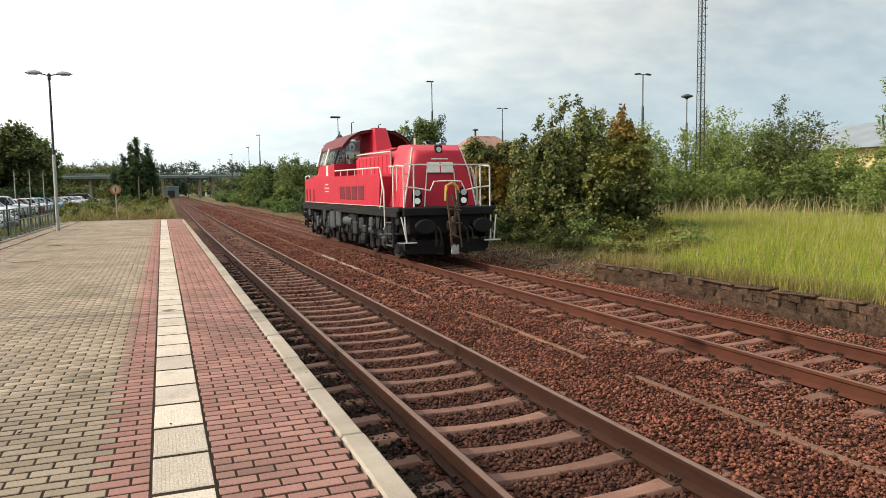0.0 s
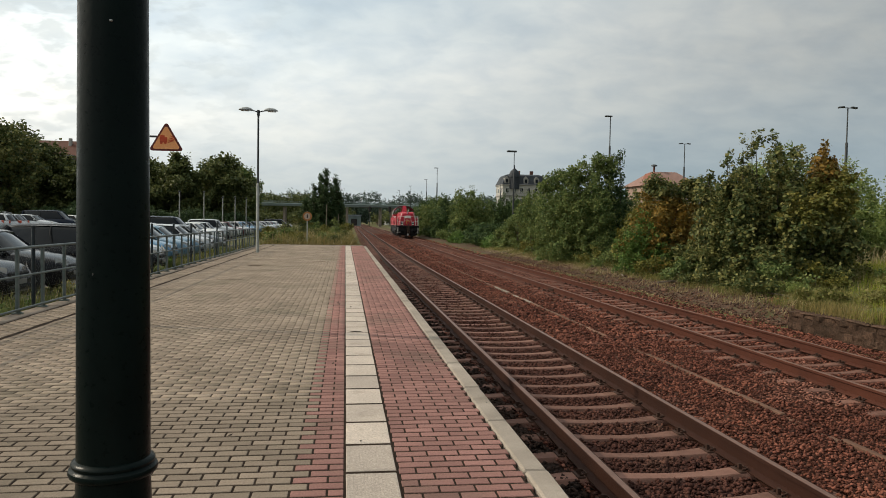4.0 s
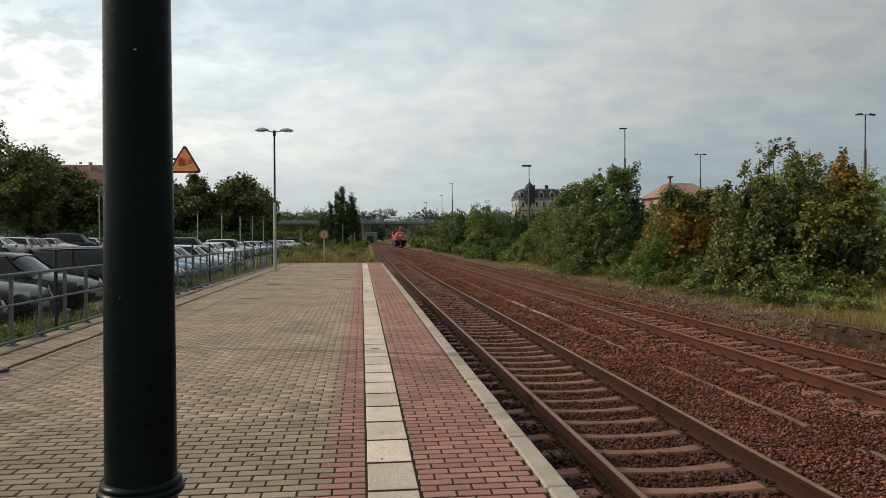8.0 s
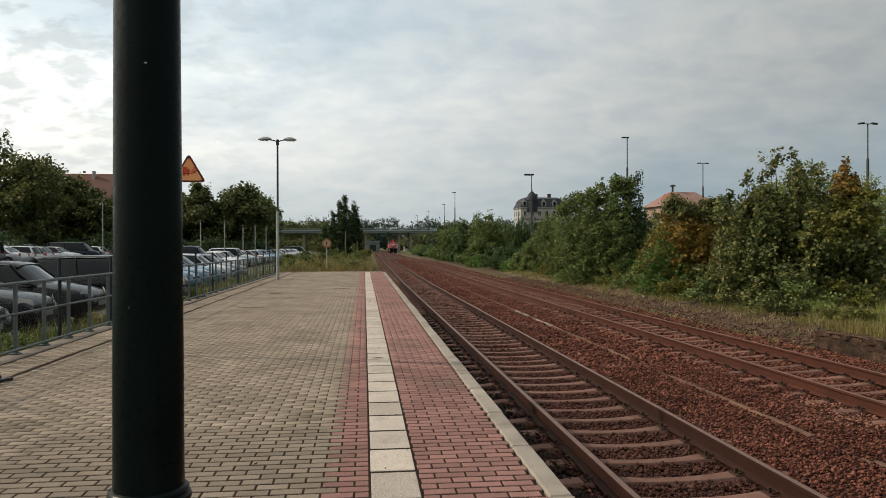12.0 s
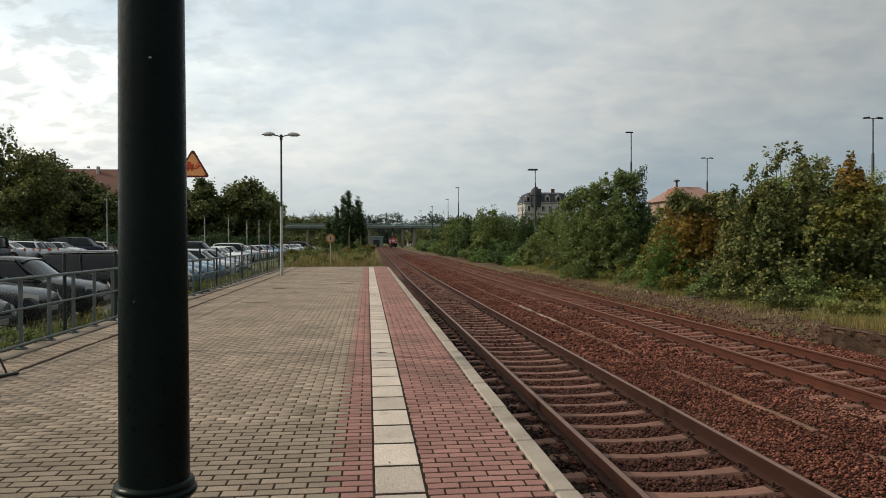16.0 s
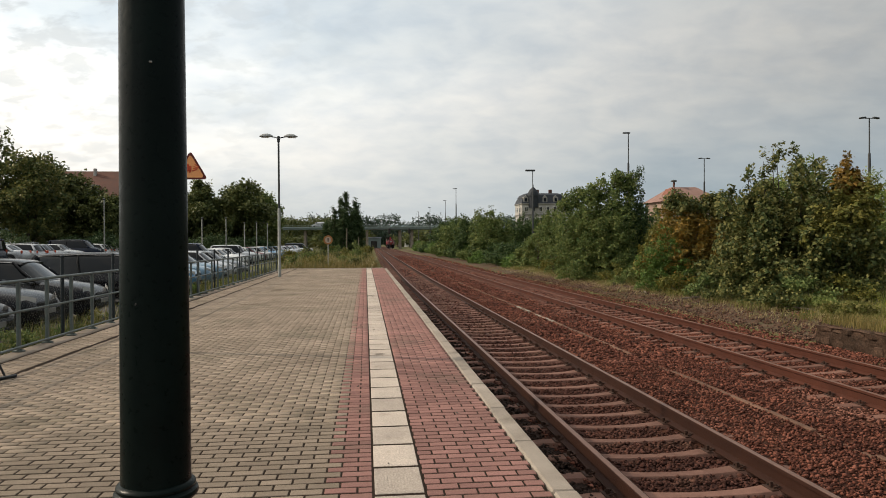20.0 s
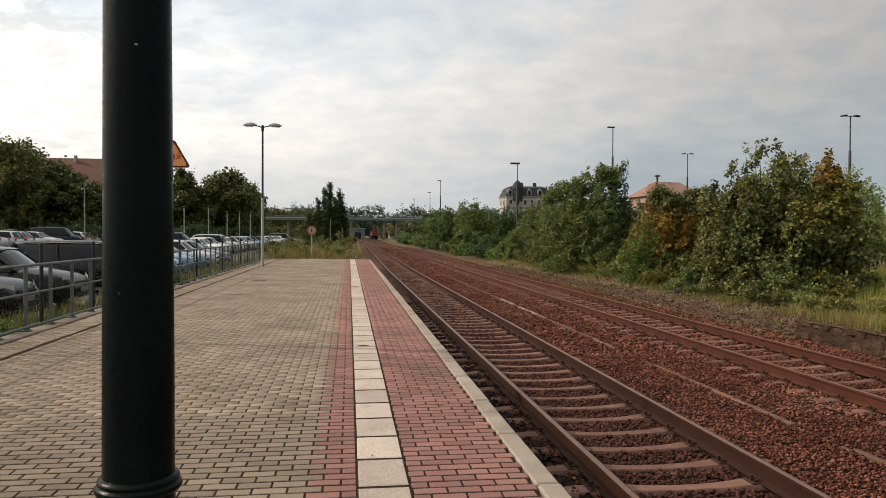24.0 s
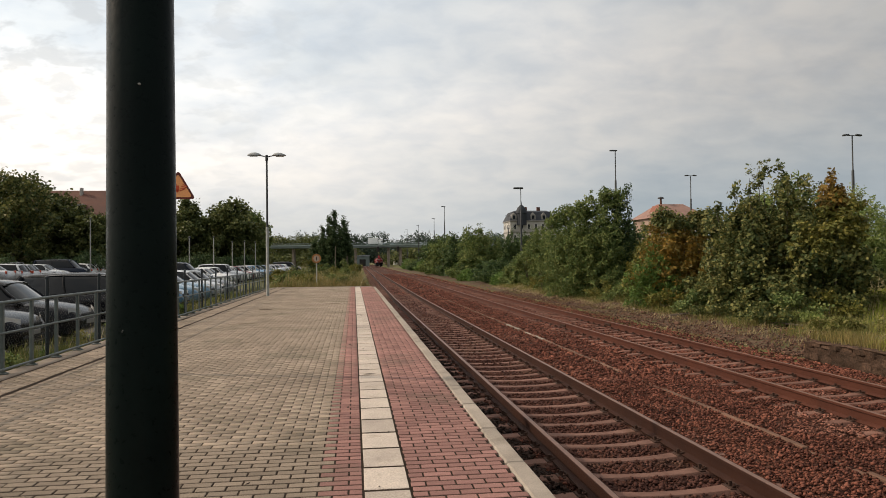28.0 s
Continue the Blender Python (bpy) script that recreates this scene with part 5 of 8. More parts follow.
o = shrub("maple_shrub", (14.35, 23.0), "large dense maple shrub with dull green leaves turning yellow", "shrub", 21, 5.4, 5.2, 4.3, 32, 62000, 0.122, "leaf_maple", upright=SPIRES,
          extra=([(1.4, -1.2, 3.3, 0.7, 0.7, 0.6), (0.6, -1.8, 2.5, 0.9, 0.6, 0.8), (1.9, -0.9, 2.4, 0.5, 0.8, 0.9), (-0.2, -1.9, 2.0, 0.7, 0.5, 0.6)], 4200, "leaf_yellow", "yellow autumn leaves"), **MAPLE)
leaf_cloud("top_leaves", [(1.35, -0.91, 4.3, 0.14, 0.14, 0.35), (1.35, -0.95, 3.9, 0.32, 0.3, 0.4), (1.3, -1.0, 3.5, 0.4, 0.4, 0.4)], 1500, 0.13, "leaf_maple_warm", o, 24, per=8, label="orange leaves at the tip", sub=0, **MAPLE)
for x, y, top, tip in SPIRES:
    part("shoot", Geo().tube([(x * 0.7, y * 0.7, 1.6), (x * 0.9, y * 0.9, top - 0.15)], [0.03, 0.006], 5), "bark", o)
shrub("maple_shrub", (13.1, 21.4), "low outer part of a dull green shrub by the track", "shrub", 23, 1.7, 2.2, 1.5, 10, 4500, 0.13, "leaf_maple", base=0.03, **MAPLE)
shrub("maple_shrub", (15.0, 21.0), "low outer part of a dull green shrub by the meadow", "shrub", 24, 3.0, 2.4, 2.3, 12, 8000, 0.13, "leaf_maple", base=0.03, **MAPLE)
shrub("autumn_shrub", (13.65, 28.9), "shrub with yellow and orange autumn leaves", "shrub", 31, 3.4, 4.4, 3.7, 24, 26000, 0.125, "leaf_orange", upright=((-1.0, 0.8, 3.8, 0.2), (0.3, -0.3, 3.9, 0.2), (1.2, -1.0, 3.7, 0.2)), extra=([(-0.8, -0.6, 3.4, 0.8, 0.8, 0.5), (0.6, -1.2, 3.3, 0.8, 0.8, 0.5), (0.2, -1.6, 0.6, 1.4, 0.7, 0.5)], 6500, "leaf_maple", "olive green leaves"), **MAPLE)
shrub("autumn_shrub", (14.9, 33.0), "shrub with olive and yellow autumn leaves", "shrub", 32, 4.6, 5.0, 3.8, 18, 14000, 0.13, "leaf_yellow", upright=(), **MAPLE)
shrub("young_ash", (12.4, 28.5), "small bright green young tree", "shrub", 33, 2.6, 2.0, 2.8, 14, 11000, 0.095, "leaf_bright", upright=())
shrub("maple_shrub", (15.6, 26.6), "yellow-green shrub between larger ones", "shrub", 35, 4.4, 4.2, 3.9, 16, 12000, 0.135, "leaf_maple", base=0.02, **MAPLE)
shrub("maple_shrub", (13.2, 25.4), "low olive shrub on the track shoulder", "shrub", 36, 1.5, 2.0, 1.2, 10, 3200, 0.13, "leaf_maple", base=0.02, **MAPLE)
o = shrub("birch_thicket", (12.75, 37.5), "tall light green birch thicket leaning with the wind", "tree", 41, 5.2, 5.4, 5.2, 38, 50000, 0.115, "leaf_birch", hang=0.35, upright=((-2.2, 0.6, 4.5, 0.3), (-0.9, 0.4, 5.2, 0.3), (0.0, 0.2, 5.6, 0.3), (0.8, 0.0, 5.9, 0.25), (1.5, -0.2, 5.6, 0.3)))
leaf_cloud("top_leaves", [(0.75, 0.0, 5.15, 0.6, 0.6, 0.55), (0.0, 0.15, 4.85, 0.7, 0.7, 0.55), (1.4, -0.2, 4.95, 0.55, 0.6, 0.6), (-0.85, 0.35, 4.5, 0.75, 0.75, 0.5), (-1.7, 0.5, 4.0, 0.7, 0.7, 0.5)], 7000, 0.115, "leaf_birch", o, 141, per=10, hang=0.35, label="light green upper leaves")
shrub("birch_thicket", (14.4, 37.2), "tall dark green birch at the end of the thicket", "tree", 46, 1.7, 2.2, 5.2, 12, 15000, 0.115, "leaf_poplar", hang=0.35, upright=((0.0, 0.0, 5.9, 0.2), (-0.5, 0.2, 5.6, 0.2)))
shrub("birch_thicket", (14.8, 46.0), "tall light green birch thicket", "tree", 42, 7.0, 7.6, 5.9, 24, 17000, 0.13, "leaf_birch", hang=0.35, base=0.02)
shrub("birch_thicket", (12.5, 46.4), "upright light green young birch at the edge of the thicket", "tree", 47, 3.6, 3.8, 4.5, 16, 10000, 0.12, "leaf_birch", hang=0.3, base=0.02)
shrub("birch_thicket", (13.2, 43.6), "dense light green birch in the middle of the thicket", "tree", 49, 4.6, 4.4, 5.2, 22, 20000, 0.115, "leaf_birch", hang=0.3, upright=())
shrub("birch_thicket", (12.2, 50.5), "slender light green young birch at the edge of the thicket", "tree", 48, 2.4, 3.4, 3.3, 14, 6000, 0.12, "leaf_birch", hang=0.3, base=0.02)
shrub("yellow_sapling", (12.6, 41.5), "leafy olive saplings at the edge of the thicket", "shrub", 45, 3.0, 4.4, 3.4, 12, 8000, 0.115, "leaf_birch", base=0.02)
shrub("yellow_sapling", (12.8, 47.0), "thin yellowing saplings at the edge of the thicket", "shrub", 43, 2.6, 3.4, 3.0, 12, 5000, 0.12, "leaf_yellow", base=0.03)
shrub("yellow_sapling", (13.4, 54.0), "thin yellowing saplings at the edge of the thicket", "shrub", 44, 2.6, 3.4, 3.6, 12, 5000, 0.13, "leaf_yellow", base=0.03)
for k, (x, y, w, h, c, mt) in enumerate(((13.2, 56, 4.0, 1.9, 6000, "leaf_birch"), (13.0, 66, 5, 2.2, 6000, "leaf_thicket"), (13.3, 78, 6, 6.4, 9000, "leaf_birch"), (13.4, 91, 7, 6.0, 7500, "leaf_thicket"), (13.1, 106, 7.5, 6.0, 6500, "leaf_birch"), (15.0, 124, 8, 6.6, 6000, "leaf_thicket"), (17.4, 145, 10, 7.0, 5500, "leaf_thicket"), (21, 172, 14, 6.4, 5000, "leaf_thicket"), (23, 205, 16, 6.8, 5000, "leaf_thicket"), (17.6, 83, 5, 5.2, 6000, "leaf_thicket"), (20.6, 88, 6, 5.6, 7000, "leaf_thicket"), (24.5, 95, 7, 5.6, 7000, "leaf_birch"), (24, 62, 8, 5.2, 4000, "leaf_thicket"), (22, 48, 7, 5.0, 4500, "leaf_maple"), (21, 38, 6, 4.4, 5000, "leaf_maple"))):
    shrub("thicket_tree", (x + bend(y), y), "dense green thicket beside the railway", "tree", 60 + k, w, w * 1.1, h, 22, int(c * 2.2), 0.09 + 0.0014 * y, mt, hang=0.2, upright=() if y < 130 else None)
# low green growth along the shoulder
for k, (x, y, w, h) in enumerate(((11.9, 58, 2.6, 1.2), (11.5, 63, 2.6, 1.5), (12.2, 68, 3.0, 1.7), (11.3, 73, 2.6, 1.4), (12.0, 78, 3.2, 2.0), (11.4, 84, 2.8, 1.5), (12.4, 90, 3.6, 2.2), (11.5, 96, 3.0, 1.7), (12.4, 103, 4.0, 2.4), (11.6, 110, 3.2, 1.9), (12.6, 119, 4.4, 2.5), (11.8, 128, 3.6, 2.0), (12.6, 139, 5, 2.6), (12.0, 150, 5, 2.4), (12.4, 165, 6, 2.8), (12.4, 182, 6, 2.8), (12.9, 42, 2.0, 1.1), (13.2, 35, 1.6, 0.9))):
    shrub("low_bush", (x + bend(y), y), "low fresh green bush on the track shoulder", "shrub", 90 + k, w * 0.8, w * 1.9, h * 0.8, 12, 4200, 0.08 + 0.0012 * y, ("leaf_bright", "leaf_thicket", "leaf_birch")[k % 3], base=0.03)
# willows behind the meadow
for k, (x, y, w, h, mt) in enumerate(((22.5, 36, 5, 4.0, "leaf_willow"), (25.5, 34.5, 5, 4.2, "leaf_willow"), (28.4, 31.5, 5.5, 4.4, "leaf_willow"), (30.6, 28.5, 5, 4.7, "leaf_dark"), (31.0, 26, 4.5, 3.1, "leaf_willow"), (32.3, 23.4, 3.0, 7.0, "leaf_willow"), (31.8, 18, 5, 3.6, "leaf_willow"), (30.6, 14.0, 4.5, 7.4, "leaf_willow"), (33.5, 35, 6, 4.6, "leaf_willow"), (20.0, 29.5, 3.6, 3.9, "leaf_maple"), (23.4, 32.5, 4.6, 4.1, "leaf_willow"), (20.6, 33.0, 4.4, 4.2, "leaf_birch"), (18.6, 29.5, 3.6, 4.3, "leaf_willow"), (24.2, 30.6, 4.4, 2.5, "leaf_willow"), (27.0, 28.8, 4.4, 2.4, "leaf_willow"), (29.2, 26.0, 4.4, 2.5, "leaf_birch"), (30.0, 22.8, 4.4, 2.4, "leaf_willow"), (30.2, 19.6, 4.4, 2.6, "leaf_maple"), (21.6, 30.6, 3.6, 2.4, "leaf_birch"), (29.4, 33.0, 4.5, 4.6, "leaf_willow"), (32.0, 31.0, 4.5, 4.6, "leaf_birch"))):
    shrub("willow_shrub", (x, y), "bushy grey-green willow behind the meadow", "shrub", 120 + k, w, w, h * (1.3 if h > 3 else 1.1), 13, 10500, 0.19, mt, hang=-0.1, upright=(), group="willows behind the meadow", wide=(0.15, 0.24))
for k, (x, y) in enumerate(((16.2, 19.5), (17.4, 20.8), (17.0, 21.8), (13.6, 16.6), (15.0, 17.6), (12.4, 17.4), (15.8, 18.6), (12.9, 19.6))):
    shrub("nettle_clump", (x, y), "low green nettle clump in the meadow", "shrub", 140 + k, 1.6 + 0.2 * (k % 4), 1.5, 0.28 + 0.06 * (k % 3), 8, 2600, 0.085, ("blade_olive", "leaf_willow", "blade_olive")[k % 3], base=0.05, stems=0.01)

# undergrowth at the foot of the shrubs
for k, (x, y, w, h) in enumerate(((12.0, 19.8, 1.6, 0.7), (12.9, 19.9, 1.8, 0.9), (14.2, 20.2, 2.0, 0.8), (11.9, 22.6, 1.5, 0.7), (11.9, 24.4, 1.6, 0.9), (12.0, 26.6, 1.8, 0.8), (12.2, 28.6, 1.8, 0.9), (12.1, 32.6, 1.6, 0.7), (12.3, 34.6, 2.0, 1.0), (12.2, 37.0, 1.8, 0.9), (12.2, 39.4, 2.0, 1.1), (12.3, 44.2, 2.0, 1.2))):
    shrub("undergrowth_bush", (x, y), "low leafy undergrowth at the foot of the shrubs", "shrub", 230 + k, w, w * 1.5, h, 7, 1700, 0.095, ("leaf_maple", "leaf_birch", "leaf_yellow")[k % 3], base=0.02, stems=0.012)

# trees behind the car park
def tree(name, at, label, seed, w, h, count, size, mat, trunk=0.22, crown_from=0.22, slim=False):
    x, y = at
    o = thing(name, (x, y, ground_height(x, y)), label, "tree", "trees behind the car park")
    rng = random.Random(seed)
    blobs = []
    n = 18
    for k in range(n):
        f = (k + 0.5) / n
        z = h * (crown_from + (0.93 - crown_from) * f)
        prof = math.sin(math.pi * min(0.96, 0.16 + 0.84 * f)) ** 0.6 if not slim else max(0.12, 1 - f ** 1.6)
        a = k * 2.4 + rng.uniform(-0.5, 0.5)
        rr = prof * w * 0.30 * rng.uniform(0.5, 1.15)
        s = rng.uniform(0.75, 1.25)
        blobs.append((rr * math.cos(a), rr * math.sin(a), z, w * 0.2 * s * (0.5 + 0.5 * prof), w * 0.2 * s * (0.5 + 0.5 * prof), h * 0.10 * s))
    g = Geo().tube([(0, 0, -0.1), (rng.uniform(-0.1, 0.1), 0, h * 0.3), (0, rng.uniform(-0.2, 0.2), h * 0.85)], [trunk, trunk * 0.8, trunk * 0.15], 8)
    for b in blobs[::2]:
        g.tube([(0, 0, b[2] * 0.6), (b[0] * 0.5, b[1] * 0.5, b[2] * 0.85), (b[0], b[1], b[2])], [trunk * 0.4, trunk * 0.25, trunk * 0.08], 5)
    part("trunk", g, "bark", o)
    leaf_cloud("crown", blobs, count, size, mat, o, seed, 12)
    return o


for k, (x, y, w, h, mt) in enumerate(((-52, 74, 14, 13.5, "leaf_dark"), (-42.5, 86, 14, 14.6, "leaf_dark"), (-36.0, 82, 9.5, 11.6, "leaf_maple"), (-33, 96, 10, 8.2, "leaf_dark"), (-27, 106, 11, 9.8, "leaf_dark"), (-20.8, 96, 8, 9.6, "leaf_dark"), (-15.8, 99, 8, 9.9, "leaf_dark"), (-24, 120, 12, 9.2, "leaf_dark"), (-16.2, 118, 8, 10.0, "leaf_birch"), (-60, 95, 16, 14, "leaf_dark"),
        (-38, 175, 14, 11, "leaf_dark"), (-53, 100, 12, 12.5, "leaf_dark"), (-45, 108, 10, 14.4, "leaf_dark"), (-29.5, 88, 8, 7.3, "leaf_dark"), (-34.5, 90, 9, 10.2, "leaf_dark"), (-24.5, 98, 9, 9.2, "leaf_dark"), (-18.2, 104, 9, 9.4, "leaf_dark"), (-39.5, 92, 8, 8.6, "leaf_maple"))):
    tree("broadleaf_tree", (x, y), "dark green broad tree behind the parked cars" if mt == "leaf_dark" else "tree turning yellow behind the parked cars", 160 + k, w, h, 12500, 0.22 + 0.0017 * y, mt)
for k, (x, y, w, h) in enumerate(((-38, 70, 6, 3.2), (-30, 76, 7, 3.6), (-24, 82, 6, 4.0), (-20, 86, 6, 3.6), (-15.2, 92, 6, 3.6), (-46, 66, 7, 4.4), (-34, 72, 7, 4.6), (-27, 78, 7, 4.6), (-42, 68, 7, 4.6), (-52, 62, 8, 5.0), (-21.5, 84, 6, 4.6), (-17.5, 88, 6, 4.4), (-13.4, 94, 5, 4.0))):
    shrub("hedge_bush", (x, y), "dark hedge bush along the car park", "shrub", 180 + k, w * 1.4, w, h * 0.72, 12, 6000, 0.18, "leaf_poplar", group="hedge of the car park")
# slim poplars past the platform
for k, (x, y, w, h) in enumerate(((-4.6, 110, 2.6, 6.9), (-3.7, 110.3, 2.2, 8.6), (-2.85, 110.5, 2.2, 9.5), (-1.45, 110.8, 2.6, 8.6), (-3.2, 109, 2.8, 6.8), (-2.0, 109.5, 2.8, 7.0), (-5.9, 111, 2.8, 5.0), (-0.9, 110, 2.2, 5.6))):
    tree("slim_poplar", (x, y), "slim dark green poplar in the waste ground", 190 + k, w, h + 0.3, 3600, 0.24, "leaf_poplar", 0.1, 0.04, slim=True)
for x, y in ((-2.7, 106), (-1.0, 104)):
    m = thing("old_post", (x, y, -0.2), "leaning grey wooden post in the weeds", "post")
    part("shaft", Geo().cyl((0, 0, 0), (0.05, 0, 4.0 if x < -2 else 2.6), 0.07, 0.05, 8), "wood", m)


# grass and weeds
def blades(name, count, area, hgt, width, mat, seed, label, keep=None, lean=0.35, zfun=None):
    q = np.random.RandomState(seed)
    x0, x1, y0, y1 = area
    P = np.stack([q.uniform(x0, x1, count), q.uniform(y0, y1, count)], 1)
    if keep is not None:
        P = P[keep(P[:, 0], P[:, 1], q)]
    k = len(P)
    Z = np.array([ground_height(a, b) for a, b in P]) if zfun is None else np.full(k, zfun)
    H = hgt * q.uniform(0.45, 1.25, k)
    a = q.uniform(0, 6.28, k)
    w = np.stack([np.cos(a), np.sin(a), np.zeros(k)], 1) * (width * q.uniform(0.6, 1.3, k))[:, None]
    b = q.uniform(0, 6.28, k)
    ln = np.stack([np.cos(b) + 0.5, np.sin(b), np.zeros(k)], 1) * (H * lean * q.uniform(0.2, 1.2, k))[:, None]
    base = np.stack([P[:, 0], P[:, 1], Z], 1)
    up = np.array([0, 0, 1.0])
    m_ = base + up * (H * 0.6)[:, None] + ln * 0.4
    t_ = base + up * H[:, None] + ln
    V = np.stack([base - w, base + w, m_ + w * 0.7, m_ - w * 0.7, t_ + w * 0.15, t_ - w * 0.15], 1)
    Q = np.array([(0, 1, 2, 3), (3, 2, 4, 5)])
    me = quick_mesh(name, V.reshape(-1, 3), (Q[None] + 6 * np.arange(k)[:, None, None]).reshape(-1, 4))
    ob = part(name, me, mat, None)
    return tagged(ob, label, "grass", kind="stuff")


def patchy(scale, cut, seed):
    def f(x, y, q):
        v = np.array([noise.noise((a * scale + seed, b * scale, seed)) for a, b in zip(x, y)])
        return v + q.uniform(-0.25, 0.25, len(x)) > cut
    return f


blades("wall_grass", 5200, (9.9, 10.7, 2, 14.9), 0.24, 0.006, "blade_mixed", 15, "grass hanging over the old wall", zfun=-0.28)
blades("meadow_grass", 8000, (10.0, 26, 4.5, 27), 0.42, 0.008, "blade_green", 55, "tall uneven weeds in the meadow", keep=lambda x, y, q: patchy(0.8, 0.08, 4.0)(x, y, q) & ((y < 13.2) | (x > 11.6 + 0.6 * (y - 13.2))))
blades("meadow_grass", 90000, (10.0, 26, 4.5, 27), 0.26, 0.0042, "blade_green", 5, "tall bright green meadow grass", keep=lambda x, y, q: (y < 13.2) | (x > 11.6 + 0.6 * (y - 13.2) + q.uniform(-0.9, 0.5, len(x))))
blades("meadow_grass", 14000, (10.2, 27, 8, 30), 0.4, 0.004, "blade_dry", 6, "dry straw-coloured grass stalks in the meadow", keep=lambda x, y, q: (x > 11 + 0.5 * np.maximum(0, y - 12)) & (q.uniform(0, 1, len(x)) < 0.25 + 0.75 * ((x - 11) / 14 + (y - 8) / 30).clip(0, 1) ** 2))
blades("reeds", 2400, (20, 31, 14, 33), 0.85, 0.014, "blade_dry", 7, "tall dry reeds at the edge of the meadow", keep=lambda x, y, q: np.abs((x - 26.5) * 0.55 + (y - 24) * 0.75 - 1.0) < 2.6, lean=0.5)
blades("shoulder_grass", 30000, (11.2, 14, 15.2, 60), 0.26, 0.007, "blade_olive", 8, "sparse grass tufts along the track", keep=patchy(0.9, -0.02, 3.0))
blades("shoulder_grass", 18000, (10.3, 12.8, 15.2, 60), 0.12, 0.006, "blade_mixed", 9, "short grass along the track", keep=patchy(1.0, 0.08, 8.0))
blades("weeds", 36000, (-8.0, 1.0, 44.9, 106), 0.6, 0.012, "blade_mixed", 10, "waist-high yellowish weeds past the platform", keep=lambda x, y, q: (x < 0.9 + 0.008 * (y - 40)) & (x > -5.3 - 0.02 * np.maximum(0, y - 60)), lean=0.8)
blades("weeds", 7500, (-8.5, 0.8, 46, 104), 0.8, 0.010, "blade_dry", 28, "dry brown stalks among the weeds", keep=lambda x, y, q: patchy(0.35, 0.12, 9.0)(x, y, q) & (x > -5.3))
blades("weeds", 5500, (-9.5, 0.6, 46, 106), 0.9, 0.02, "blade_olive", 11, "green weeds past the platform", keep=lambda x, y, q: patchy(0.25, 0.15, 5.0)(x, y, q) & (x > -5.3))
blades("verge_grass", 15000, (-5.9, -5.06, 3, 44), 0.42, 0.007, "blade_verge", 12, "unmown grass between fence and cars", keep=patchy(0.5, -0.1, 2.0))
blades("verge_grass", 900, (-5.9, -5.06, 3, 44), 0.45, 0.006, "blade_dry", 13, "dry stalks between fence and cars")
for k, (x, y, w, h) in enumerate(((-1.2, 88, 3.0, 2.0), (-5.5, 96, 4, 2.2), (-2.4, 62, 1.6, 0.9), (-0.6, 66, 2.0, 1.2), (0.2, 76, 2.4, 1.6), (-4.0, 70, 2.6, 1.1), (-1.6, 54, 1.8, 0.8), (-3.6, 52, 1.6, 0.8), (0.0, 58, 1.4, 1.0), (-5.0, 60, 2.4, 1.0), (-3.0, 49.5, 1.8, 0.8), (-0.8, 48.6, 1.6, 0.7), (-4.6, 47.8, 1.6, 0.9), (-1.8, 71, 2.6, 1.3), (-6.2, 78, 3.2, 1.6), (-3.2, 84, 3.0, 1.5), (-6.8, 66, 3, 1.3))):
    shrub("weed_bush", (x, y), "leafy weed bush on the waste ground", "shrub", 210 + k, w, w, h, 8, 1800, 0.13, ("leaf_birch", "leaf_yellow", "leaf_maple")[k % 3], base=0.05, group="")
blades("shoulder_grass", 16000, (10.6, 13.4, 15.2, 56), 0.2, 0.005, "blade_dry", 38, "dry straw tufts along the track", keep=patchy(1.3, 0.05, 12.0), lean=0.9)
blades("leaf_litter", 9000, (9.9, 12.6, 15.2, 42), 0.03, 0.022, "blade_dry", 19, "dead leaves and straw scattered on the bare earth", keep=patchy(1.1, -0.15, 6.0), lean=3.5)
blades("leaf_litter", 5000, (10.0, 12.6, 15.2, 42), 0.025, 0.03, "leaf_autumn", 20, "brown dead leaves scattered on the bare earth", keep=patchy(1.4, 0.0, 7.0), lean=3.5)
blades("leaf_litter", 260, (-4.6, 1.1, 5, 44), 0.012, 0.016, "bark", 27, "dead leaves and dirt scattered on the paving", lean=3.0, zfun=0.003)
for k in range(16):
    y = 6.4 + 1.75 * k + (k % 3) * 0.3
    shrub("verge_weed", (-5.38 - 0.12 * (k % 3), y), "leafy green weed between railing and parked cars", "shrub", 260 + k, 0.8 + 0.1 * (k % 4), 1.3, 0.34 + 0.07 * (k % 4), 6, 900, 0.055, ("leaf_birch", "leaf_bright", "leaf_yellow")[k % 3], base=0.02, stems=0.006, group="")
# fallen branches and rubble on the shoulder
for k, (x, y, L_, a) in enumerate(((11.6, 24.2, 1.6, 20), (11.2, 28, 1.1, 70), (12.2, 19.5, 1.4, 110), (11.8, 33, 0.9, 40))):
    o = thing("dead_branch", (x, y, ground_height(x, y) + 0.06), "grey dead branch lying on bare earth", "branch", turn=a)
    part("stick", Geo().tube([(-L_ / 2, 0, 0.02), (0, 0.06, 0.05), (L_ / 2, 0, 0.0)], [0.03, 0.026, 0.012], 6), "wood", o)
for k, (x, y) in enumerate(((10.6, 30.0), (10.9, 26.4), (10.4, 22.4))):
    o = thing("concrete_rubble", (x, y, ground_height(x, y) + 0.03), "broken lump of dusty concrete beside the track", "rubble")
    part("lump", Geo().box((0, 0, 0.05), (0.22, 0.16, 0.11), 0.035, Euler((0.2, 0.1, k)).to_matrix()), "dust", o)

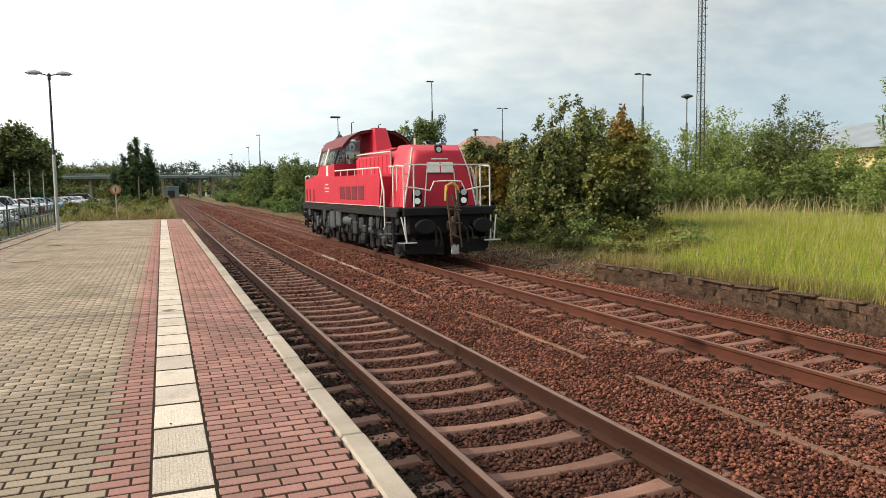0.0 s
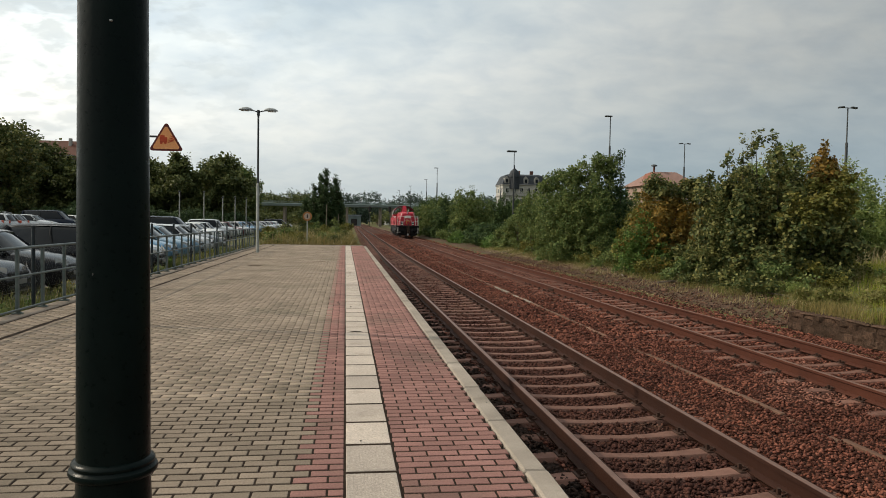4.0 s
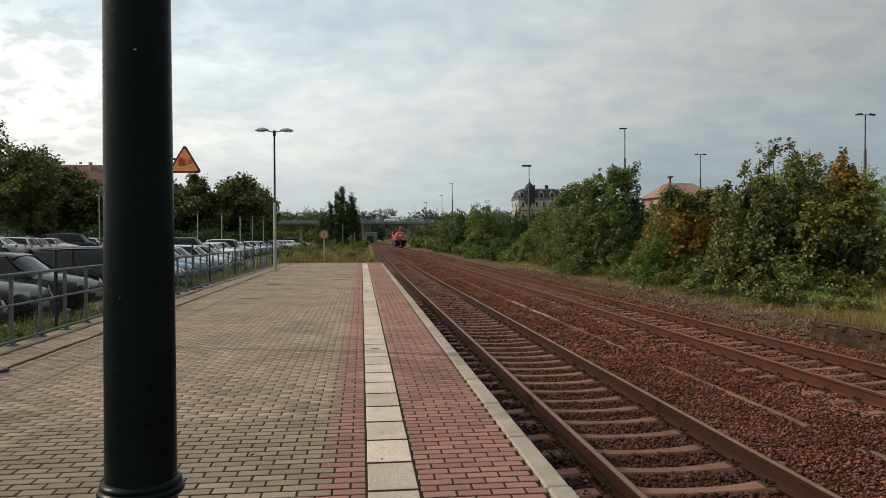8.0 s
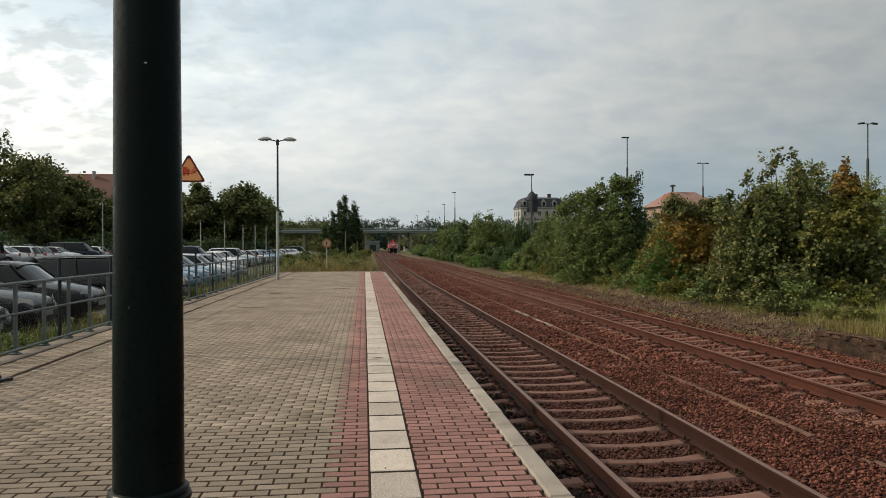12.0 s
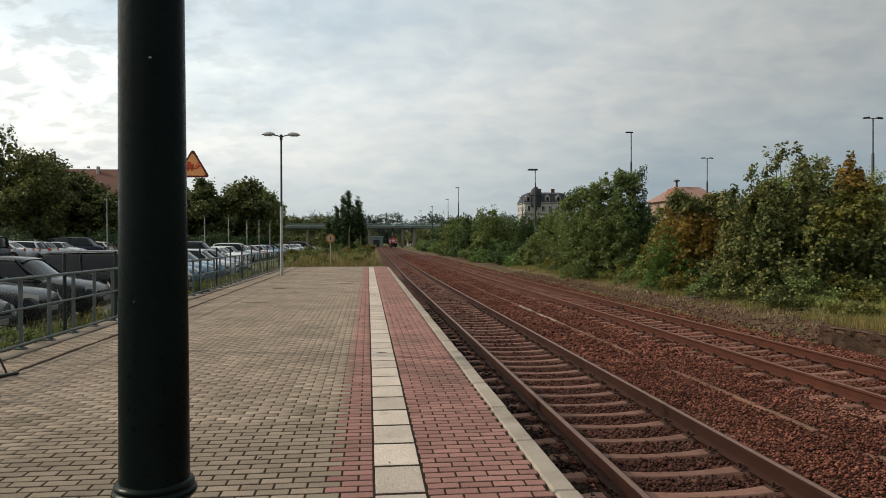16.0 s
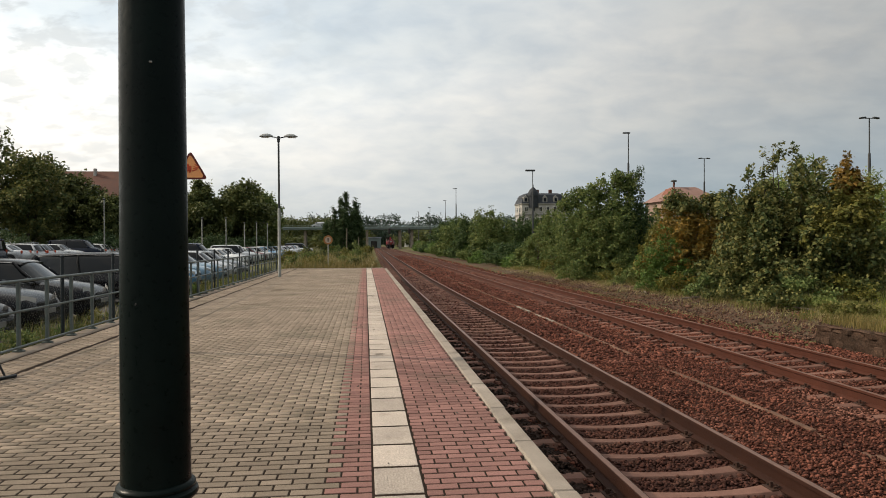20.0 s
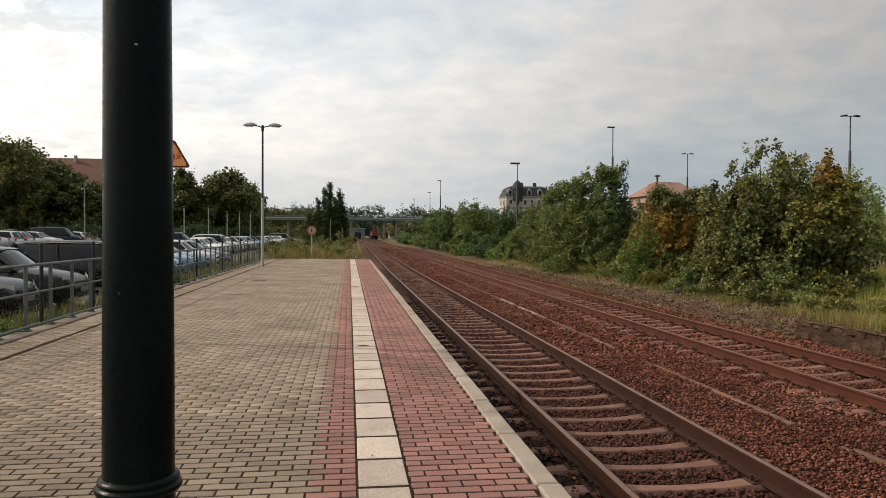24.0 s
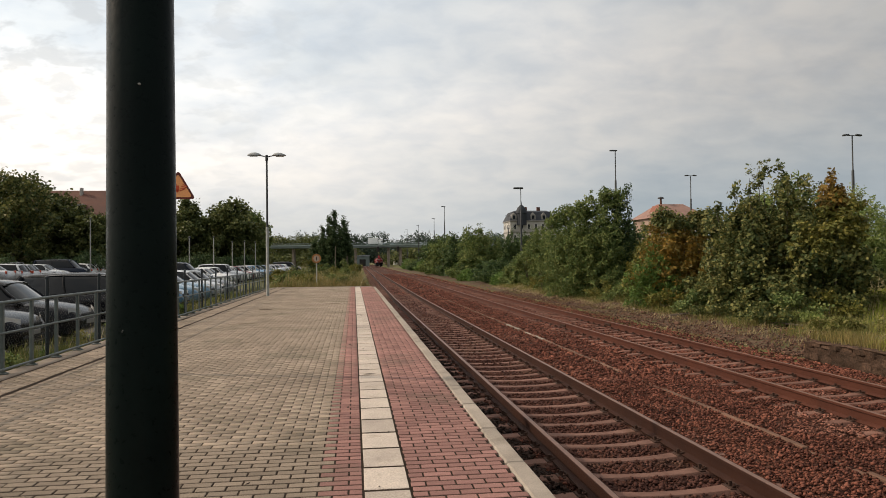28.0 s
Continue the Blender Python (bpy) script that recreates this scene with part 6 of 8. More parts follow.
# ---------------- locomotive ----------------
# built with its front at y = 0, its length along +y, z = 0 on the rail
loco = thing("diesel_locomotive", (T2, 17.8, RAIL_Z), "red centre-cab diesel shunting locomotive with white handrails", "locomotive")
part("frame_beam", Geo().box((0, 7.1, 1.49), (2.9, 14.2, 0.12), 0.02), "loco_black", loco)
g = Geo().box((0, -0.02, 1.43), (2.66, 0.14, 0.24), 0.03)
part("front_beam", g, "loco_black", loco)
part("headstock", Geo().box((0, 0.16, 1.08), (2.3, 0.2, 0.56), 0.04), "loco_black", loco)
part("rear_beam", Geo().box((0, 14.22, 1.22), (2.84, 0.14, 0.62), 0.03), "loco_black", loco)


def hood_loop(y, wl, wm, wt, zt, zb=1.555):
    return [(-wl, y, zb), (-wm, y, zb + 0.75), (-wt - 0.1, y, zt - 0.16), (-wt, y, zt), (wt, y, zt), (wt + 0.1, y, zt - 0.16), (wm, y, zb + 0.75), (wl, y, zb)]


g = Geo().loft([hood_loop(0.62, 1.04, 0.95, 0.57, 2.95), hood_loop(0.70, 1.11, 1.0, 0.63, 3.12), hood_loop(1.05, 1.16, 1.05, 0.73, 3.30), hood_loop(1.9, 1.17, 1.06, 0.78, 3.32)])
part("front_hood", g, "loco_red", loco)
g = Geo().loft([hood_loop(1.93, 1.0, 0.98, 0.78, 3.26), hood_loop(6.3, 1.0, 0.98, 0.78, 3.30)])
part("engine_hood", g, "loco_red", loco)
for s in (-1, 1):
    for k in range(9):
        part("hood_door", Geo().box((s * 0.985, 2.2 + 0.46 * k, 2.72), (0.03, 0.40, 0.72), 0.012), "loco_red", loco)
    part("hood_cornice", Geo().box((s * 0.83, 4.1, 3.24), (0.12, 4.4, 0.05), 0.015), "loco_red", loco)
part("roof_fan", Geo().lathe([(0.42, 3.28), (0.42, 3.36), (0.36, 3.37)], (0, 2.9, 0), 20), "loco_black", loco)
g = Geo().loft([hood_loop(10.5, 1.05, 1.02, 0.8, 2.66), hood_loop(13.0, 1.05, 1.02, 0.8, 2.62), hood_loop(13.35, 1.0, 0.95, 0.7, 2.5)])
part("rear_hood", g, "loco_red", loco)
# side boxes along the walkway, with the four dark openings
for s in (-1, 1):
    g = Geo()
    pr = [(1.75, 1.555), (1.62, 2.42), (1.72, 2.50), (7.6, 2.54), (7.6, 1.555)]
    g.prism([(p, q) for p, q in pr], "x", s * 1.02, s * 1.47)
    bx = part("side_box", g, "loco_red", loco)
    for k in range(4):
        part("opening", Geo().box((s * 1.474, 3.72 + 0.86 * k, 1.95), (0.02, 0.66, 0.44), 0.01), "loco_roof", bx, "dark red air opening")
    g = Geo().prism([(7.62, 1.555), (7.62, 2.54), (10.6, 2.66), (13.3, 2.50), (13.4, 1.555)], "x", s * 1.02, s * 1.46)
    bx = part("rear_side_box", g, "loco_red", loco)
    for yy in (11.4, 12.2, 12.9):
        part("opening", Geo().box((s * 1.464, yy, 1.86), (0.02, 0.22, 0.50), 0.01), "loco_roof", bx, "dark red air opening")
    part("sill_strip", Geo().box((s * 1.462, 7.3, 1.565), (0.022, 11.9, 0.022), 0.006), "loco_rail", loco, "thin pale strip along the side")
    part("emblem", Geo().box((s * 1.434, 8.85, 2.78), (0.012, 0.34, 0.4), 0.004), "loco_white", loco, "white emblem panel")
    for k in range(3):
        part("lettering_bar", Geo().box((s * 1.463, 8.85, 2.26 - 0.13 * k), (0.006, (0.5, 0.8, 0.62)[k], 0.035)), "loco_white", loco, "small white lettering strip")
# cab with an arched roof
arch = [(-1.46, 2.5), (-1.46, 3.05), (-1.30, 3.55), (-1.02, 3.88), (-0.62, 4.10), (0, 4.18), (0.62, 4.10), (1.02, 3.88), (1.30, 3.55), (1.46, 3.05), (1.46, 2.5)]
cab = part("cab_lower", Geo().box((0, 9.05, 2.46), (2.86, 2.8, 1.08), 0.03), "loco_red", loco)
roof_o = [(x * 1.02, z + 0.03) for x, z in arch[2:-2]]
roof_i = [(x * 0.96, z - 0.06) for x, z in reversed(arch[2:-2])]
part("cab_roof", Geo().prism([(x, z) for x, z in roof_o + roof_i], "y", 6.75, 10.75), "loco_roof", loco, "dark red arched cab roof")
part("roof_rim", Geo().prism([(x * 1.005, z + 0.005) for x, z in roof_o] + [(x * 0.985, z - 0.005) for x, z in reversed(roof_o)], "y", 6.70, 6.78), "loco_dark", loco)
for yy, nm in ((7.62, "front_wall"), (10.45, "back_wall")):
    wl = Geo().prism([(-1.44, 2.4), (-1.44, 3.0), (1.44, 3.0), (1.44, 2.4)], "y", yy - 0.04, yy + 0.04)
    w_ = part("cab_" + nm, wl, "loco_red", loco)
    for s in (-1, 1):
        part("windscreen", Geo().prism([(s * 0.36, 3.0), (s * 1.36, 3.0), (s * 1.18, 3.52), (s * 0.92, 3.80), (s * 0.58, 3.99), (s * 0.36, 4.04)], "y", yy - 0.015, yy + 0.015), "clear_glass", w_, "clear cab window")
        part("pillar", Geo().tube([(s * 1.42, yy, 3.0), (s * 1.26, yy, 3.52), (s * 0.98, yy, 3.86)], 0.04, 6), "loco_white" if yy > 9 else "loco_dark", w_)
        part("centre_post", Geo().box((s * 0.33, yy, 3.5), (0.07, 0.08, 1.1), 0.01), "loco_red", w_)
for s in (-1, 1):
    for y0, y1 in ((7.75, 8.85), (9.0, 10.3)):
        part("side_window", Geo().prism([(y0, 3.02), (y1, 3.02), (y1, 3.60), (y0, 3.60)], "x", -0.012, 0.012), "clear_glass", loco, "clear side window of the cab").matrix_basis = pose(s * 1.385, 0, 0, 0, 0, 0) @ Matrix.Translation((0, 0, 3.3)) @ Euler((0, -s * 0.27, 0)).to_matrix().to_4x4() @ Matrix.Translation((0, 0, -3.3))
    part("window_frame", Geo().box((s * 1.40, 8.93, 3.30), (0.05, 0.14, 0.66), 0.01, Euler((0, -s * 0.27, 0)).to_matrix()), "loco_white", loco, "pale window frame")
    part("corner_post", Geo().box((s * 1.40, 10.4, 3.30), (0.06, 0.2, 0.66), 0.01, Euler((0, -s * 0.27, 0)).to_matrix()), "loco_white", loco, "pale corner post of the cab")
part("driver_desk", Geo().box((0.1, 9.3, 3.1), (1.1, 0.4, 0.3), 0.06), "loco_white", loco, "pale desk behind the cab windows")
# exhaust tower
part("exhaust_tower", Geo().loft([[(-0.30, 5.9, 3.26), (0.30, 5.9, 3.26), (0.30, 7.7, 3.26), (-0.30, 7.7, 3.26)], [(-0.23, 6.35, 4.08), (0.23, 6.35, 4.08), (0.23, 7.7, 4.08), (-0.23, 7.7, 4.08)], [(-0.21, 6.45, 4.22), (0.21, 6.45, 4.22), (0.21, 7.7, 4.22), (-0.21, 7.7, 4.22)]]), "loco_red", loco)
part("exhaust_mouth", Geo().box((0, 7.0, 4.23), (0.34, 0.5, 0.05), 0.01), "loco_black", loco)
for x, h in ((-0.55, 0.36), (0.5, 0.3)):
    part("aerial", Geo().tube([(x, 8.4, 4.1), (x, 8.4, 4.2 + h), (x + 0.1, 8.4, 4.24 + h)], 0.018, 6), "loco_dark", loco)
part("horn", Geo().cyl((0.3, 3.6, 3.3), (0.3, 3.6, 3.66), 0.035, n=8), "loco_white", loco)
# front details
part("front_panel", Geo().box((0, 0.60, 2.64), (0.78, 0.05, 0.30), 0.01, Euler((-0.14, 0, 0)).to_matrix()), "loco_white", loco, "white panel split in two")
part("panel_split", Geo().box((0, 0.572, 2.64), (0.03, 0.02, 0.30), 0.004, Euler((-0.14, 0, 0)).to_matrix()), "loco_red", loco)
part("number_bar", Geo().box((0, 0.63, 2.90), (0.5, 0.02, 0.07), 0.004, Euler((-0.14, 0, 0)).to_matrix()), "loco_white", loco, "small white number strip")
lt = part("top_light", Geo().box((0, 0.72, 3.15), (0.22, 0.10, 0.24), 0.02), "loco_black", loco)
part("lens", Geo().cyl((0, 0.66, 3.15), (0, 0.70, 3.15), 0.075, n=16), "lens", lt, "round glass lens")
for s in (-1, 1):
    hl = part("headlight_housing", Geo().loft([[(s * 0.70 + 0.15 * math.cos(u), 0.60 - 0.02, 1.82 + 0.27 * math.sin(u)) for u in np.linspace(0, 2 * math.pi, 17)[:-1]], [(s * 0.70 + 0.16 * math.cos(u), 0.74, 1.82 + 0.28 * math.sin(u)) for u in np.linspace(0, 2 * math.pi, 17)[:-1]]]), "loco_black", loco)
    part("upper_lamp", Geo().cyl((s * 0.70, 0.545, 1.94), (s * 0.70, 0.58, 1.94), 0.088, n=16), "lens", hl, "round glass lamp")
    part("lower_lamp", Geo().cyl((s * 0.70, 0.545, 1.71), (s * 0.70, 0.58, 1.71), 0.085, n=16), "headlight", hl, "round lit white lamp")
    bf = part("buffer", Geo().lathe([(0.15, 0), (0.15, 0.12), (0.11, 0.14), (0.11, 0.42), (0.16, 0.44)], n=20), "loco_black", loco)
    bf.matrix_basis = pose(s * 0.83, 0.02, 1.04, 90, 0, 0)
    plate = Geo()
    plate.loft([[(0.27 * rr * math.cos(u) * (1 + 0.10 * math.cos(2 * u) ** 2), 0.20 * rr * math.sin(u), zz) for u in np.linspace(0, 2 * math.pi, 21)[:-1]] for rr, zz in ((0.96, 0.43), (1.0, 0.45), (1.0, 0.485), (0.9, 0.505))])
    part("buffer_plate", plate, "loco_black", bf)
    bf = part("buffer", Geo().lathe([(0.15, 0), (0.15, 0.12), (0.11, 0.14), (0.11, 0.42), (0.22, 0.44), (0.22, 0.48)], n=20), "loco_black", loco)
    bf.matrix_basis = pose(s * 0.88, 14.3, 1.04, -90, 0, 0)
    part("plough", Geo().prism([(s * 0.1, 0.26), (s * 1.12, 0.28), (s * 1.24, 0.40), (s * 1.24, 0.62), (s * 0.1, 0.66)], "y", 0.10, 0.22), "loco_black", loco)
    part("step_plate", Geo().box((s * 1.24, -0.06, 0.60), (0.5, 0.26, 0.03), 0.008), "loco_grey", loco, "grey shunter step")
    part("step_edge", Geo().box((s * 1.24, -0.195, 0.605), (0.5, 0.012, 0.035), 0.004), "loco_rail", loco, "pale step edge")
    part("step_hanger", Geo().tube([(s * 1.40, -0.1, 1.3), (s * 1.34, -0.14, 1.0), (s * 1.28, -0.2, 0.62)], 0.02, 6), "loco_rail", loco)
part("coupler_hook", Geo().box((0, -0.18, 1.04), (0.18, 0.34, 0.26), 0.04), "loco_rusty", loco)
part("coupler_head", Geo().box((0, -0.36, 1.0), (0.12, 0.2, 0.6), 0.04), "loco_rusty", loco)
part("coupler_arm", Geo().tube([(-0.16, -0.3, 2.12), (-0.17, -0.4, 1.6), (-0.12, -0.46, 1.0), (-0.1, -0.46, 0.5)], 0.03, 6), "loco_rusty", loco)
for x0, z0, x1, z1 in ((-0.05, 1.9, 0.06, 1.2), (0.06, 1.75, -0.08, 0.9), (-0.2, 1.5, 0.2, 1.45), (-0.2, 1.15, 0.22, 1.1), (-0.16, 0.8, 0.16, 0.72), (-0.1, 0.6, 0.14, 0.4)):
    part("coupler_link", Geo().tube([(x0, -0.40, z0), ((x0 + x1) / 2 + 0.02, -0.47, (z0 + z1) / 2), (x1, -0.43, z1)], 0.028, 6), "loco_rusty", loco)
part("coupler_arm", Geo().tube([(0.16, -0.3, 2.0), (0.13, -0.4, 1.5), (0.14, -0.46, 0.9), (0.2, -0.46, 0.45)], 0.03, 6), "loco_rusty", loco)
part("coupler_top", Geo().tube([(-0.20, -0.32, 1.72), (-0.16, -0.3, 2.12), (0.0, -0.26, 2.18), (0.16, -0.24, 2.1), (0.2, -0.26, 1.92)], 0.05, 7), "loco_yellow", loco, "yellow shunting coupler arm")
part("coupler_foot", Geo().box((0.0, -0.46, 0.40), (0.22, 0.06, 0.26), 0.02), "mast_pale", loco, "scuffed coupler foot")
for x in (-0.5, -0.36, 0.42, 0.58):
    part("brake_hose", Geo().tube([(x, -0.1, 1.0), (x, -0.3, 0.92), (x + 0.03, -0.32, 0.62), (x + 0.05, -0.2, 0.5)], 0.028, 6), "rubber", loco)
# handrails
def hand(pts, r_=0.021):
    part("handrail", Geo().tube(pts, r_, 6), "loco_rail", loco)


for yy, d in ((0.03, 1), (14.15, -1)):
    for s in (-1, 1):
        hand([(s * 1.27, yy, 1.43), (s * 1.27, yy, 2.66), (s * 1.22, yy, 2.70), (s * 0.30, yy, 2.70)])
        hand([(s * 0.30, yy, 2.70), (0, yy, 2.70)])
        hand([(s * 0.98, yy, 1.43), (s * 0.98, yy, 2.70)])
        hand([(s * 1.27, yy, 2.10), (s * 0.98, yy, 2.08), (s * 0.52, yy, 2.0), (s * 0.40, yy, 2.24), (0, yy, 2.26)])
        hand([(s * 1.27, yy + d * 0.95, 1.43), (s * 1.27, yy + d * 0.95, 2.66), (s * 1.27, yy + d * 0.62, 2.70), (s * 1.27, yy, 2.66)])
        hand([(s * 1.10, yy + d * 0.55, 1.5), (s * 0.88, yy + d * 0.62, 2.6), (s * 0.72, yy + d * 0.85, 3.2)])
        hand([(s * 0.50, yy + d * 0.52, 1.48), (s * 0.40, yy + d * 0.55, 2.6)], 0.017)
        hand([(s * 1.27, yy, 1.60), (s * 1.27, yy - d * 0.04, 1.25), (s * 1.24, yy - d * 0.08, 0.62)])
for s in (-1, 1):
    hand([(s * 1.44, 1.75, 1.5), (s * 1.44, 1.45, 2.1), (s * 1.44, 1.70, 2.68), (s * 1.44, 7.5, 2.74)])
    for yy in (2.6, 3.6, 4.6, 5.6, 6.6):
        hand([(s * 1.44, yy, 2.5), (s * 1.44, yy, 2.71)], 0.016)
    hand([(s * 1.45, 1.62, 2.60), (s * 1.45, 1.30, 2.0), (s * 1.45, 1.25, 1.0), (s * 1.45, 1.40, 0.9)])
    hand([(s * 1.02, 1.95, 1.5), (s * 1.02, 1.95, 3.16), (s * 0.92, 6.2, 3.24)])
    hand([(s * 1.08, 1.2, 1.5), (s * 1.08, 1.2, 2.7), (s * 1.08, 1.95, 2.72)])
    # steps
    for y0 in (0.55, 13.1):
        for sx in (0, 0.55):
            part("ladder_side", Geo().box((s * 1.42, y0 + sx, 0.92), (0.08, 0.03, 0.96), 0.006), "loco_dark", loco)
        for z in (0.48, 0.80, 1.12):
            part("ladder_step", Geo().box((s * 1.36, y0 + 0.275, z), (0.24, 0.55, 0.035), 0.008), "loco_grey", loco, "grey step with a pale edge")
part("underframe", Geo().box((0, 7.1, 0.95), (1.7, 13.2, 0.8), 0.05), "loco_black", loco)
# bogies, wheels, tanks
for yb in (3.2, 11.0):
    bg_ = part("bogie_frame", Geo().box((0, yb, 0.62), (2.3, 3.7, 0.16), 0.03), "loco_black", loco)
    for s in (-1, 1):
        part("side_frame", Geo().prism([(yb - 1.9, 0.50), (yb - 1.9, 0.78), (yb - 0.6, 0.95), (yb + 0.6, 0.95), (yb + 1.9, 0.78), (yb + 1.9, 0.50), (yb + 0.5, 0.66), (yb - 0.5, 0.66)], "x", s * 1.08, s * 1.22), "loco_dark", bg_)
        for k, wy in enumerate((yb - 1.2, yb + 1.2)):
            part("axle_box", Geo().box((s * 1.20, wy, 0.52), (0.22, 0.36, 0.34), 0.06), "loco_dark", bg_)
            part("spring", Geo().lathe([(0.09, 0.66), (0.11, 0.7), (0.09, 0.74), (0.11, 0.78), (0.09, 0.82), (0.11, 0.86), (0.09, 0.9)], (s * 1.2, wy + 0.3, 0), 12), "loco_grey", bg_)
        part("sand_box", Geo().box((s * 1.28, yb - 2.1, 0.86), (0.3, 0.4, 0.46), 0.05), "loco_dark", bg_)
        part("brake_cylinder", Geo().cyl((s * 1.22, yb - 0.3, 0.80), (s * 1.22, yb + 0.3, 0.80), 0.13, n=14), "loco_grey", bg_)
        part("damper", Geo().tube([(s * 1.3, yb - 0.5, 1.15), (s * 1.28, yb + 0.1, 0.6)], 0.045, 8), "loco_grey", bg_)
    for wy in (yb - 1.2, yb + 1.2):
        for s in (-1, 1):
            wh = part("wheel", Geo().lathe([(0.12, -0.07), (0.42, -0.05), (0.47, -0.07), (0.50, -0.07), (0.50, 0.05), (0.53, 0.06), (0.53, 0.08), (0.44, 0.08), (0.12, 0.08)], n=28), "loco_dark", loco)
            wh.matrix_basis = pose(s * 0.78, wy, 0.50, 0, -90 * s, 0)
rg_ = random.Random(8)
for s in (-1, 1):
    y_ = 0.3
    while y_ < 14.0:
        w_ = rg_.uniform(0.22, 0.6)
        z_, h_ = rg_.uniform(0.75, 1.2), rg_.uniform(0.22, 0.5)
        part("equipment_box", Geo().box((s * rg_.uniform(1.2, 1.34), y_ + w_ / 2, z_), (rg_.uniform(0.14, 0.26), w_, h_), 0.03), rg_.choice(("loco_black", "loco_dark", "loco_black", "loco_dark", "loco_grey")), loco)
        part("under_pipe", Geo().tube([(s * 1.33, y_, 1.38), (s * 1.36, y_ + 0.1, z_ - 0.2), (s * 1.3, y_ + w_, z_ - 0.3)], 0.025, 5), "loco_black", loco)
        y_ += w_ + rg_.uniform(0.05, 0.3)
for s in (-1, 1):
    for y_ in np.arange(0.7, 13.8, 0.62):
        part("brake_gear", Geo().box((s * rg_.uniform(0.98, 1.1), y_, rg_.uniform(0.30, 0.42)), (0.16, rg_.uniform(0.2, 0.42), rg_.uniform(0.22, 0.4)), 0.04), "loco_black", loco)
    part("side_sill", Geo().box((s * 1.4, 7.1, 1.36), (0.1, 13.9, 0.18), 0.02), "loco_black", loco)
part("fuel_tank", Geo().box((0, 7.1, 0.80), (2.5, 2.6, 0.62), 0.12), "loco_dark", loco)
for s in (-1, 1):
    part("side_locker", Geo().box((s * 1.28, 8.2, 1.02), (0.34, 0.75, 0.74), 0.04), "loco_grey", loco, "grey equipment locker")
    part("side_locker", Geo().box((s * 1.28, 7.2, 1.05), (0.34, 0.7, 0.60), 0.04), "loco_grey", loco, "grey equipment locker")
    part("side_locker", Geo().box((s * 1.30, 9.6, 1.1), (0.3, 0.5, 0.4), 0.04), "loco_dark", loco)
    part("air_tank", Geo().cyl((s * 1.25, 5.4, 0.98), (s * 1.25, 6.6, 0.98), 0.17, n=16), "loco_grey", loco)
    for k in range(7):
        part("pipe", Geo().tube([(s * 1.34, 4.9 + 0.15 * k, 1.26), (s * 1.36, 4.9 + 0.15 * k, 1.0), (s * 1.33, 4.95 + 0.15 * k, 0.86)], 0.022, 5), "loco_grey", loco)

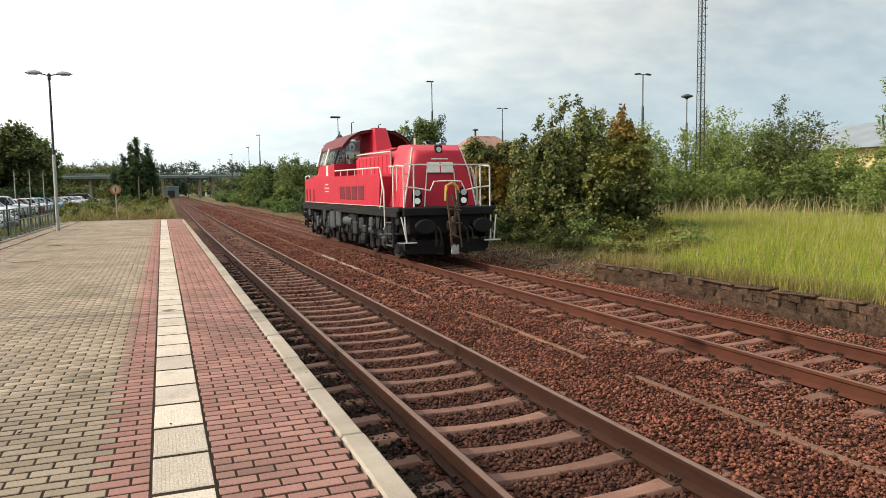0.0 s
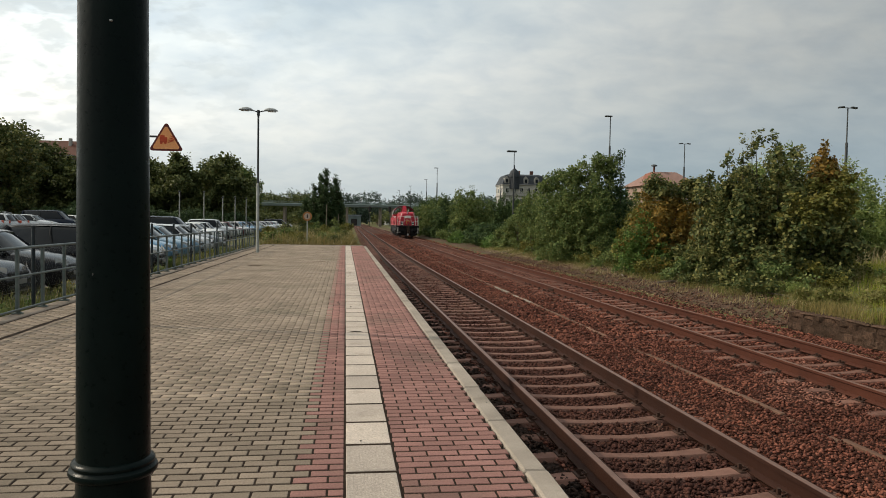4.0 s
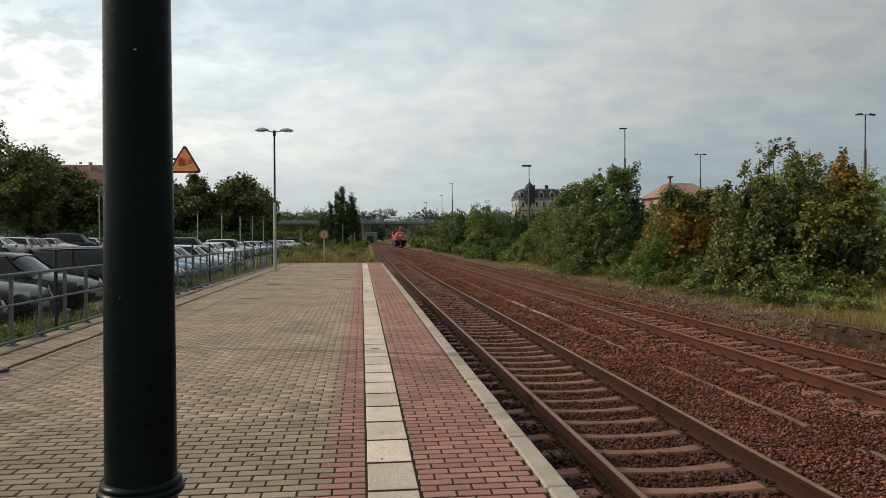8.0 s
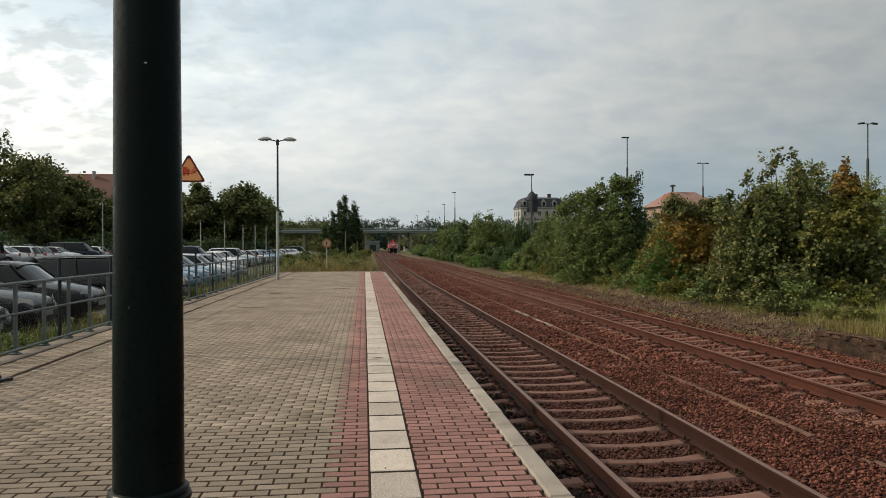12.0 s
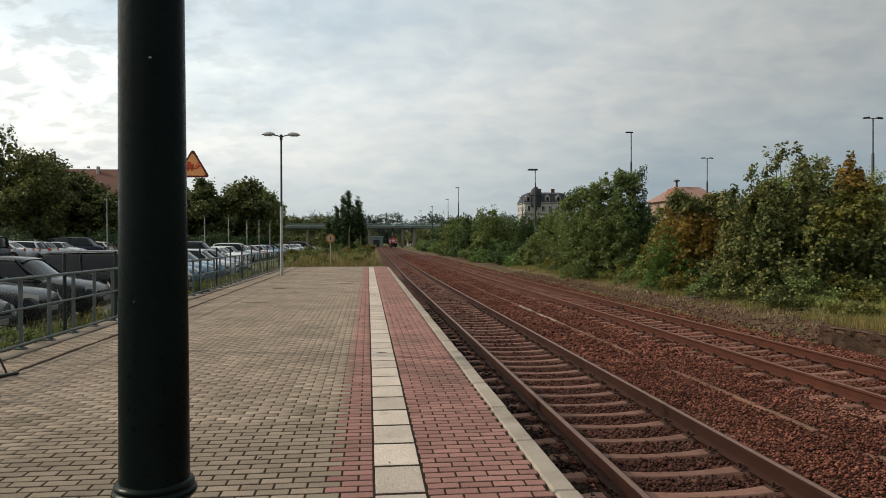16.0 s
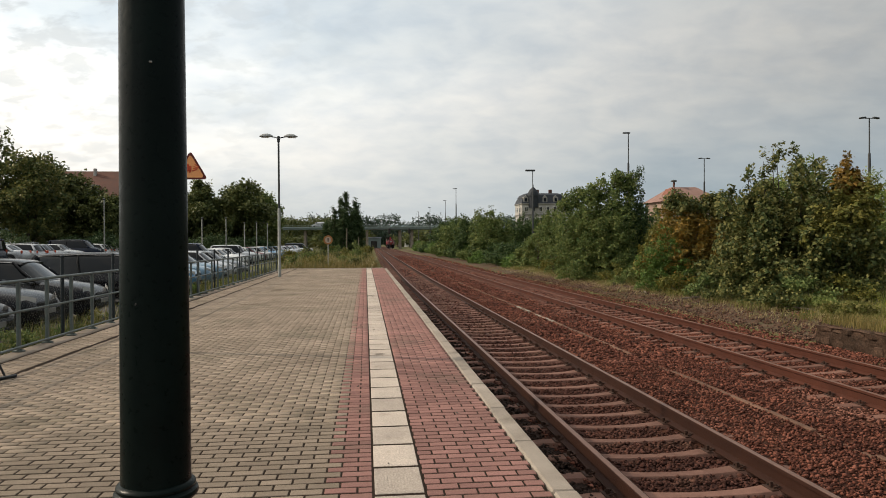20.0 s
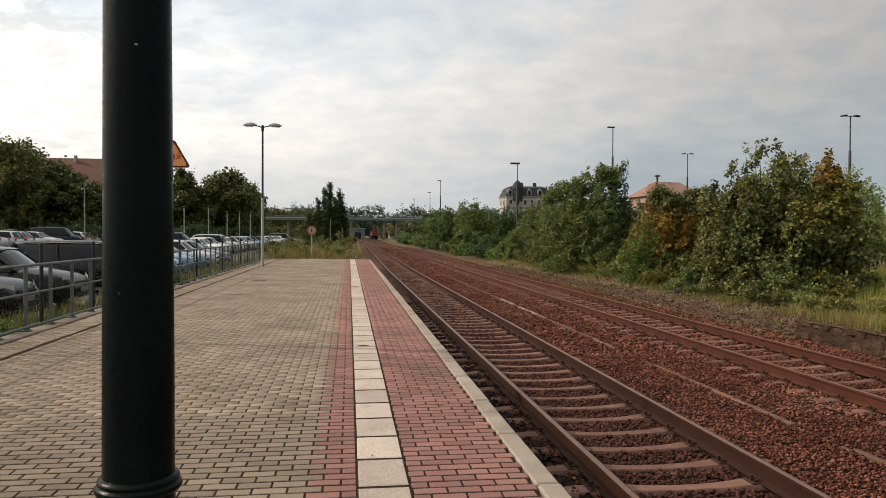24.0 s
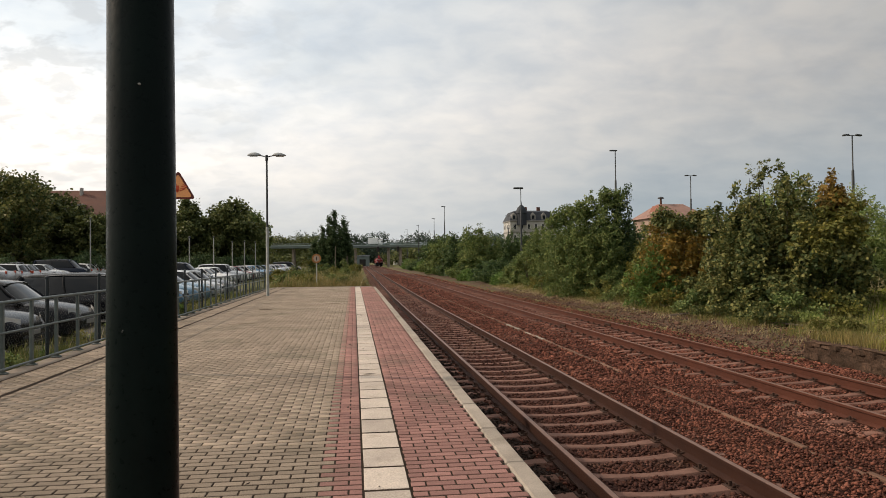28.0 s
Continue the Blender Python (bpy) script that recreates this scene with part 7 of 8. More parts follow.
# ---------------- parked cars ----------------


def car(style, paint, label):
    """A parked car, nose along +x, standing on z = 0 at its middle."""
    L_, W_, H_, belt, hood_z, ws0, ws1, rf1, rw, rear_z = {
        "hatch": (4.0, 1.72, 1.46, 0.92, 0.90, 0.95, 0.30, -1.35, -1.85, 0.98),
        "estate": (4.6, 1.80, 1.48, 0.95, 0.90, 1.15, 0.50, -1.85, -2.2, 1.0),
        "saloon": (4.5, 1.78, 1.43, 0.93, 0.90, 1.05, 0.40, -0.95, -1.65, 1.02),
        "suv": (4.5, 1.85, 1.70, 1.05, 1.05, 1.05, 0.55, -1.75, -2.1, 1.08),
        "mpv": (4.6, 1.80, 1.54, 0.97, 0.92, 1.2, 0.55, -1.9, -2.2, 1.02),
        "van": (4.9, 1.90, 1.86, 1.12, 1.08, 1.60, 0.85, -2.2, -2.38, 1.12),
    }[style]
    o = thing("car", (0, 0, 0), label, "car", "parked cars")
    h = L_ / 2
    wx = h * 0.62
    hw = W_ / 2

    def shell(stations):
        """Rounded body from cross-sections: x, top height, half width, sill height, crown."""
        loops = []
        for x, zt, w, zb, cr in stations:
            mid_z = zb + (zt - zb) * 0.55
            half = [(w * 0.90, zb), (w * 0.985, zb + 0.10), (w, mid_z), (w * 0.985, zb + (zt - zb) * 0.78), (w * 0.93, zb + (zt - zb) * 0.93), (w * 0.80, zt), (w * 0.42, zt + cr * 0.75), (0.0, zt + cr)]
            loops.append([(x, -y, z) for y, z in half[:-1]] + [(x, y, z) for y, z in reversed(half)])
        return Geo().loft(loops)

    nose = [(h, 0.50, hw * 0.62, 0.34, 0.02), (h - 0.05, 0.62, hw * 0.78, 0.27, 0.02), (h - 0.16, hood_z - 0.17, hw * 0.90, 0.22, 0.03), (h - 0.36, hood_z - 0.09, hw * 0.97, 0.20, 0.04), (h - 0.75, hood_z - 0.03, hw, 0.20, 0.05), (ws0 + 0.05, hood_z + 0.03, hw, 0.20, 0.05)]
    tail = [(ws0 - 0.25, belt, hw, 0.20, 0.0), (rw + 0.4, belt + 0.03, hw, 0.20, 0.0), (rw, rear_z - 0.02, hw * 0.985, 0.22, 0.02), (-h + 0.16, rear_z - 0.08, hw * 0.95, 0.26, 0.02), (-h + 0.04, rear_z - 0.24, hw * 0.86, 0.30, 0.02), (-h, 0.56, hw * 0.72, 0.36, 0.0)]
    part("body", shell(nose + tail), paint, o, "", 40)
    wb, wt = hw - 0.05, hw - 0.22

    def house(grow, z0, z1):
        """Rounded greenhouse between the belt and the roof."""
        loops = []
        for f in (0.0, 0.25, 0.5, 0.75, 0.92, 1.0):
            z = z0 + (z1 - z0) * f
            w = wb + (wt - wb) * f ** 1.25 + grow - (0.05 if f == 1.0 else 0)
            xa = ws0 + (ws1 - ws0) * f ** 0.92 + grow - (0.10 if f == 1.0 else 0)
            xb = rw + (rf1 - rw) * f ** 1.1 - grow + (0.06 if f == 1.0 else 0)
            loops.append([(xa - 0.16, -w, z), (xa - 0.04, -w * 0.86, z), (xa + 0.05, -w * 0.45, z), (xa + 0.07, 0, z), (xa + 0.05, w * 0.45, z), (xa - 0.04, w * 0.86, z), (xa - 0.16, w, z), ((xa + xb) / 2, w * 1.01, z), (xb + 0.1, w, z), (xb, w * 0.85, z), (xb - 0.04, 0, z), (xb, -w * 0.85, z), (xb + 0.1, -w, z), ((xa + xb) / 2, -w * 1.01, z)])
        return Geo().loft(loops)

    part("cabin_glass", house(0.0, belt - 0.03, H_ - 0.05), "glass", o, "dark tinted car windows", 50)
    xm = (ws1 + rf1) / 2
    rl = []
    for x, z, w in ((ws1 + 0.10, H_ - 0.085, wt * 0.96), (ws1 - 0.02, H_ - 0.045, wt * 1.0), (ws1 - 0.3, H_ - 0.012, wt), (xm, H_, wt * 1.01), (rf1 + 0.35, H_ - 0.02, wt), (rf1 + 0.02, H_ - 0.055, wt * 0.98), (rf1 - 0.08, H_ - 0.10, wt * 0.93)):
        rl.append([(x, -w - 0.02, z - 0.05), (x, -w + 0.03, z - 0.012), (x, -w * 0.6, z + 0.012), (x, 0, z + 0.02), (x, w * 0.6, z + 0.012), (x, w - 0.03, z - 0.012), (x, w + 0.02, z - 0.05)])
    part("roof", Geo().loft(rl), paint, o, "", 50)
    for s in (-1, 1):
        part("front_pillar", Geo().tube([(ws0 - 0.10, s * (wb + 0.005), belt - 0.03), ((ws0 + ws1) / 2 - 0.13, s * ((wb + wt) / 2 + 0.035), (belt + H_) / 2 - 0.02), (ws1 - 0.06, s * wt, H_ - 0.07)], 0.032, 6), paint, o)
        part("middle_pillar", Geo().tube([(xm + 0.1, s * (wb + 0.012), belt - 0.02), (xm + 0.02, s * ((wb + wt) / 2 + 0.045), (belt + H_) / 2), (xm, s * (wt + 0.01), H_ - 0.06)], 0.03, 6), "rubber", o)
        part("rear_pillar", Geo().tube([(rw + 0.12, s * (wb - 0.01), belt - 0.02), ((rw + rf1) / 2 + 0.10, s * ((wb + wt) / 2 + 0.03), (belt + H_) / 2), (rf1 + 0.06, s * wt, H_ - 0.08)], [0.10, 0.075, 0.06], 6), paint, o)
        part("mirror", Geo().box((ws0 - 0.30, s * (hw + 0.08), belt + 0.06), (0.12, 0.20, 0.14), 0.045), paint, o)
        lamp_ = Geo().loft([[(h - 0.13 - 0.16 * e + q_ * 0.0, s * (hw * (0.52 + 0.36 * e)), hood_z - 0.30 + 0.07 * e + dz) for dz in (-0.01, 0.11, 0.15, 0.04)] for e in (0.0, 0.5, 1.0) for q_ in (0,)])
        lamp_.v = [(x + 0.075, y, z) for x, y, z in lamp_.v]
        part("headlight", lamp_, "lens", o, "clear glass headlight")
        # steel tube added to draw the sky's reflection along the roof edge
        part("roof_trim", Geo().tube([(ws1 - 0.02, s * (wt + 0.012), H_ - 0.085), (xm, s * (wt + 0.028), H_ - 0.05), (rf1 + 0.1, s * (wt + 0.012), H_ - 0.10)], 0.011, 5), "steel", o, "added bright strip for the sky glint along the roof edge")
        part("fog_lamp", Geo().box((h - 0.09, s * hw * 0.62, 0.42), (0.06, 0.16, 0.09), 0.02), "lens", o, "small glass fog lamp")
        part("tail_light", Geo().box((-h + 0.10, s * (hw * 0.84), rear_z - 0.17), (0.12, 0.2, 0.24), 0.05), "sign_red", o, "red tail light")
        part("side_trim", Geo().box((0, s * (hw + 0.003), 0.50), (wx * 1.35, 0.025, 0.06), 0.008), "rubber", o)
        part("door_handle", Geo().box((xm - 0.05, s * (hw * 0.985), belt - 0.11), (0.18, 0.04, 0.03), 0.01), paint, o)
        for wxx in (-wx, wx):
            part("wheel_arch", Geo().lathe([(0.28, -0.02), (0.375, -0.01), (0.375, 0.01), (0.28, 0.02)], n=14), "rubber", o, "dark wheel arch").matrix_basis = pose(wxx, s * (hw - 0.014), 0.345, 90, 0, 0)
            wh = part("wheel", Geo().lathe([(0.19, -0.07), (0.29, -0.08), (0.315, -0.06), (0.315, 0.06), (0.29, 0.08), (0.19, 0.07)], n=14), "rubber", o)
            wh.matrix_basis = pose(wxx, s * (hw - 0.055), 0.315, 90, 0, 0)
            part("rim", Geo().lathe([(0.03, -0.072), (0.195, -0.078), (0.195, 0.078), (0.03, 0.072)], n=10), "steel", wh, "metal wheel rim")
    part("grille", Geo().box((h - 0.035, 0, 0.60), (0.06, 0.84, 0.12), 0.03), "rubber", o)
    part("lower_grille", Geo().box((h - 0.01, 0, 0.36), (0.05, 1.0, 0.10), 0.03), "rubber", o)
    part("plate_bar", Geo().box((h + 0.012, 0, 0.46), (0.02, 0.5, 0.10), 0.006), "plaster", o, "pale blank plate")
    return o


def paint(name, c, metal):
    M[name] = surface(name, c, tuple(v * 0.92 for v in c), 0.3, metal, scale=2, grain=30, bump=0.0, fine=0.03, local=True, gloss=0.38, spec=0.05)


for name_, c_, metal_ in (("paint_black", (0.008, 0.008, 0.01), 0.0), ("paint_silver", (0.50, 0.51, 0.52), 0.45), ("paint_white", (0.72, 0.72, 0.70), 0.0), ("paint_blue", (0.10, 0.22, 0.34), 0.3), ("paint_grey", (0.19, 0.20, 0.21), 0.6), ("paint_darkblue", (0.012, 0.018, 0.034), 0.0), ("paint_red", (0.15, 0.035, 0.035), 0.3), ("paint_paleblue", (0.17, 0.26, 0.33), 0.4)):
    paint(name_, c_, metal_)
NAMES = {"paint_black": "black", "paint_silver": "silver", "paint_white": "white", "paint_blue": "blue", "paint_grey": "dark grey", "paint_darkblue": "dark blue", "paint_red": "dark red", "paint_paleblue": "pale blue"}
KIND = {"hatch": "hatchback", "estate": "estate car", "saloon": "saloon car", "suv": "off-road car", "van": "van", "mpv": "people carrier"}
made = {}


def park(style, colour, x, y, turn, z=LOT_Z):
    key = (style, colour)
    m = pose(x, y, z + 0.012, 0, 0, turn)
    if key not in made:
        made[key] = car(style, colour, NAMES[colour] + " " + KIND[style] + " parked on grey asphalt")
        made[key].matrix_basis = m
        return made[key]
    return copy_thing(made[key], m)


rng = random.Random(12)
first = [("hatch", "paint_grey", 9.9), ("estate", "paint_black", 12.7), ("hatch", "paint_black", 15.4), ("hatch", "paint_black", 18.1), ("mpv", "paint_black", 23.0), ("saloon", "paint_silver", 25.7), ("hatch", "paint_blue", 28.4), ("hatch", "paint_paleblue", 31.1), ("saloon", "paint_paleblue", 33.8), ("hatch", "paint_silver", 36.5), ("saloon", "paint_grey", 39.2)]
for st_, c_, y in first:
    park(st_, c_, -8.1 + rng.uniform(-0.25, 0.15) - (0.25 if st_ in ("estate", "suv", "saloon") else 0) + (0.35 if st_ == "mpv" else 0), y, rng.uniform(-2, 2))
pool = [("hatch", "paint_silver"), ("estate", "paint_grey"), ("saloon", "paint_white"), ("hatch", "paint_white"), ("suv", "paint_silver"), ("hatch", "paint_red"), ("saloon", "paint_blue"), ("estate", "paint_black"), ("van", "paint_darkblue"), ("hatch", "paint_black"), ("saloon", "paint_silver"), ("hatch", "paint_paleblue")]
# upper level of the car park
back_row = {56.9: ("saloon", "paint_silver", 180), 59.8: ("estate", "paint_silver", 180), 62.8: ("hatch", "paint_silver", 180), 67.9: ("saloon", "paint_silver", 0), 72.6: ("van", "paint_darkblue", 0), 75.6: ("hatch", "paint_white", 180)}
for y in (44.5, 47.2, 50.1, 52.8, 56.9, 59.8, 62.8, 67.9, 72.6, 75.6, 78.4, 81.1):
    s_, c_, tr_ = back_row.get(y) or (*rng.choice(pool), rng.choice((0, 180)))
    park(s_, c_, -27.5 + rng.uniform(-0.2, 0.2), y, tr_ + rng.uniform(-2, 2), UPPER_Z)
y = 42
while y < 92:
    s_, c_ = rng.choice(pool)
    if s_ != "van" and rng.random() > 0.08:
        park(s_, c_, -34.2 + rng.uniform(-0.3, 0.3), y, rng.uniform(-2, 2), UPPER_Z)
    y += 2.75
y = 43.5
while y < 150:
    s_, c_ = rng.choice(pool)
    park(s_, c_, -11.3 - 0.01 * y + rng.uniform(-0.3, 0.3), y, rng.uniform(-2, 2))
    y += 2.9

# ---------------- road bridge ----------------
BY = 270.0
bridge = thing("road_bridge", (0, BY, 1.2), "long low concrete road bridge with green railings over the tracks", "bridge")
part("deck", Geo().box((-20, 0, 5.75), (520, 9, 0.75), 0.05), "bridge", bridge)
part("parapet", Geo().box((-20, -4.6, 6.25), (520, 0.25, 0.35), 0.03), "bridge_rail", bridge)
part("parapet", Geo().box((-20, 4.6, 6.25), (520, 0.25, 0.35), 0.03), "bridge_rail", bridge)
for z in (6.75, 7.05):
    part("hand_rail", Geo().box((-20, -4.6, z), (520, 0.07, 0.07)), "bridge_rail", bridge)
pm = Geo().box((0, -4.6, 6.7), (0.08, 0.08, 0.8)).mesh("rail_post")
pm.materials.append(M["bridge_rail"])
for k in range(60):
    part("rail_post", pm, None, bridge).location = (-90 + 3.2 * k, 0, 0)
pillar = Geo().box((0, 0, 1.75), (0.9, 5.5, 7.3), 0.1).mesh("pillar")
pillar.materials.append(M["concrete"])
for x in (-62, -42, -21.9, 0.6, 12.8, 17.2, 36, 56, 78):
    part("pillar", pillar, None, bridge).location = (x, 0, -0.3)
for x in (8.4, 15.4):
    sgl = thing("rail_signal", (x, 255, -0.6), "black railway signal head on a mast before the bridge", "signal")
    part("mast", Geo().cyl((0, 0, 0), (0, 0, 6.6), 0.09, n=8), "mast", sgl)
    part("signal_head", Geo().box((0, -0.1, 6.4), (0.9, 0.3, 1.9), 0.15), "sign_black", sgl)
# lamp posts on the bridge
for k, x in enumerate((-8, 30, 6)):
    m = thing("bridge_lamp", (x, BY + 3.8, 7.3), "small pale lamp on the bridge", "lamp post")
    part("pole", Geo().cyl((0, 0, 0), (0, 0, 2.6), 0.08, n=6), "mast_pale", m)
    part("lamp_head", Geo().box((0, 0, 2.7), (0.6, 0.4, 0.3), 0.05), "sign_white", m)

# vehicles that cross the bridge


def far_vehicle(name, label, L_, H_, colour, cab_side):
    o = thing(name, (0, BY - 1.5, 7.33), label, "lorry" if H_ > 2.5 else "van")
    if H_ > 2.5:
        part("cargo_box", Geo().box((-cab_side * 0.9, 0, 0.5 + H_ / 2), (L_ - 1.9, 2.3, H_ - 0.5), 0.05), colour, o)
        part("driver_cab", Geo().box((cab_side * (L_ / 2 - 0.8), 0, 1.35), (1.6, 2.2, 1.9), 0.2), colour, o)
    else:
        part("body", Geo().box((0, 0, 0.75), (L_, 1.8, 0.8), 0.2), colour, o)
        part("body_top", Geo().box((-cab_side * 0.4, 0, H_ - 0.55), (L_ * 0.68, 1.7, 0.9), 0.25), colour, o)
    part("windscreen", Geo().box((cab_side * (L_ / 2 - 0.35 if H_ > 2.5 else L_ * 0.16), -0.02, 1.65 if H_ > 2.5 else H_ - 0.45), (0.7, 1.86 if H_ < 2.5 else 2.24, 0.5), 0.1), "glass", o)
    for x in (-L_ * 0.32, L_ * 0.32):
        for s in (-1, 1):
            part("wheel", Geo().cyl((x, s * 0.75, 0.36), (x, s * 0.98, 0.36), 0.36, n=14), "rubber", o)
    return o


van_a = far_vehicle("delivery_van", "white delivery van driving across the bridge", 5.4, 2.3, "paint_white", -1)
van_b = far_vehicle("delivery_van", "pale van driving across the bridge", 5.0, 2.2, "paint_silver", -1)
lorry = far_vehicle("box_lorry", "white box lorry driving across the bridge", 5.4, 2.7, "paint_white", 1)

# ---------------- buildings ----------------


def facade_windows(parent, xs, zs, y, w, h, mat_frame="sign_white", axis="y", face=-1):
    """Windows with frame, pane and sill, one object each."""
    for x in xs:
        for z in zs:
            if axis == "y":
                wn = part("window", Geo().box((x, y, z), (w, 0.12, h), 0.02), mat_frame, parent)
                for sx in (-1, 1):
                    part("pane", Geo().box((x + sx * w * 0.23, y + face * 0.04, z), (w * 0.38, 0.1, h * 0.86)), "glass", wn, "dark window pane")
                part("sill", Geo().box((x, y + face * 0.08, z - h / 2 - 0.08), (w + 0.3, 0.25, 0.12)), "plaster", wn)
            else:
                wn = part("window", Geo().box((y, x, z), (0.12, w, h), 0.02), mat_frame, parent)
                part("pane", Geo().box((y + face * 0.04, x, z), (0.1, w * 0.8, h * 0.86)), "glass", wn, "dark window pane")


# tall corner house with a mansard roof
hs = thing("corner_house", (56.6, 258, -1.4), "tall old stone apartment house with dark mansard roof and turret", "house")
part("wall", Geo().box((8.25, 6, 8.4), (16.5, 12, 17.6)), "plaster_cream", hs)
for z in (5.0, 9.0, 13.0, 17.0):
    part("cornice", Geo().box((8.25, 5.9, z), (17.1, 12.6, 0.4), 0.08), "plaster", hs)
part("roof", Geo().loft([[(-0.3, -0.3, 17.2), (16.8, -0.3, 17.2), (16.8, 12.3, 17.2), (-0.3, 12.3, 17.2)], [(1.2, 1.4, 20.4), (15.3, 1.4, 20.4), (15.3, 10.6, 20.4), (1.2, 10.6, 20.4)], [(2.5, 3.0, 21.0), (14.0, 3.0, 21.0), (14.0, 9.5, 21.0), (2.5, 9.5, 21.0)]]), "slate", hs)
part("turret", Geo().lathe([(1.9, 15.5), (1.9, 19.6), (2.1, 19.8), (2.0, 20.6), (1.5, 21.8), (0.7, 22.6), (0.25, 23.0), (0.1, 24.2)], (4.2, 0.4, 0), 16), "slate", hs)
facade_windows(hs, [1.6 + 2.65 * k for k in range(6)], (3.2, 7.0, 11.0, 15.0), -0.02, 1.1, 2.0)
facade_windows(hs, [1.6 + 2.9 * k for k in range(4)], (3.2, 7.0, 11.0, 15.0), -0.02, 1.1, 2.0, axis="x")
for x in (1.4, 8.5, 12.5):
    d_ = part("dormer", Geo().prism([(x - 0.9, 17.4), (x + 0.9, 17.4), (x + 0.9, 19.2), (x, 20.1), (x - 0.9, 19.2)], "y", -0.1, 2.4), "plaster", hs)
    part("pane", Geo().box((x, -0.12, 18.4), (0.9, 0.08, 1.3)), "glass", d_, "dark window pane")
for x in (7, 12):
    part("chimney", Geo().box((x, 6, 21.6), (1.2, 0.8, 1.8), 0.04), "roof_brown", hs)
# house with a red roof
hs = thing("red_roof_house", (63.6, 150, 0), "house with pale red tiled roof and a redder gable", "house")
part("wall", Geo().box((6.8, 5, 5.2), (13, 10, 10.6)), "plaster_pink", hs)
part("roof", Geo().loft([[(-0.4, -0.6, 10.2), (14.0, -0.6, 10.2), (14.0, 10.6, 10.2), (-0.4, 10.6, 10.2)], [(4.2, 4.4, 13.6), (9.8, 4.4, 13.6), (9.8, 5.6, 13.6), (4.2, 5.6, 13.6)]]), "roof_pale", hs)
part("gable", Geo().prism([(0.6, 10.0), (4.4, 10.0), (2.5, 13.1)], "y", -0.7, 4.0), "roof_red", hs)
facade_windows(hs, (2, 5, 8, 11), (4.5, 8.0), -0.02, 1.1, 1.6)
part("chimney", Geo().box((4.9, 5, 14.0), (0.35, 0.35, 1.6), 0.03), "roof_brown", hs)
part("chimney_cap", Geo().lathe([(0.2, 14.8), (0.75, 14.9), (0.6, 15.15), (0.1, 15.3)], (4.9, 5, 0), 10), "mast", hs)
# yellow shed behind the meadow
hs = thing("yellow_shed", (50.6, 38.5, 0), "long pale yellow building with grey hipped roof", "building")
part("wall", Geo().box((9, 7, 2.1), (18, 14, 4.4)), "plaster_yellow", hs)
part("roof", Geo().loft([[(-0.8, -0.8, 4.2), (18.8, -0.8, 4.2), (18.8, 14.8, 4.2), (-0.8, 14.8, 4.2)], [(6, 6, 6.6), (13, 6, 6.6), (13, 8, 6.6), (6, 8, 6.6)]]), "roof_grey", hs)
part("eaves", Geo().box((9, -0.75, 4.25), (19.4, 0.12, 0.18)), "roof_grey", hs)
part("vent_pipe", Geo().cyl((4.0, 3.4, 5.0), (3.7, 3.4, 6.9), 0.08, n=8), "mast", hs)
facade_windows(hs, (3, 7, 11, 15), (2.2,), -0.02, 1.4, 1.2)
# long house with a brown roof behind the car park trees
hs = thing("brown_roof_house", (-36.0, 100, 0), "long house with dark brown tiled roof and a small dormer", "house")
part("wall", Geo().box((0.1, 5, 3.9), (16.4, 10, 8.0)), "plaster", hs)
part("roof", Geo().prism([(-0.7, 7.6), (5, 11.75), (10.7, 7.6)], "x", -8.4, 8.6), "roof_brown", hs)
d_ = part("dormer", Geo().box((-0.2, 1.7, 9.0), (1.5, 2.2, 1.1)), "plaster", hs)
part("pane", Geo().box((-0.2, 0.58, 9.0), (0.9, 0.06, 0.7)), "glass", d_, "dark window pane")
part("chimney", Geo().box((-0.9, 4.2, 11.5), (0.34, 0.5, 1.1), 0.03), "plaster_cream", hs)
facade_windows(hs, (-3.4, -1, 1.6, 4.2, 6.8), (2.4, 5.6), -0.02, 1.1, 1.5)
# pale building and sheds seen under the bridge
hs = thing("station_building", (1.2, 330, -0.6), "small pale building with a dark gateway beyond the bridge", "building")
part("wall", Geo().box((3.0, 4, 2.2), (5.6, 8, 4.6)), "bridge", hs)
part("roof", Geo().box((3.0, 4, 4.65), (6.2, 8.6, 0.4), 0.05), "roof_grey", hs)
part("gateway", Geo().box((2.7, -0.05, 1.6), (2.8, 0.2, 3.0), 0.05), "sign_black", hs, "dark open gateway")
hs = thing("freight_shed", (18, 330, -0.6), "long low white shed beyond the bridge", "building")
part("wall", Geo().box((16, 3, 2.0), (32, 6, 4.0)), "sign_white", hs)
part("roof", Geo().box((16, 3, 4.1), (33, 7, 0.4), 0.05), "roof_grey", hs)
facade_windows(hs, [2 + 4 * k for k in range(8)], (2.2,), -0.02, 2.4, 1.6)
hs = thing("freight_wagons", (15, 345, -0.6), "brown and grey freight wagons standing beyond the bridge", "wagon")
for k in range(3):
    part("wagon_body", Geo().box((1.2 + 3.2 * k, 6 * k, 2.3), (2.8, 12, 2.9), 0.1), ("roof_brown", "plaster", "roof_grey")[k], hs)
    part("wagon_frame", Geo().box((1.2 + 3.2 * k, 6 * k, 0.6), (2.4, 11, 0.6), 0.05), "loco_black", hs)


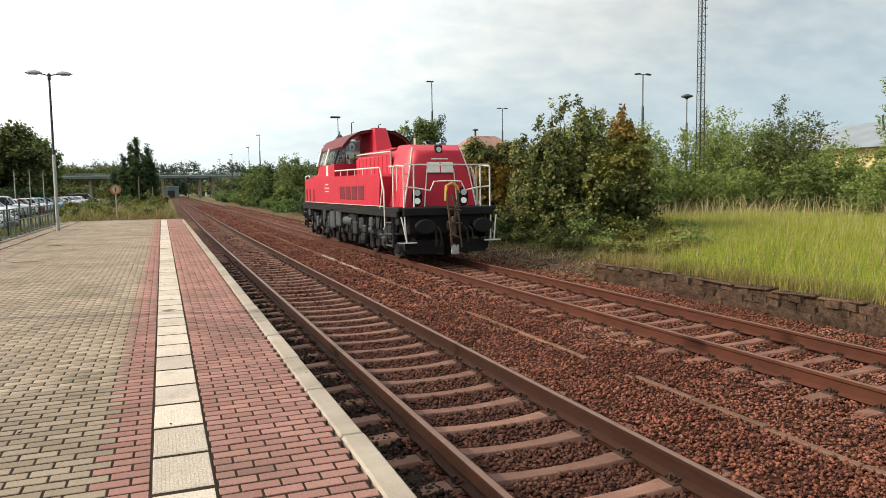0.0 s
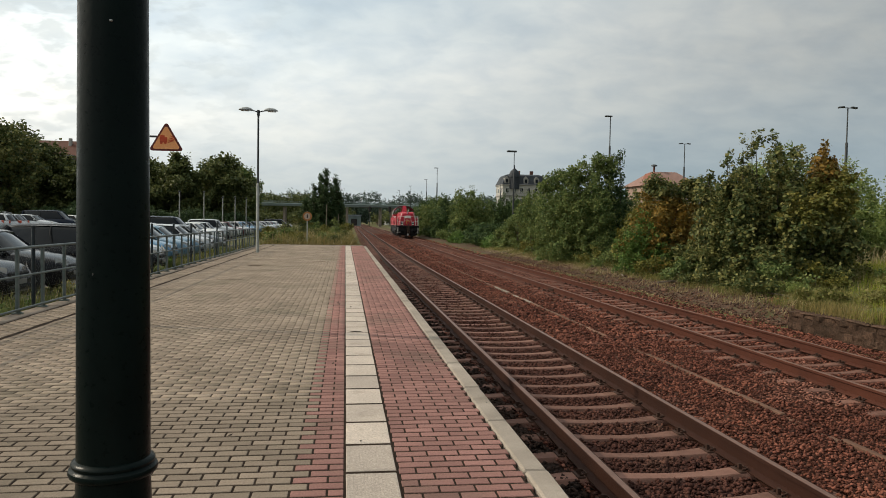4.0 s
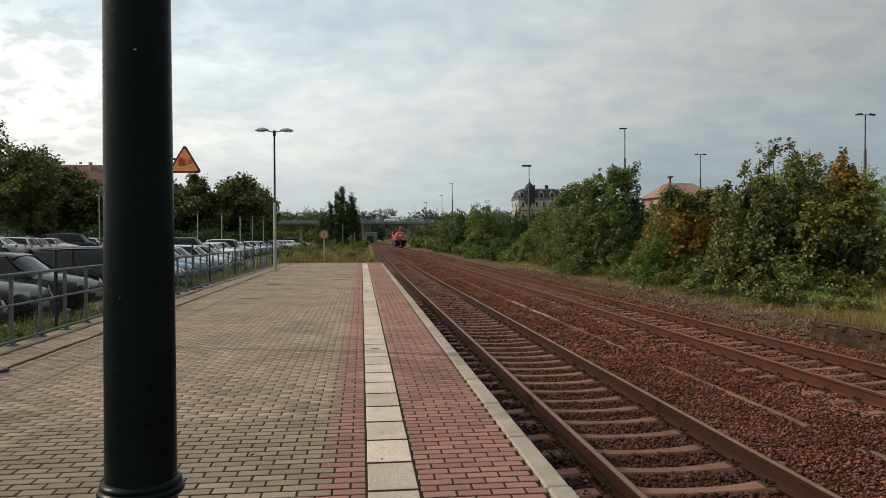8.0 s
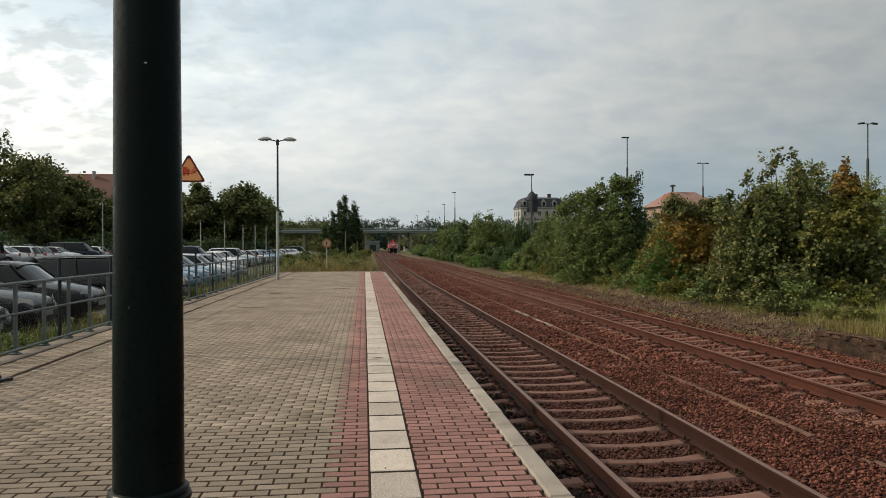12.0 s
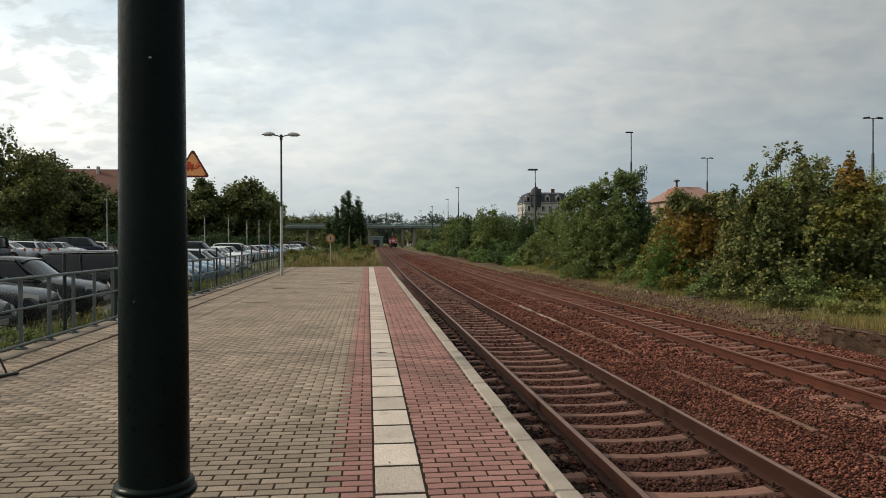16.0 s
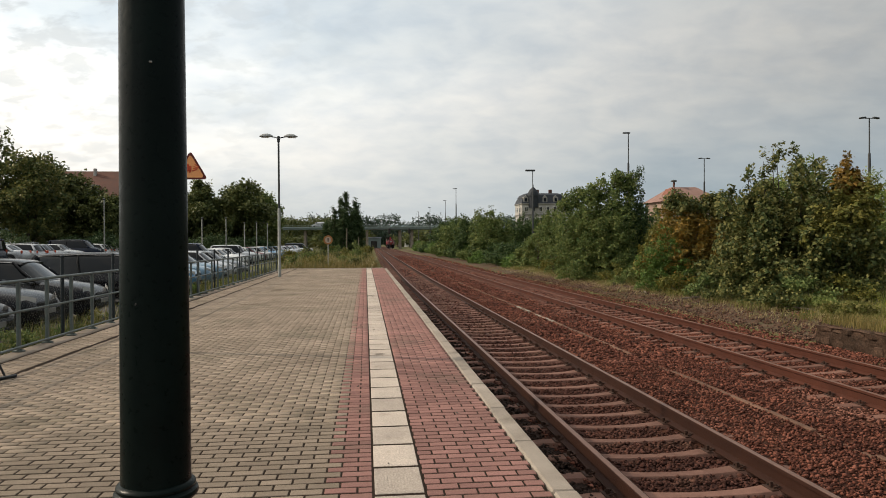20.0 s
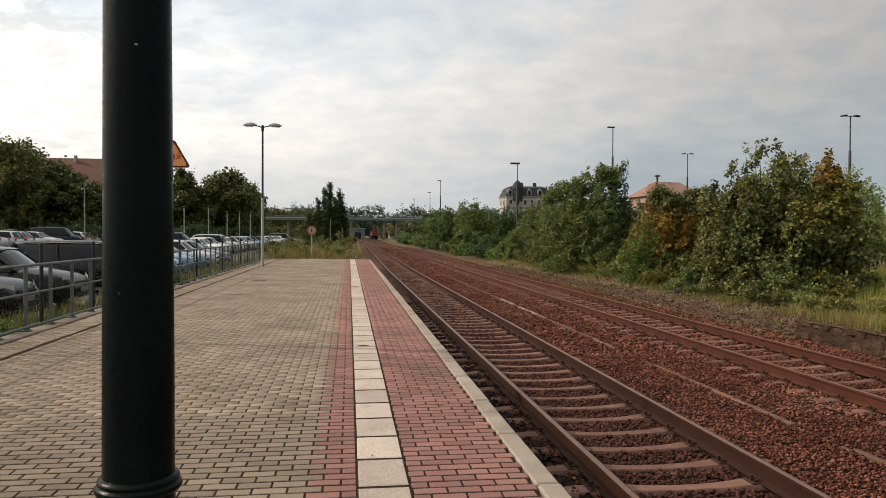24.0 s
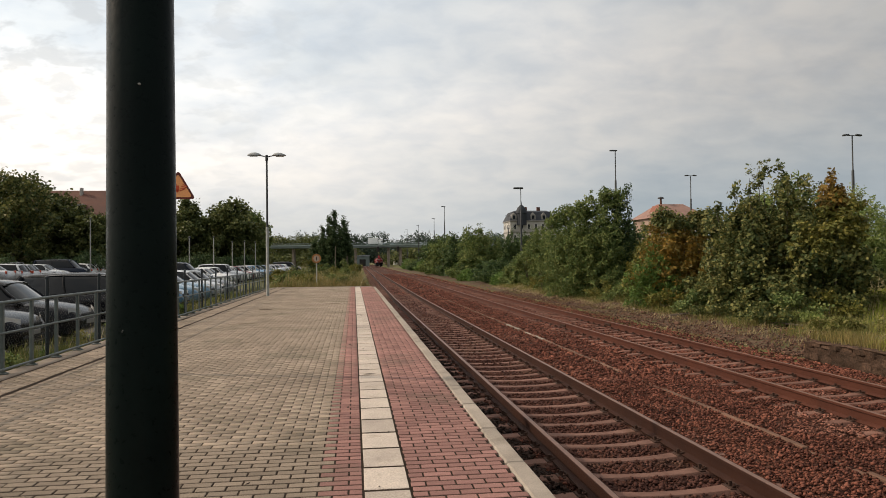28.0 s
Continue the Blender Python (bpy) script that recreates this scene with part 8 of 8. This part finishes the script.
# ---------------- far woods and hills ----------------
def far_woods(name, seed, y, x0, x1, h0, h1, step, mat, size, per_tree):
    q = random.Random(seed)
    blobs = []
    x = x0
    while x < x1:
        h = q.uniform(h0, h1)
        for j in range(4):
            z = h * (0.25 + 0.2 * j)
            blobs.append((x + q.uniform(-2, 2), y + q.uniform(-8, 8), z, step * q.uniform(0.5, 0.75), 5, h * 0.17))
        x += step * q.uniform(0.5, 0.9)
    n = per_tree * len(blobs) // 4
    ob = leaf_cloud(name, blobs, n, size, mat, None, seed, 10, shell=0.3, sub=0)
    return tagged(ob, "distant dark woodland behind the bridge", "woods", kind="stuff")


# the farthest belts take leaves with the haze already in their colour
far_woods("far_woods", 301, 400, -150, 170, 13, 18, 13, "leaf_far_hazed", 0.8, 3000)
far_woods("far_woods", 302, 330, -120, -12, 11, 16, 12, "leaf_dark", 0.75, 3000)
far_woods("far_woods", 303, 300, 44, 150, 8, 13, 11, "leaf_far_hazed", 0.8, 1800)
far_woods("far_woods", 304, 292, -140, -8, 3, 7, 8, "leaf_dark", 0.9, 700)
far_woods("far_woods", 305, 305, 16, 60, 4, 8, 6, "leaf_dark", 0.9, 700)
far_woods("far_woods", 306, 350, -30, 4, 6, 9, 7, "leaf_dark", 0.9, 700)
far_woods("far_woods", 307, 440, 2, 30, 8, 12, 8, "leaf_far_hazed", 1.3, 700)
g = Geo()
q = random.Random(9)
for y, h0, h1 in ((2600, 30, 75), (3300, 60, 120)):
    xs = np.linspace(-3200, 3200, 65)
    hs_ = [h0 + (h1 - h0) * (0.5 + 0.5 * noise.noise((x * 0.0011 + y, 0.3, 1.7))) for x in xs]
    v = [(x, y, -5) for x in xs] + [(x, y + 250, h) for x, h in zip(xs, hs_)] + [(x, y + 700, -5) for x in xs]
    n = len(xs)
    g.add(v, [(r * n + c, r * n + c + 1, (r + 1) * n + c + 1, (r + 1) * n + c) for r in (0, 1) for c in range(n - 1)])
setting("backdrop_hills", g, "hill", "low wooded hills on the horizon, blue haze in their colour", "hills")

# ---------------- a bee that crosses the view ----------------
bee = thing("bee", (0, 0, 0), "small dark flying bee with spread wings", "insect")
part("abdomen", Geo().lathe([(0.0005, -0.0075), (0.0026, -0.005), (0.0030, -0.0025), (0.0022, 0.0)], n=10), "sign_black", bee).matrix_basis = pose(0, 0, 0, 75, 0, 0)
part("thorax", Geo().lathe([(0.001, -0.0028), (0.0026, -0.001), (0.0026, 0.001), (0.001, 0.0028)], (0, -0.0025, 0), n=10), "dark_metal", bee)
part("head", Geo().lathe([(0.0006, -0.0016), (0.0017, 0.0), (0.0006, 0.0016)], (0, -0.0058, -0.0004), n=8), "sign_black", bee)
for s in (-1, 1):
    part("wing", Geo().prism([(s * 0.001, -0.002), (s * 0.006, -0.004), (s * 0.0085, -0.002), (s * 0.006, 0.001)], "z", 0.0016, 0.0018), "dark_metal", bee, "thin smoky wing")

# ---------------- what moves ----------------
LOCO = [(0.0, 18.5), (0.5, 28.1), (1.0, 37.8), (2.0, 56.7), (3.0, 75.0), (4.0, 92.5), (5.0, 109.3), (6.0, 126), (7.0, 143), (8.0, 160), (9.5, 184), (11.0, 208), (13.0, 239), (15.0, 258), (17.0, 266), (19.0, 269), (21.0, 270.5), (24.0, 271.5), (28.0, 272)]


def motions():
    walk(loco, [(t, pose(T2 + bend(y + 7), y, RAIL_Z, 0, 0, 0 if y < 36 else -0.46)) for t, y in LOCO])
    walk(van_a, [(0.0, pose(107, BY - 1.5, 7.33)), (7.0, pose(23, BY - 1.5, 7.33)), (14.0, pose(-61, BY - 1.5, 7.33)), (28.0, pose(-229, BY - 1.5, 7.33))])
    walk(van_b, [(0.0, pose(232, BY - 1.5, 7.33)), (17.0, pose(21, BY - 1.5, 7.33)), (20.0, pose(-17, BY - 1.5, 7.33)), (28.0, pose(-117, BY - 1.5, 7.33))])
    walk(bee, [(t, pose(x, y, z, 0, 0, 40)) for t, x, y, z in ((0.0, 1.25, 6.0, 0.012), (5.2, 1.25, 6.0, 0.012), (6.0, 0.75, 2.6, 1.2), (6.3, 0.252, 1.739, 1.558), (6.4, 0.093, 1.599, 1.617), (6.5, -0.036, 1.415, 1.659), (6.6, -0.125, 1.181, 1.689), (6.7, -0.187, 0.961, 1.709), (6.8, -0.262, 0.771, 1.74), (7.6, -1.3, -0.9, 0.9), (8.2, -1.6, -1.5, 0.012), (28.0, -1.6, -1.5, 0.012))])
    walk(lorry, [(0.0, pose(-270, BY + 1.5, 7.33)), (26.0, pose(-18.5, BY + 1.5, 7.33)), (28.0, pose(8, BY + 1.5, 7.33))])


motions()
